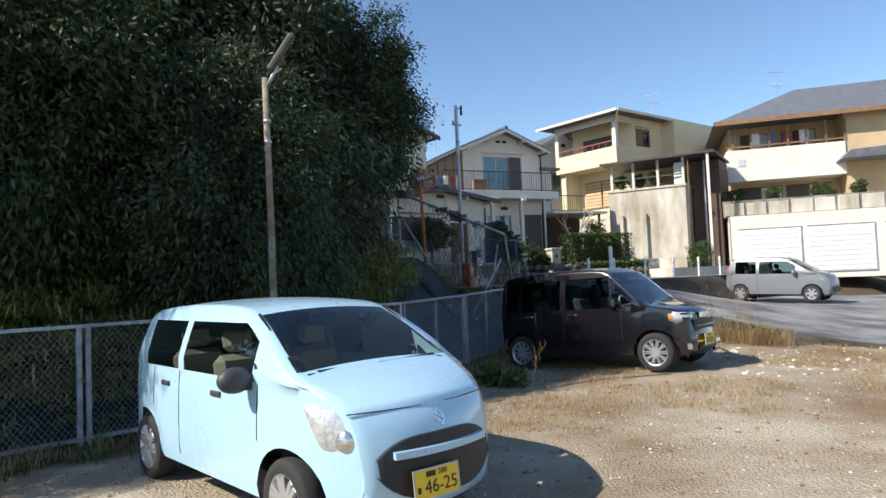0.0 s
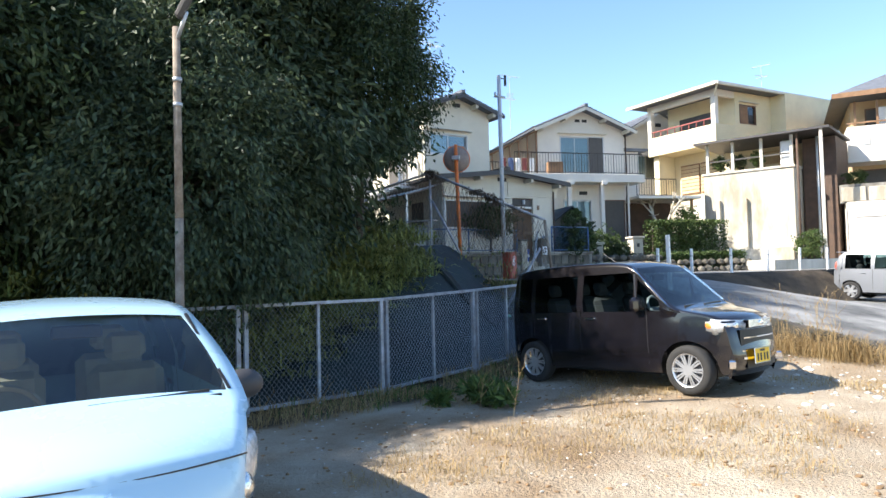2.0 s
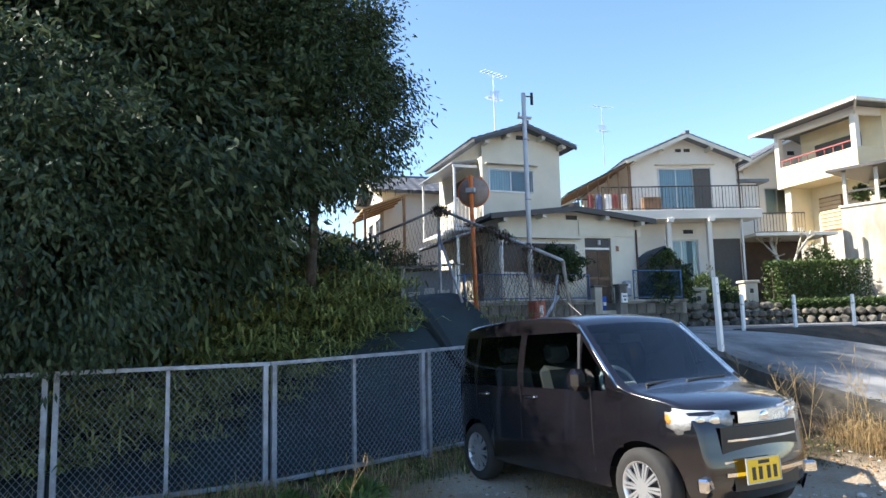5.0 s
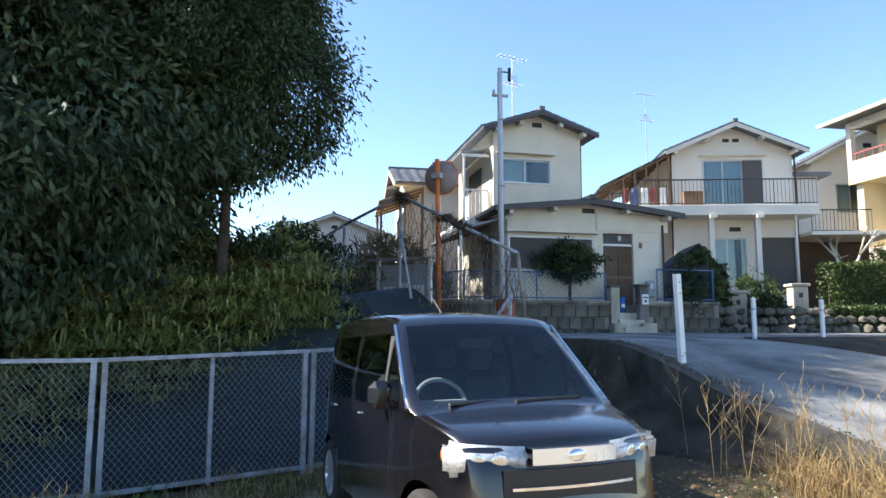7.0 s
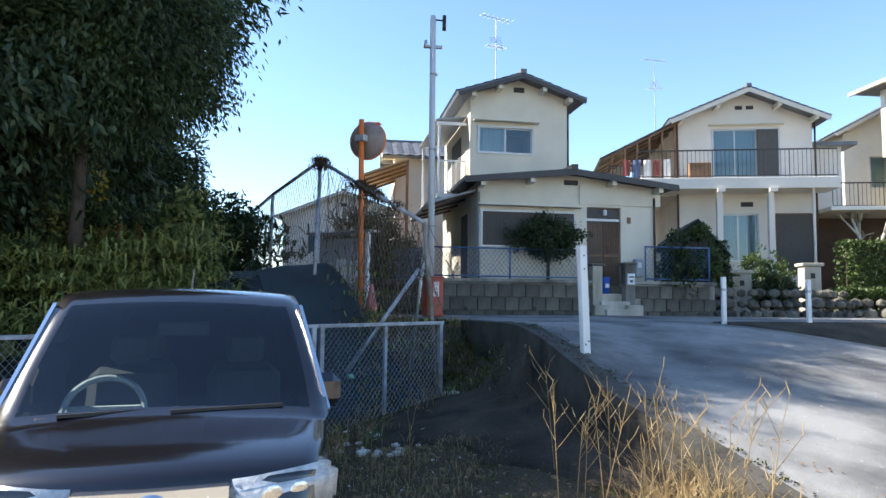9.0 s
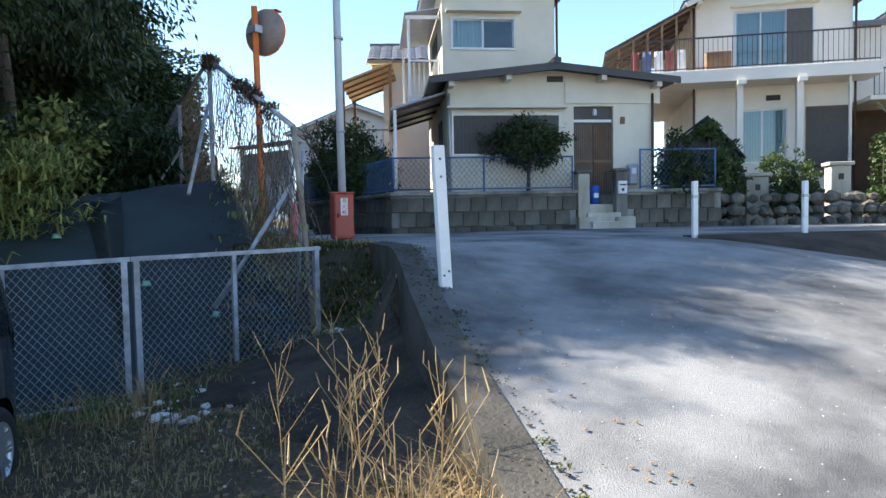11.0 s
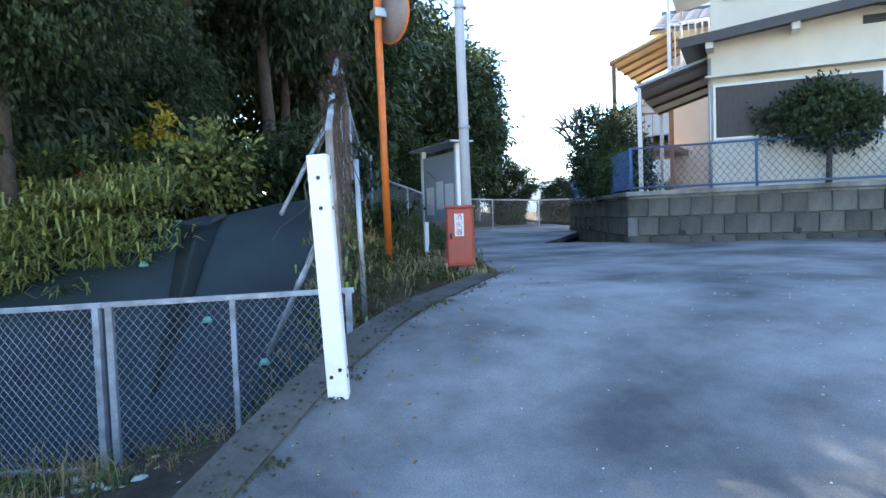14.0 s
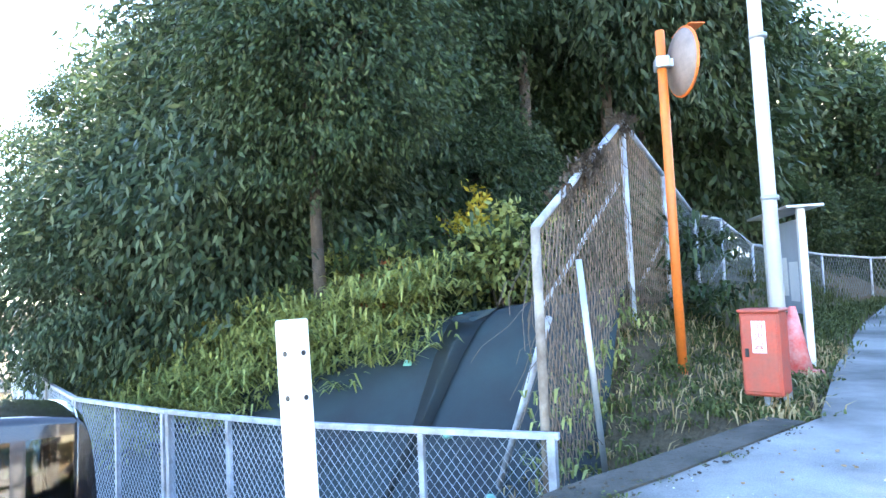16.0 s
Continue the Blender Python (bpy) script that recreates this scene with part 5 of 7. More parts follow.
def white_house():
    root = thing("house", H2, "white stucco two-storey house with a front balcony", "house")
    w, d, eave = 4.35, 8.0, 7.98
    up_win, dn_win, dn_win2 = (1.1, 3.3, 5.98, 7.68), (1.2, 2.6, 3.1, 4.75), (3.1, 4.3, 2.7, 4.75)
    part("plinth", box(bmesh.new(), -0.02, w + 0.02, -0.02, d, 1.0, 2.3), CONCRETE, root)
    gable_wall(root, w, 2.3, eave, 0.9, WHITE_WALL, (up_win, dn_win, dn_win2), vents=((1.88, 2.12, 8.34, 8.47), (2.24, 2.48, 8.34, 8.47)))
    shell(root, w, d, 2.3, eave, WHITE_WALL)
    gable_roof(root, w, d, eave, 0.9, 0.36, 0.6, ROOF_TILE, 0.27, 0.09)
    sash_window(root, *up_win, panes=3, back=("curtain", "curtain", "screen"), name="balcony_window")
    sash_window(root, *dn_win, panes=2, back=("curtain", "curtain"), hood=False)
    sash_window(root, *dn_win2, panes=1, back=("screen",), frame=BROWN_SASH, hood=False)
    part("balcony_slab", box(bmesh.new(), -1.6, w + 0.35, -1.15, 0.0, 5.42, 5.78, 0.01), WHITE_WALL, root)
    railing(root, -1.55, w + 0.3, -1.08, 5.78, 6.72, 0.13, RAIL_DARK)
    for x in (1.05, 2.65):
        part("column", box(bmesh.new(), x - 0.09, x + 0.09, -1.0, -0.82, 2.0, 5.42, 0.01), WHITE_WALL, root)
        part("beam_end", box(bmesh.new(), x - 0.12, x + 0.12, -1.25, -1.15, 5.30, 5.42), WHITE_WALL, root)
    part("post", box(bmesh.new(), 3.92, 3.99, -0.98, -0.9, 2.0, 5.42, 0.01), WHITE_WALL, root)
    part("vent", box(bmesh.new(), 2.0, 2.4, -0.012, 0.01, 4.98, 5.14), BLACK, root)
    part("outdoor_unit", box(bmesh.new(), 0.15, 0.85, -0.85, -0.55, 5.8, 6.35, 0.02), WOOD_BROWN, root, "brown box on the balcony")
    for x in (-0.06, w + 0.06):
        part("downpipe", rod(bmesh.new(), (x, -0.06, 2.2), (x, -0.06, 8.0), 0.035, n=8), WOOD_DARK, root)
    # long lean-to roof over the side balcony, with washing
    bm = bmesh.new()
    prism(bm, [(-2.7, 6.62), (0.1, 8.0), (0.1, 8.05), (-2.7, 6.67)], -0.3, 7.5)
    part("side_canopy", bm, ROOF_DARK, root, "dark sloping canopy over the side balcony")
    part("side_balcony", box(bmesh.new(), -2.4, 0.0, 0.2, 7.0, 5.4, 5.55), WHITE_WALL, root)
    railing(root, -2.4, -1.6, -0.3, 5.55, 6.4, 0.13, RAIL_DARK)
    for k in range(6):
        part("canopy_post", box(bmesh.new(), -2.3 + 0.42 * k, -2.24 + 0.42 * k, -0.28, -0.22, 5.5, 6.78 + 0.2 * k), WOOD_BROWN, root)
    for k in range(5):
        part("rafter", bar(bmesh.new(), (-2.65, -0.2 + 0.9 * k, 6.58), (0.0, -0.2 + 0.9 * k, 7.9), 0.05, 0.06), WOOD_BROWN, root)
    part("lower_roof", box(bmesh.new(), w + 0.1, w + 3.4, -1.0, 2.0, 4.72, 4.85, 0.01), WHITE_WALL, root, "flat white porch roof")
    part("porch_wall", box(bmesh.new(), w + 0.15, w + 3.2, 1.2, 1.4, 2.0, 4.72), WOOD_DARK, root)
    part("porch_post", box(bmesh.new(), w + 2.9, w + 3.0, -0.9, -0.8, 2.0, 4.72), WOOD_BROWN, root)
    part("wing", box(bmesh.new(), w + 0.01, w + 1.3, 0.9, 4.0, 4.85, 7.2), WHITE_WALL, root)
    part("wing_roof", box(bmesh.new(), w, w + 1.7, 0.6, 4.2, 7.2, 7.32), ROOF_TILE, root)
    railing(root, w + 0.5, w + 2.6, -0.2, 4.9, 5.75, 0.13, RAIL_DARK)
    for k, (x, mt) in enumerate(((-1.95, CLOTH_RED), (-1.6, CLOTH_BLUE), (-1.25, CLOTH_WHITE), (-0.95, CLOTH_RED), (-0.6, CLOTH_WHITE))):
        verts, faces = [], []
        for i in range(7):
            for z in (0, 1):
                verts.append((x + 0.04 * i, -0.45 + 0.03 * math.sin(i * 1.7 + k), 6.55 - z * (0.55 + 0.1 * (k % 3))))
        for i in range(6):
            faces.append((2 * i, 2 * i + 2, 2 * i + 3, 2 * i + 1))
        tagged(raw("washing", verts, faces, mt, m=H2, smooth=True), "piece of washing hung on the side balcony", "laundry", "washing on the balcony")


white_house()
tv_aerial(H2 @ pose(-0.3, 2.5, 8.6), 2.5)


def garden_pillar(m, w, z0, z1, label):
    root = thing("gate_pillar", m, label, "gate pillar", "garden pillars")
    part("shaft", box(bmesh.new(), -w / 2, w / 2, -w / 2, w / 2, z0, z1, 0.015), CONCRETE_PALE, root)
    part("cap", box(bmesh.new(), -w / 2 - 0.06, w / 2 + 0.06, -w / 2 - 0.06, w / 2 + 0.06, z1, z1 + 0.09, 0.012), CONCRETE_PALE, root)
    part("name_plate", box(bmesh.new(), -0.06, 0.06, -w / 2 - 0.012, -w / 2 + 0.002, z1 - 0.35, z1 - 0.2), BLACK, root)


garden_pillar(pose(3.3, 29.2, 0, 0, 0, 24), 0.52, 1.2, 2.55, "pale concrete garden gate pillar with a cap")
garden_pillar(pose(5.03, 30.2, 0, 0, 0, 24), 0.46, 1.2, 2.78, "tall pale concrete gate pillar")
for i, (x, y, r, h) in enumerate(((2.6, 29.4, 0.55, 1.9), (3.6, 30.2, 0.5, 2.0), (4.2, 30.6, 0.5, 1.9), (1.9, 28.6, 0.5, 1.5))):
    bush(pose(x, y, 1.3), r, h, 100 + i, LEAF_HEDGE, "bushy evergreen in the garden of the white house", 0.1)


def garden_shed():
    root = thing("shed", pose(1.5, 27.6, 0, 0, 0, 24), "small shed under black sheeting between the houses", "shed")
    bm = bmesh.new()
    prism(bm, [(0, 1.1), (1.7, 1.1), (1.7, 3.1), (1.0, 3.95), (0, 3.2)], 0.0, 1.6)
    part("body", bm, ROOF_DARK, root)
    part("cover", prism(bmesh.new(), [(-0.12, 3.14), (1.0, 3.99), (1.85, 3.0), (1.85, 3.05), (1.0, 4.05), (-0.12, 3.2)], -0.12, 1.72), SHEET, root)
    part("door", box(bmesh.new(), 0.5, 1.2, -0.03, -0.003, 1.3, 2.95, 0.01), WOOD_DARK, root)


garden_shed()
for i, (x, y, r, h) in enumerate(((2.2, 26.2, 0.55, 2.3), (2.95, 27.6, 0.5, 2.2), (4.3, 29.0, 0.6, 1.3))):
    bush(pose(x, y, 1.3), r, h, 180 + i, LEAF, "dark evergreen bush at the garden's edge", 0.1)


def hedge(m, length, depth, z0, z1, seed):
    """A clipped hedge: leaves over a box, on short stems."""
    rng = np.random.default_rng(seed)
    n = int(length * 2600)
    pos = rng.random((n, 3))
    face = rng.integers(0, 4, n)
    pos[face == 0, 1] = 0.04 * rng.random((face == 0).sum())
    pos[face == 1, 1] = 1 - 0.04 * rng.random((face == 1).sum())
    pos[face == 2, 2] = 1 - 0.05 * rng.random((face == 2).sum())
    base = pos * np.array([length, depth, z1 - z0]) + np.array([0, 0, z0]) + rng.normal(size=(n, 3)) * 0.035
    way = rng.normal(size=(n, 3)) + np.array([0, -0.6, 0.3])
    way /= np.linalg.norm(way, axis=1)[:, None]
    side = np.cross(way, rng.normal(size=(n, 3)))
    side /= np.linalg.norm(side, axis=1)[:, None]
    ln = 0.10
    v = np.stack([base, base + way * ln * 0.5 + side * 0.03, base + way * ln, base + way * ln * 0.5 - side * 0.03], 1)
    root = thing("hedge", m, "clipped green hedge beside the street", "hedge")
    raw("foliage", v.reshape(-1, 3), np.arange(n * 4).reshape(n, 4).tolist(), LEAF_HEDGE, root)
    bm = bmesh.new()
    for k in range(int(length * 3)):
        rod(bm, (0.15 + k / 3, depth / 2, z0 - 0.35), (0.15 + k / 3, depth / 2, z1 - 0.2), 0.03, 0.02, 6)
    part("woody_core", bm, BARK, root)


hedge(pose(6.0, 31.2, 0, 0, 0, 24), 3.6, 0.9, 2.2, 3.55, 5)
hedge(pose(5.8, 29.7, 0, 0, 0, 24), 4.2, 0.8, 1.5, 2.1, 6)


def stone_edge(m, length, rows, z0, seed):
    root = thing("stone_wall", m, "low wall of rounded field stones below the hedge", "stone wall")
    rng = random.Random(seed)
    shapes = []
    for k in range(5):
        bm = bmesh.new()
        bmesh.ops.create_icosphere(bm, subdivisions=1, radius=0.5)
        for v in bm.verts:
            v.co = Vector((v.co.x, v.co.y * 0.8, v.co.z * 0.75)) * rng.uniform(0.85, 1.1)
        me = bpy.data.meshes.new("stone")
        bm.to_mesh(me)
        bm.free()
        me.materials.append(BLOCK)
        shapes.append(me)
    for r in range(rows):
        x = 0.0
        while x < length:
            s = rng.uniform(0.3, 0.5)
            ob = new("stone", rng.choice(shapes))
            ob.parent = root
            ob.matrix_basis = pose(x, rng.uniform(-0.05, 0.05) + 0.1 * r, z0 + 0.16 + 0.28 * r, 0, 0, rng.uniform(0, 360)) @ Matrix.Scale(s, 4)
            x += s * 0.85
    return root


stone_edge(pose(5.8, 29.3, 0, 0, 0, 24), 4.6, 2, 1.3, 3)
stone_edge(GARDEN @ pose(6.2, 0.0, 0), 4.0, 3, 1.25, 4)


def bare_tree(m, h, label, seed, material=None):
    root = thing("bare_tree", m, label, "tree")
    rng = random.Random(seed)
    bm = bmesh.new()

    def grow(p, d, length, r, depth):
        q = p + d * length
        rod(bm, p, q, r, r * 0.65, 7)
        if depth:
            for k in range(3):
                nd = (d + Vector((rng.uniform(-0.9, 0.9), rng.uniform(-0.9, 0.9), rng.uniform(-0.2, 0.5)))).normalized()
                grow(q, nd, length * 0.62, r * 0.62, depth - 1)
    grow(Vector((0, 0, -0.1)), Vector((0.05, 0, 1)), h * 0.42, 0.11, 3)
    part("trunk", bm, material or WOOD_GREY, root)


bare_tree(pose(6.6, 33.4, 1.4), 4.0, "pruned bare plane tree with pale knobbly limbs", 3, CONCRETE_PALE)

# -- yellow house on a high concrete base --
H3 = pose(7.42, 41.98, 0, 0, 0, -52)
H3B = pose(8.9, 35.0, 0, 0, 0, -32)


def yellow_house():
    root = thing("house", H3, "yellow stucco two-storey house with a deep corner balcony", "house")
    L = 4.7
    part("wall", box(bmesh.new(), 0.1, L - 0.15, 1.6, 9.0, 5.0, 10.9), YELLOW_WALL, root)
    wins = ((1.95, 3.3, 9.2, 10.25), (5.6, 6.2, 9.4, 10.1))
    bm = holed_wall(bmesh.new(), 1.6, 9.0, 5.0, 10.9, 0.0, 0.15, wins)
    bmesh.ops.transform(bm, matrix=pose(L, 0, 0, 0, 0, 90), verts=bm.verts)
    part("wall", bm, YELLOW_WALL, root)
    side = thing("side_front", None)
    side.parent, side.matrix_basis = root, pose(L, 0, 0, 0, 0, 90)
    sash_window(side, *wins[0], y=0.0, panes=2, frame=BROWN_SASH, back=("shutter", "curtain"))
    sash_window(side, *wins[1], y=0.0, panes=1, frame=ALU, back=("dark",))
    part("balcony_wall", box(bmesh.new(), 0.0, L, 0.0, 0.14, 8.0, 9.05), YELLOW_WALL, root)
    part("balcony_floor", box(bmesh.new(), 0.0, L, 0.14, 1.6, 8.0, 8.15), YELLOW_WALL, root)
    part("balcony_side", box(bmesh.new(), L - 0.14, L, 0.14, 1.6, 8.15, 9.05), YELLOW_WALL, root)
    part("balcony_side", box(bmesh.new(), 0.0, 0.14, 0.14, 1.6, 8.15, 9.05), YELLOW_WALL, root)
    for a in (0.0, L - 0.26):
        part("column", box(bmesh.new(), a, a + 0.26, 0.0, 0.26, 9.05, 10.9), WHITE_WALL, root)
    part("lintel", box(bmesh.new(), 0.26, L - 0.26, 0.02, 0.2, 10.55, 10.9), WHITE_WALL, root)
    part("lintel", box(bmesh.new(), L - 0.2, L - 0.02, 0.26, 1.6, 10.55, 10.9), WHITE_WALL, root)
    part("handrail", box(bmesh.new(), 0.26, L - 0.26, 0.04, 0.1, 9.36, 9.42), CLOTH_RED, root)
    for k in range(8):
        part("rail_post", box(bmesh.new(), 0.4 + 0.5 * k, 0.44 + 0.5 * k, 0.05, 0.09, 9.05, 9.36), CLOTH_RED, root)
    part("balcony_window", box(bmesh.new(), 1.0, 3.6, 1.54, 1.6, 8.2, 10.1), SCREEN_GREY, root)
    part("wing", box(bmesh.new(), L + 0.001, L + 0.9, 4.6, 8.9, 7.6, 10.9), YELLOW_WALL, root)
    bm = bmesh.new()
    z, x0, x1, y0, y1 = 10.92, -0.8, L + 0.8, -0.8, 9.8
    vs = [bm.verts.new(p) for p in ((x0, y0, z), (x1, y0, z), (x1, y1, z), (x0, y1, z), (L / 2, 3.0, z + 1.1), (L / 2, 7.0, z + 1.1))]
    for f in ((0, 1, 4), (1, 2, 5, 4), (2, 3, 5), (3, 0, 4, 5), (3, 2, 1, 0)):
        bm.faces.new([vs[i] for i in f])
    part("roof", bm, ROOF_TILE, root, "shallow grey tiled hipped roof")
    for a, b in (((x0, y0), (x1, y0)), ((x1, y0), (x1, y1))):
        part("gutter", bar(bmesh.new(), (*a, z), (*b, z), 0.14, 0.14), CREAM_TRIM, root)
    part("downpipe", rod(bmesh.new(), (L + 0.75, -0.7, 10.9), (L + 0.05, -0.05, 10.5), 0.05, n=8), CREAM_TRIM, root)
    for x0, x1 in ((1.0, 2.3), (2.4, 3.7)):
        s = part("shutter", box(bmesh.new(), x0, x1, 1.52, 1.59, 5.7, 7.4), WOOD_BROWN, root)
        for k in range(8):
            part("slat", box(bmesh.new(), x0 + 0.03, x1 - 0.03, 1.49, 1.52, 5.76 + 0.2 * k, 5.92 + 0.2 * k), TAN_WALL, s)
    part("lower_wall", box(bmesh.new(), 0.12, 0.5, 0.3, 1.59, 4.6, 8.0), YELLOW_WALL, root)
    part("house_foot", box(bmesh.new(), 0.0, L + 0.1, 0.2, 9.0, 1.0, 5.0), CONCRETE_PALE, root)
    tv_aerial(H3 @ pose(3.6, 5.5, 11.6), 1.5)
    base = thing("veranda", H3B, "veranda with a dark roof on a streaked concrete base", "veranda")
    part("base", box(bmesh.new(), 0.0, 3.9, 0.0, 4.0, 1.0, 5.85), CONCRETE_PALE, base, "streaked pale concrete base wall")
    part("base_coping", box(bmesh.new(), -0.06, 3.96, -0.06, 4.0, 5.85, 5.95), CONCRETE_PALE, base)
    # solid dark brown block in place of a recess, its shade painted on
    part("dark_recess", box(bmesh.new(), 3.97, 5.3, 1.4, 4.0, 1.0, 7.2), WOOD_DARK, base, "dark block painted as the shaded recess beside the base")
    for a in (0.55, 1.75):
        part("buttress", box(bmesh.new(), a, a + 0.2, -0.2, 0.0, 1.0, 4.6), CONCRETE_PALE, base)
    part("base_step", box(bmesh.new(), -0.2, 3.9, -0.5, -0.21, 1.0, 2.3), CONCRETE_PALE, base)
    bm = bmesh.new()
    prism(bm, [(-0.3, 7.3), (5.4, 7.3), (5.4, 7.4), (-0.3, 7.4)], -0.4, 4.2)
    part("veranda_roof", bm, ROOF_DARK, base, "dark veranda roof on slim posts")
    for x in (0.1, 1.25, 2.5, 3.75, 5.0):
        part("veranda_post", box(bmesh.new(), x, x + 0.12, -0.3 if x > 4 else 0.1, -0.18 if x > 4 else 0.22, 5.95 if x < 4 else 1.5, 7.3), CREAM_TRIM, base)
    part("back_wall", box(bmesh.new(), 0.0, 3.9, 3.0, 3.2, 5.95, 7.3), YELLOW_WALL, base)
    part("blind", box(bmesh.new(), 1.6, 3.4, 2.9, 2.99, 6.5, 7.1), TAN_WALL, base)
    part("railing", box(bmesh.new(), 0.2, 3.8, 0.12, 0.17, 6.45, 6.52), RAIL_DARK, base)
    part("water_heater", box(bmesh.new(), 3.3, 3.75, 0.3, 0.7, 5.96, 7.1, 0.06), CLOTH_WHITE, base)
    part("pipe", rod(bmesh.new(), (4.1, -0.1, 1.6), (4.1, -0.1, 7.25), 0.05, n=8), WOOD_DARK, base)
    part("pipe", rod(bmesh.new(), (4.6, 1.2, 1.6), (4.6, 1.2, 7.25), 0.05, n=8), CURTAIN, base)


yellow_house()
for i, (lx, mt, lb) in enumerate(((0.6, LEAF_HEDGE, "potted green plant on the veranda ledge"), (1.5, LEAF, "potted dark plant on the veranda ledge"), (2.3, LEAF_HEDGE, "potted green plant on the veranda ledge"))):
    bush(H3B @ pose(lx, 0.5, 5.93), 0.35, 0.8, 120 + i, mt, lb, 0.1)
bush(H3B @ pose(-0.2, -1.6, 1.5), 0.7, 2.9, 125, LEAF_HEDGE, "tall slender evergreen below the concrete base", 0.3)
bush(H3B @ pose(4.6, -1.0, 1.6), 0.7, 1.4, 126, LEAF_HEDGE, "green bush at the foot of the wall", 0.1)

# -- white and tan house above the garages --
H4 = pose(15.9, 35.6, 0, 0, 0, -18)


def terrace_house():
    root = thing("house", H4, "white and tan two-storey house with a long white balcony", "house")
    part("wall", box(bmesh.new(), 0.0, 12.0, 2.0, 9.0, 4.8, 9.6), TAN_WALL, root)
    part("balcony_wall", box(bmesh.new(), -0.3, 5.4, 0.3, 0.5, 6.3, 8.0), WHITE_WALL, root, "long white balcony parapet")
    part("balcony_wall", box(bmesh.new(), -0.3, -0.1, 0.5, 2.0, 6.3, 8.0), WHITE_WALL, root)
    part("balcony_floor", box(bmesh.new(), -0.1, 5.4, 0.5, 2.0, 6.3, 6.45), WHITE_WALL, root)
    part("parapet_rail", box(bmesh.new(), -0.3, 5.4, 0.36, 0.44, 8.15, 8.22), WOOD_BROWN, root)
    for k in range(7):
        part("rail_post", box(bmesh.new(), 0.0 + 0.9 * k, 0.1 + 0.9 * k, 0.36, 0.44, 8.0, 9.2), WOOD_BROWN, root)
    bm = bmesh.new()
    vs = [bm.verts.new(p) for p in ((-0.9, -0.3, 9.5), (13, -0.3, 9.5), (13, 9.8, 9.5), (-0.9, 9.8, 9.5), (4.0, 4.6, 12.0), (10.0, 4.6, 12.0))]
    for f in ((0, 1, 5, 4), (1, 2, 5), (2, 3, 4, 5), (3, 0, 4), (3, 2, 1, 0)):
        bm.faces.new([vs[i] for i in f])
    part("roof", bm, ROOF_TILE, root, "grey tiled hipped roof")
    part("eaves_board", box(bmesh.new(), -0.92, 13, -0.36, -0.3, 9.32, 9.55), WOOD_BROWN, root)
    part("gable_bay", box(bmesh.new(), 5.41, 12.0, 0.4, 1.99, 4.8, 9.5), TAN_WALL, root)
    bm = bmesh.new()
    prism(bm, [(4.9, 6.9), (12.4, 6.9), (12.4, 7.6), (5.3, 7.3)], -1.2, 0.39)
    part("porch_roof", bm, ROOF_TILE, root)
    for x0, x1, z0, z1, yy in ((0.6, 2.2, 6.6, 9.1, 1.99), (2.7, 4.4, 6.6, 9.1, 1.99), (0.4, 2.6, 5.0, 6.1, 1.99), (2.8, 5.0, 5.0, 6.1, 1.99)):
        wd = part("window", box(bmesh.new(), x0, x1, yy - 0.06, yy, z0, z1), BROWN_SASH, root)
        for k in range(2):
            a = x0 + 0.06 + (x1 - x0 - 0.06) / 2 * k
            part("pane", box(bmesh.new(), a, a + (x1 - x0) / 2 - 0.09, yy - 0.072, yy - 0.061, z0 + 0.06, z1 - 0.06), CURTAIN if k else SCREEN_GREY, wd)
    part("letter_panel", box(bmesh.new(), 0.25, 0.6, 0.27, 0.3, 7.1, 7.5), CURTAIN, root)
    for k in range(4):
        tagged(part("washing", box(bmesh.new(), 1.0 + 0.8 * k, 1.45 + 0.8 * k, 0.8, 0.83, 8.1 + 0.1 * (k % 2), 8.9), (CLOTH_WHITE, CLOTH_BLUE, CLOTH_RED, CLOTH_WHITE)[k], m=H4), "washing hung on the white balcony", "laundry", "washing on the balcony")


terrace_house()
tv_aerial(H4 @ pose(3.0, 4.0, 11.2), 1.8)


def garages():
    root = thing("garage", pose(14.1, 32.4, 0, 0, 0, -18), "white garage block with closed white roller doors", "garage")
    part("wall", box(bmesh.new(), 0, 14, 0.1, 4.0, 1.0, 4.15), WHITE_WALL, root)
    for a in (0.35, 3.4, 6.6):
        d = part("roller_door", box(bmesh.new(), a, a + 2.75, 0.04, 0.1, 1.3, 3.45), WHITE_PAINT, root)
        for k in range(9):
            part("slat", box(bmesh.new(), a + 0.03, a + 2.72, 0.02, 0.04, 1.35 + 0.23 * k, 1.55 + 0.23 * k), WHITE_PAINT, d)
        part("door_head", box(bmesh.new(), a - 0.03, a + 2.78, 0.03, 0.1, 3.45, 3.5), CONCRETE, root)
    wall = tagged(part("terrace_wall", box(bmesh.new(), -0.2, 14.2, 0.6, 1.2, 4.15, 4.95), CONCRETE, m=pose(14.1, 32.4, 0, 0, 0, -18)), "mottled stone terrace wall above the garages", "wall", kind="structure")
    rng = random.Random(5)
    for k in range(14):
        part("stone", box(bmesh.new(), -0.15 + k * 1.0, 0.8 + k * 1.0 - rng.uniform(0, 0.08), 0.54, 0.6, 4.2, 4.9 - rng.uniform(0, 0.1), 0.02), CONCRETE_PALE, wall)
    for k, (x, r) in enumerate(((0.5, 0.5), (2.2, 0.4), (4.4, 0.6), (6.0, 0.4))):
        bush(pose(14.1, 32.4, 0, 0, 0, -18) @ pose(x, 1.6, 4.85), r, 0.9, 140 + k, LEAF_HEDGE, "green shrub on the terrace wall", 0.0)


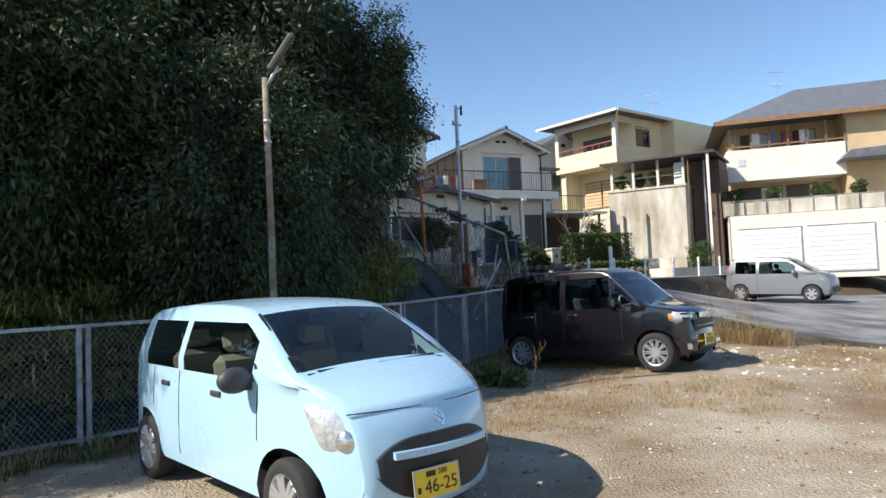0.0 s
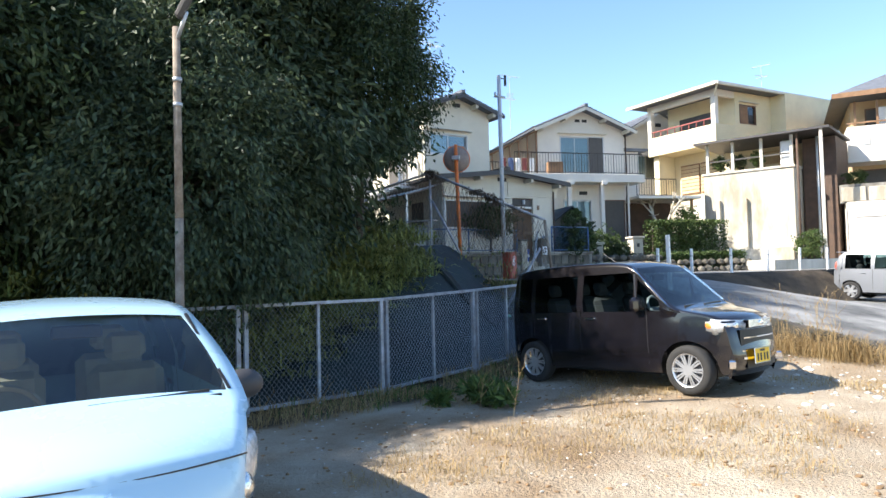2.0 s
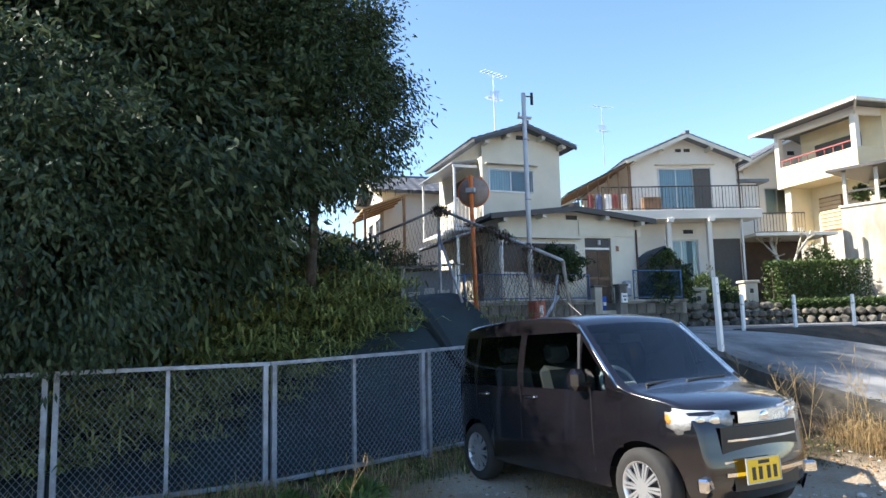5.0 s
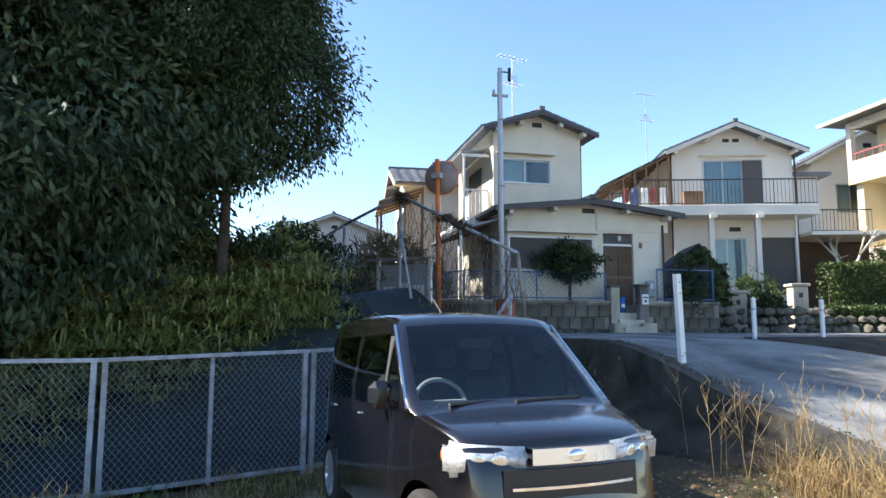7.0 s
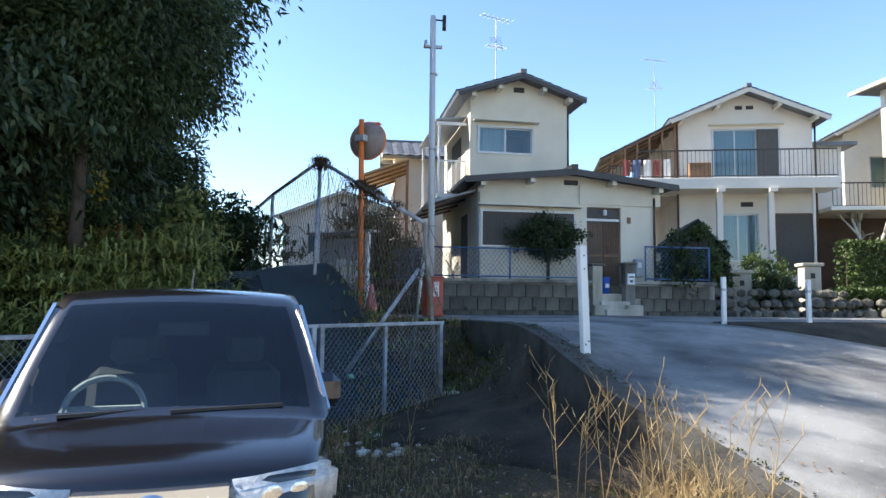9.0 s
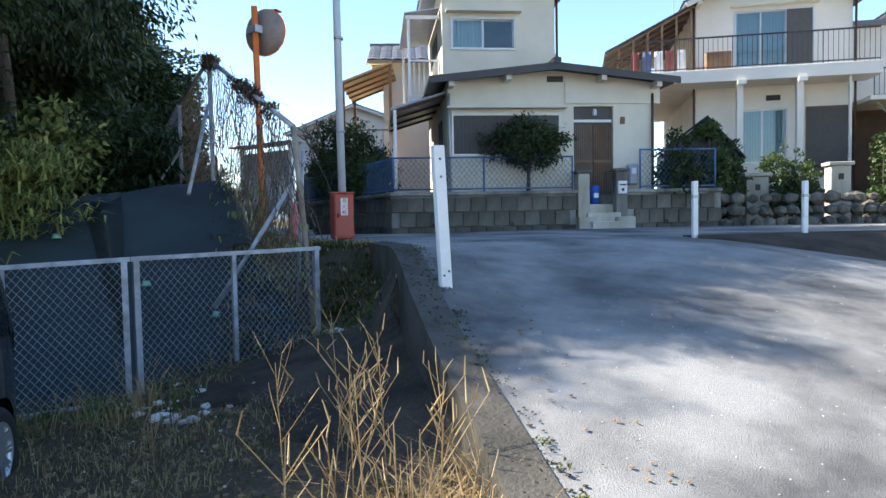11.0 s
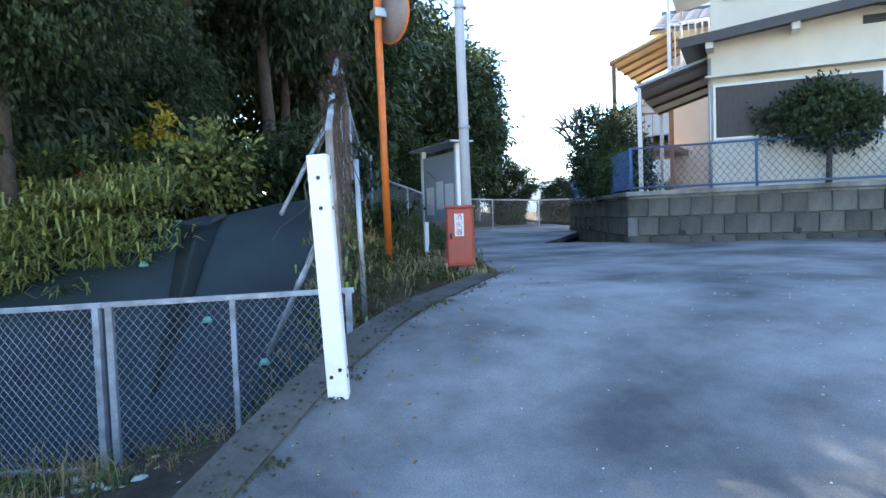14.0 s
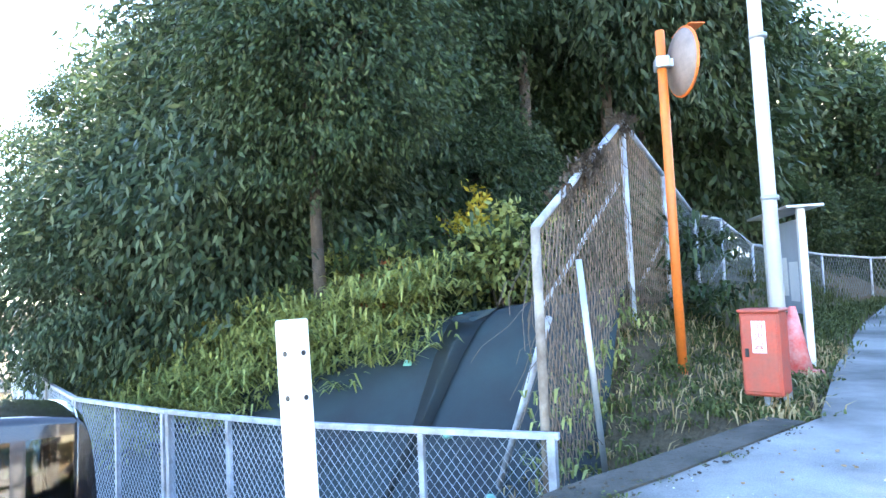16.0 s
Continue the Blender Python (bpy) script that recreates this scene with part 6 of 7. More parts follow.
garages()
tagged(part("yard", box(bmesh.new(), 0, 9, 0, 5.5, 0.9, 1.75), CONCRETE_PALE, m=pose(10.2, 29.5, 0, 0, 0, 24)), "sunlit pale concrete forecourt", "forecourt", kind="structure")

def far_hills():
    """A low wooded ridge far beyond the street, distance haze painted into its colour."""
    verts, faces = [], []
    n = 60
    for k in range(n + 1):
        a = radians(35 + 75 * k / n)
        for rad, z in ((330, -2.0), (380, 17 + 7 * noise.noise((k * 0.11, 2.0, 0)) + 2 * noise.noise((k * 0.7, 5.0, 0))), (460, -2.0)):
            verts.append((-math.sin(a) * rad, math.cos(a) * rad, z))
    for k in range(n):
        for j in range(2):
            faces.append((3 * k + j, 3 * k + 3 + j, 3 * k + 4 + j, 3 * k + 1 + j))
    tagged(raw("backdrop", verts, faces, HILL, smooth=True), "low wooded hills far off, blue-grey with painted haze", "hills", kind="structure")


# blue-grey instead of leaf green: the haze is in the base colour
HILL = mat("hazed_woods", (0.16, 0.21, 0.25), 0.95, vary=0.3, scale=0.05, fine=0.3, bump=0, spec=0.1)
far_hills()

# -- houses farther off --
def far_house(m, w, d, h, rise, wall, label):
    root = thing("house", m, label, "house", "houses farther off")
    gable_wall(root, w, 0, h, rise, wall, ((w * 0.2, w * 0.45, h * 0.6, h * 0.82), (w * 0.6, w * 0.85, h * 0.6, h * 0.82)), vents=((w / 2 - 0.2, w / 2 + 0.2, h + rise * 0.4, h + rise * 0.55),))
    shell(root, w, d, 0, h, wall)
    gable_roof(root, w, d, h, rise, 0.5, 0.5, ROOF_TILE, 0.4, 0.1)
    for a, b in ((0.2, 0.45), (0.6, 0.85)):
        sash_window(root, w * a, w * b, h * 0.6, h * 0.82, back=("curtain", "dark"), hood=False)
    return root


far_house(pose(-25.5, 40.0, 1.2, 0, 0, 28), 8.0, 7, 6.0, 1.5, WHITE_WALL, "distant white house with a grey tiled roof")
far_house(pose(-10.66, 31.45, 1.2, 0, 0, -52), 4.0, 5.5, 5.85, 0.85, WHITE_WALL, "white house with blue-grey roof tiles behind the cream house")
far_house(pose(6.0, 44.0, 3.0, 0, 0, 24), 5.5, 7, 6.8, 1.5, WHITE_WALL, "distant white house between its neighbours")
far_house(pose(9.5, 52.0, 4.5, 0, 0, 24), 6, 7, 7.0, 1.5, CREAM, "distant cream house up the hill")


def carport():
    root = thing("carport", pose(-7.75, 25.7, -0.5, 0, 0, 36), "raised balcony roof of amber plastic sheeting on brown posts", "carport")
    bm = bmesh.new()
    prism(bm, [(0.0, 6.3), (1.6, 6.9), (1.6, 6.95), (0.0, 6.35)], 0, 3.2)
    part("roof_sheet", bm, AMBER_SHEET, root)
    for x, y in ((0.05, 0.05), (1.5, 0.05), (0.05, 3.1), (1.5, 3.1)):
        part("post", box(bmesh.new(), x, x + 0.09, y, y + 0.09, 1.2, 6.33 + 0.36 * x), WOOD_BROWN, root)
    for k in range(5):
        part("rafter", bar(bmesh.new(), (0, 0.1 + 0.75 * k, 6.27), (1.6, 0.1 + 0.75 * k, 6.87), 0.05, 0.06), WOOD_BROWN, root)
    part("deck", box(bmesh.new(), 0, 1.6, 0, 3.2, 3.9, 4.05), WOOD_BROWN, root)
    railing(root, 0.05, 1.5, 0.02, 4.05, 4.9, 0.2, WOOD_BROWN)


carport()
bare_tree(pose(-7.2, 24.6, 1.4), 3.6, "small bare pruned garden tree by the street", 9)

# ---- parked cars: x forward, y to the car's left, z up ----
PALE_BLUE = mat("pale_blue_car_paint", (0.40, 0.60, 0.74), 0.28, vary=0.02, scale=2, bump=0, coat=0.7)
BLACK_PAINT = mat("black_purple_car_paint", (0.007, 0.006, 0.008), 0.2, vary=0.05, scale=2, bump=0, coat=0.9)
SILVER_PAINT = mat("silver_car_paint", (0.27, 0.285, 0.31), 0.36, metal=0.5, vary=0.03, scale=2, bump=0, coat=0.6)
TYRE = mat("tyre_rubber", (0.028, 0.027, 0.026), 0.85, vary=0.3, scale=12, bump=0.15)
RIM_SILVER = mat("silver_alloy", (0.62, 0.63, 0.65), 0.32, metal=0.75, vary=0.06, scale=8, bump=0)
SATIN_CHROME = mat("satin_chrome", (0.80, 0.82, 0.85), 0.26, metal=1.0, vary=0.05, bump=0)
LENS = mat("headlight_lens", (0.64, 0.66, 0.67), 0.22, metal=0.25, vary=0.35, scale=26, fine=40, bump=0.3, coat=1.0)
REFLECTOR = mat("headlight_reflector", (0.80, 0.80, 0.78), 0.12, metal=0.9, vary=0.15, scale=20, bump=0.2)
AMBER = mat("amber_lens", (0.70, 0.24, 0.05), 0.2, vary=0.1, scale=20, bump=0, coat=1.0)
PLATE_YELLOW = mat("yellow_plate", (0.80, 0.52, 0.02), 0.4, vary=0.06, scale=10, bump=0)
TRIM_GREY = mat("dark_grey_trim", (0.045, 0.045, 0.05), 0.55, vary=0.15, scale=10, bump=0.04)
SEAT_BEIGE = mat("beige_seat_cloth", (0.42, 0.36, 0.27), 0.95, vary=0.15, scale=10, fine=120, bump=0.15)
SEAT_DARK = mat("dark_seat_cloth", (0.06, 0.06, 0.065), 0.95, vary=0.2, scale=10, fine=120, bump=0.15)
GREEN_GLOW = glass_mat("glass_edge", (0.45, 0.8, 0.65))


def profile_at(points, x):
    for (x0, z0), (x1, z1) in zip(points, points[1:]):
        if x0 <= x <= x1:
            return z0 + (z1 - z0) * (x - x0) / max(x1 - x0, 1e-6)
    return points[-1][1]


def smooth_profile(points, rounds=2):
    """Rounds the corners of a side view."""
    for _ in range(rounds):
        out = [points[0]]
        for a, b in zip(points, points[1:]):
            out += [(a[0] * 0.75 + b[0] * 0.25, a[1] * 0.75 + b[1] * 0.25), (a[0] * 0.25 + b[0] * 0.75, a[1] * 0.25 + b[1] * 0.75)]
        points = out + [points[-1]]
    return points


def car_shell(c, root):
    """Lofts body and glass from a side view, a plan and window bounds."""
    half, roof, belt = c["width"] / 2, c["roof"], c["belt"]
    rear, top, nose = c["rear"], smooth_profile(c["top"]), smooth_profile(c["nose"], 1)
    x0, x1 = top[0][0], top[-1][0]
    sill = c["sill"]

    def plan(x):
        f = max((x - c["nose_from"]) / (1.7 - c["nose_from"]), 0)
        r = max((-x - 1.1) / 0.6, 0)
        return 1 - c["nose_taper"] * f ** 2.3 - 0.13 * r ** 2.2

    def half_width(x, z):
        w = half * plan(x)
        if z > belt:
            w *= 1 - c["tumble"] * ((z - belt) / (roof - belt)) ** 1.25
        elif z < 0.42:
            w *= 1 - 0.05 * ((0.42 - z) / 0.2) ** 2
        else:
            w *= 1 - 0.018 * ((z - 0.62) / 0.3) ** 2
        return w

    def foot(x):
        z = sill
        for cx in c["wheels"]:
            d = abs(x - cx)
            if d < c["arch"]:
                z = max(z, c["hub"] + math.sqrt(c["arch"] ** 2 - d * d))
        return z

    stations = [((x, z), (x0 + 0.02, sill + 0.02), "rear") for x, z in smooth_profile(rear, 1)]
    xs = sorted({round(x0 + (x1 - x0) * k / 84, 4) for k in range(85)} | {round(cx + s * c["arch"], 4) for cx in c["wheels"] for s in (-1, 1)} | {v for w in c["windows"] for v in w})
    stations += [((x, profile_at(top, x)), (x, foot(x)), "top") for x in xs]
    stations += [((x, z), (x1 + 0.03 + 0.5 * (x - x1), sill + 0.01 * k), "nose") for k, (x, z) in enumerate(nose)]
    across, side = 16, 12
    verts, rows = [], []
    for (px, pz), (qx, qz), kind in stations:
        qz = min(qz, pz - 0.03)
        b, t = min(belt, pz - 0.03), min(c["window_top"], pz - 0.055)
        b = max(b, qz + 0.005)
        t = max(t, b + 0.004)
        zs = [qz + (b - qz) * k / 5 for k in range(6)] + [b + (t - b) * k / 4 for k in range(1, 5)] + [t + (pz - t) * k / 3 for k in range(1, 4)]
        right = []
        for z in zs:
            k = min(max((z - qz) / (pz - qz), 0), 1)
            x = qx + (px - qx) * k
            right.append((x, -half_width(x, z), z))
        wt = -right[-1][1]
        bow = c["bow"] if kind == "nose" else c["bow"] * ease((px - 1.1) / 0.5)
        crown = c["crown"] if kind != "nose" else 0.0
        mid = []
        for j in range(1, across):
            y = -wt + 2 * wt * j / across
            f = 1 - (y / wt) ** 2
            dx = bow * f - (0.05 * f if kind == "rear" else 0)
            mid.append((px + dx, y, pz + crown * f))
        ring = right + mid + [(x, -y, z) for x, y, z in reversed(right)]
        rows.append(range(len(verts), len(verts) + len(ring)))
        verts.extend(ring)
    faces = {}
    n = len(rows[0])
    for i, (r, s) in enumerate(zip(rows, rows[1:])):
        (ax, az), _, ka = stations[i]
        (bx, bz), _, kb = stations[i + 1]
        mx = (ax + bx) / 2
        for j in range(n - 1):
            key = "body"
            if ka == kb == "top":
                if (5 <= j <= 8 or n - 10 <= j <= n - 7):
                    for w, (wa, wb) in enumerate(c["windows"]):
                        if wa <= mx <= wb:
                            key = ("side_window", w, j > n / 2)
                if c["screen"][0] <= mx <= c["screen"][1] and side + 1 <= j <= n - side - 3:
                    key = ("windscreen",)
            if ka == kb == "rear" and side + 2 <= j <= n - side - 4 and c["belt"] + 0.04 < (az + bz) / 2 < c["window_top"]:
                key = ("rear_window",)
            faces.setdefault(key, []).append((r[j], s[j], s[j + 1], r[j + 1]))
    for key, fs in faces.items():
        used = sorted({v for f in fs for v in f})
        index = {v: k for k, v in enumerate(used)}
        name = "body" if key == "body" else key[0]
        ob = raw(name, [verts[v] for v in used], [tuple(index[v] for v in f) for f in fs], c["paint"] if key == "body" else CAR_GLASS, root, smooth=True)
        if key != "body":
            ob.visible_shadow = False
        else:
            body = ob
    return body, half_width


def lathe(bm, outline, n=28):
    """(radius, y) outline turned about the y axis."""
    rings = [[bm.verts.new((r * math.cos(2 * math.pi * k / n), y, r * math.sin(2 * math.pi * k / n))) for k in range(n)] for r, y in outline]
    for a, b in zip(rings, rings[1:]):
        for k in range(n):
            bm.faces.new((a[k], a[(k + 1) % n], b[(k + 1) % n], b[k])).smooth = True
    return bm


def wheel(root, x, y, hub, r, spokes, cover=False):
    out = -1 if y < 0 else 1
    m = pose(x, y, hub, 0, 0, 0 if out < 0 else 180)
    t = part("tyre", lathe(bmesh.new(), [(r * 0.66, -0.075), (r * 0.78, -0.085), (r * 0.93, -0.08), (r, -0.055), (r, 0.06), (r * 0.93, 0.085), (r * 0.66, 0.08)]), TYRE, root, m=m)
    bm = lathe(bmesh.new(), [(r * 0.68, -0.078), (r * 0.64, -0.074), (r * 0.61, -0.05), (r * 0.60, 0.0)])
    for k in range(spokes):
        a = 2 * math.pi * k / spokes
        for off in (-0.09, 0.09) if not cover else (-0.14, 0.14):
            bar(bm, (0.045 * math.cos(a + off * 2), -0.062, 0.045 * math.sin(a + off * 2)), (r * 0.63 * math.cos(a + off), -0.066, r * 0.63 * math.sin(a + off)), 0.018 if not cover else 0.035, 0.018 if not cover else 0.035)
    rod(bm, (0, -0.072, 0), (0, -0.04, 0), 0.055, n=16)
    part("rim", bm, RIM_SILVER, t)
    bm = bmesh.new()
    rod(bm, (0, -0.03, 0), (0, 0.0, 0), r * 0.62, n=24)
    part("brake_disc", bm, TRIM_GREY, t)


def blob(bm, centre, size, m=None, seg=16):
    made = bmesh.ops.create_uvsphere(bm, u_segments=seg, v_segments=max(seg * 2 // 3, 6), radius=1.0)["verts"]
    bmesh.ops.scale(bm, vec=size, verts=made)
    if m is not None:
        bmesh.ops.transform(bm, matrix=m, verts=made)
    bmesh.ops.translate(bm, vec=centre, verts=made)
    for f in bm.faces:
        f.smooth = True
    return bm


def teardrop(centre, size, m):
    """A lamp glass, round in front and drawn to a point behind."""
    bm = bmesh.new()
    bmesh.ops.create_uvsphere(bm, u_segments=24, v_segments=16, radius=1.0)
    for v in bm.verts:
        if v.co.x < 0:
            v.co.z *= 1 + 0.8 * v.co.x * abs(v.co.x) ** 0.3
    bmesh.ops.scale(bm, vec=size, verts=bm.verts)
    bmesh.ops.transform(bm, matrix=Matrix.Translation(centre) @ m, verts=bm.verts)
    for f in bm.faces:
        f.smooth = True
    return bm


def lettered(text, size, m, parent, material, name="lettering"):
    cu = bpy.data.curves.new(name, "FONT")
    cu.body, cu.size, cu.align_x, cu.align_y, cu.extrude = text, size, "CENTER", "CENTER", 0.0012
    ob = new(name, cu)
    ob.data.materials.append(material)
    ob.parent, ob.matrix_basis = parent, m
    return ob


def plate(root, m, number=None):
    p = part("number_plate", box(bmesh.new(), -0.165, 0.165, -0.008, 0.0, -0.0825, 0.0825, 0.004), PLATE_YELLOW, root, "yellow number plate with black figures", m)
    rim = bmesh.new()
    for x0, x1, z0, z1 in ((-0.168, 0.168, 0.078, 0.086), (-0.168, 0.168, -0.086, -0.078), (-0.168, -0.160, -0.078, 0.078), (0.160, 0.168, -0.078, 0.078)):
        box(rim, x0, x1, -0.012, -0.002, z0, z1)
    part("plate_frame", rim, GALV, p)
    if number:
        lettered(number, 0.105, pose(0.03, -0.0095, -0.022, 90, 0, 0), p, BLACK)
        lettered("580", 0.045, pose(0.045, -0.0095, 0.052, 90, 0, 0), p, BLACK)
        part("place_mark", box(bmesh.new(), -0.075, -0.005, -0.0095, -0.008, 0.036, 0.068), BLACK, p)
        part("place_mark", box(bmesh.new(), -0.145, -0.12, -0.0095, -0.008, -0.045, -0.01), BLACK, p)
    else:
        for x in (-0.1, -0.035, 0.045, 0.11):
            part("figure_mark", box(bmesh.new(), x - 0.018, x + 0.018, -0.0095, -0.008, -0.06, 0.025), BLACK, p)
        part("place_mark", box(bmesh.new(), -0.05, 0.06, -0.0095, -0.008, 0.042, 0.066), BLACK, p)


def seats(root, cloth, xs=((-0.05, 0.33), (-0.05, -0.33), (-0.85, 0.33), (-0.85, -0.33)), lift=0.0, cabin=0.50):
    for x, y in xs:
        bm = box(bmesh.new(), x - 0.05, x + 0.42, y - 0.23, y + 0.23, 0.38 + lift, 0.56 + lift, 0.06)
        s = part("seat", bm, cloth, root)
        part("seat_back", box(bmesh.new(), -0.07, 0.07, y - 0.22, y + 0.22, 0.0, 0.60, 0.06), cloth, s, m=pose(x, 0, 0.5 + lift, 0, -16, 0))
        part("headrest", box(bmesh.new(), -0.05, 0.05, y - 0.12, y + 0.12, 0.62, 0.80, 0.04), cloth, s, m=pose(x, 0, 0.5 + lift, 0, -16, 0))


def steering_wheel(root, x, y, z, material=None):
    bm = bmesh.new()
    for k in range(24):
        a, b = 2 * math.pi * k / 24, 2 * math.pi * (k + 1) / 24
        rod(bm, (0, 0.18 * math.cos(a), 0.18 * math.sin(a)), (0, 0.18 * math.cos(b), 0.18 * math.sin(b)), 0.016, n=6)
    box(bm, -0.02, 0.02, -0.17, 0.17, -0.03, 0.03, 0.01)
    part("steering_wheel", bm, material or SEAT_BEIGE, root, m=pose(x, y, z, 0, -28, 0))


def mirrors(root, x, z, half, material, size=(0.07, 0.11, 0.085)):
    for s in (-1, 1):
        bm = blob(bmesh.new(), (x, s * (half + 0.10), z), size)
        bar(bm, (x, s * (half - 0.06), z - 0.06), (x, s * (half + 0.06), z - 0.05), 0.05, 0.035)
        part("door_mirror", bm, material, root)


def wipers(root, pts, material):
    for a, b in pts:
        bm = bmesh.new()
        bar(bm, a, b, 0.022, 0.014)
        part("wiper", bm, material, root)


def seam(root, half_width, x, z0, z1, s, material=None):
    """A door gap as a thin dark line on the skin."""
    bm = bmesh.new()
    prev = None
    for k in range(9):
        z = z0 + (z1 - z0) * k / 8
        p = Vector((x, s * (half_width(x, z) + 0.0005), z))
        if prev is not None:
            bar(bm, prev, p, 0.007, 0.004)
        prev = p
    part("door_gap", bm, material or BLACK, root)


def underbody(root, c):
    bm = box(bmesh.new(), -1.55, 1.45, -c["width"] / 2 + 0.16, c["width"] / 2 - 0.16, 0.2, 0.36)
    for cx in c["wheels"]:
        box(bm, cx - 0.36, cx + 0.36, -c["width"] / 2 + 0.2, c["width"] / 2 - 0.2, 0.3, 0.66)
    part("underbody", bm, BLACK, root)
    part("dashboard", box(bmesh.new(), c["dash"] - 0.34, c["dash"] + 0.02, -c["width"] / 2 + 0.12, c["width"] / 2 - 0.12, 0.62, c["belt"] + 0.0, 0.05), c["dash_mat"], root)


def hatchback():
    root = thing("car", pose(-1.24, 5.3, 0.02, 0, 0, -47), "pale blue small hatchback car with a yellow number plate", "car", "parked cars")
    c = dict(width=1.42, roof=1.48, belt=0.98, window_top=1.345, sill=0.25, hub=0.275, arch=0.335, wheels=(-1.22, 1.08), tumble=0.235, nose_from=0.75, nose_taper=0.34, bow=0.13, crown=0.035,
             rear=[(-1.53, 0.30), (-1.58, 0.5), (-1.58, 0.8), (-1.53, 1.02), (-1.42, 1.27), (-1.34, 1.38)], top=[(-1.34, 1.38), (-1.17, 1.43), (-0.7, 1.46), (-0.1, 1.465), (0.3, 1.445), (0.5, 1.40), (0.85, 1.22), (1.15, 1.025), (1.32, 0.965), (1.46, 0.90), (1.54, 0.84)],
             nose=[(1.54, 0.84), (1.59, 0.76), (1.62, 0.62), (1.64, 0.46), (1.62, 0.34), (1.55, 0.24)], windows=((-1.2, -0.52), (-0.42, 0.72)), screen=(0.52, 1.13), paint=PALE_BLUE, dash=1.05, dash_mat=SEAT_BEIGE)
    body, hw = car_shell(c, root)
    underbody(root, c)
    for x in c["wheels"]:
        for y in (-0.62, 0.62):
            wheel(root, x, y, 0.275, 0.272, 7, True)
    seats(root, SEAT_BEIGE)
    steering_wheel(root, 0.62, -0.33, 0.93)
    mirrors(root, 0.68, 1.0, 0.70, TRIM_GREY, (0.07, 0.12, 0.085))
    wipers(root, (((1.13, 0.5, 1.06), (1.16, -0.02, 1.055)), ((1.12, 0.02, 1.06), (1.15, -0.48, 1.05))), BLACK)
    part("cowl", box(bmesh.new(), 1.09, 1.17, -0.56, 0.56, 1.0, 1.045, 0.01), BLACK, root)
    for s in (-1, 1):
        lamp = part("headlight", teardrop((1.43, s * 0.53, 0.745), (0.25, 0.088, 0.155), pose(0, 0, 0, 0, 34, s * -36)), LENS, root, "large clear teardrop headlight")
        part("reflector", blob(bmesh.new(), (1.508, s * 0.515, 0.69), (0.082, 0.078, 0.082), None, 16), REFLECTOR, lamp)
        for hx in (-0.75, 0.18):
            part("door_handle", box(bmesh.new(), hx - 0.075, hx + 0.075, s * 0.708 - 0.012, s * 0.708 + 0.012, 0.835, 0.875, 0.008), TRIM_GREY, root)
        seam(root, hw, -0.49, 0.34, 0.97, s)
        seam(root, hw, 0.78, 0.62, 0.97, s)
        seam(root, hw, -1.02, 0.66, 0.97, s)
        bm = bmesh.new()
        prism(bm, [(0.74, 0.985), (0.90, 0.985), (0.74, 1.10)], -0.004, 0.004)
        part("corner_trim", bm, BLACK, root, m=pose(0, s * 0.728, 0, 0, 0, s * -3))
        part("gutter", bar(bmesh.new(), (0.52, s * (hw(0.52, 1.37) - 0.055), 1.402), (1.12, s * (hw(1.12, 1.02) - 0.075), 1.055), 0.016, 0.012), BLACK, root)
    # grille mouth, painted bar and plate follow the bowed nose
    def front(y):
        return 1.645 + 0.13 * (1 - (y / 0.56) ** 2) - 0.115
    mouth = bmesh.new()
    ys = [-0.44 + 0.88 * k / 20 for k in range(21)]
    lo = [(front(y) + 0.125, y, 0.335 + 0.15 * abs(y / 0.44) ** 4) for y in ys]
    hi = [(front(y) + 0.10, y, 0.69 - 0.11 * abs(y / 0.44) ** 4) for y in ys]
    vl, vh = [mouth.verts.new(p) for p in lo], [mouth.verts.new(p) for p in hi]
    back_l, back_h = [mouth.verts.new((x - 0.12, y, z)) for x, y, z in lo], [mouth.verts.new((x - 0.12, y, z)) for x, y, z in hi]
    for k in range(20):
        mouth.faces.new((vl[k], vl[k + 1], vh[k + 1], vh[k]))
        mouth.faces.new((vh[k], vh[k + 1], back_h[k + 1], back_h[k]))
        mouth.faces.new((vl[k + 1], vl[k], back_l[k], back_l[k + 1]))
    part("grille", mouth, BLACK, root, "black grille mouth")
    bm = bmesh.new()
    for y0, y1 in zip(ys, ys[1:]):
        if abs(y0) < 0.37 and abs(y1) < 0.37:
            bar(bm, (front(y0) + 0.105, y0, 0.60), (front(y1) + 0.105, y1, 0.60), 0.075, 0.04)
    part("grille_bar", bm, PALE_BLUE, root)
    plate(root, pose(front(0) + 0.15, -0.12, 0.425, 0, 0, 87) @ pose(0, 0, 0, -6, 0, 0), "46-25")
    bm = bmesh.new()
    for a, b in (((-0.05, 0.045), (0.0, 0.075)), ((-0.05, 0.045), (0.05, -0.02)), ((0.05, -0.02), (0.0, -0.075)), ((-0.05, 0.0), (0.0, -0.04)), ((0.0, 0.04), (0.05, 0.0))):
        bar(bm, (0, a[0], a[1]), (0, b[0], b[1]), 0.024, 0.012)
    part("badge", bm, CHROME, root, m=pose(1.722, 0, 0.765, 0, -18, 0) @ Matrix.Scale(0.72, 4))
    bm = bmesh.new()
    for k in range(20):
        y0, y1 = -0.55 + 1.1 * k / 20, -0.55 + 1.1 * (k + 1) / 20
        bar(bm, (1.53 + 0.135 * (1 - (y0 / 0.6) ** 2), y0, 0.842 - 0.0), (1.53 + 0.135 * (1 - (y1 / 0.6) ** 2), y1, 0.842), 0.008, 0.006)
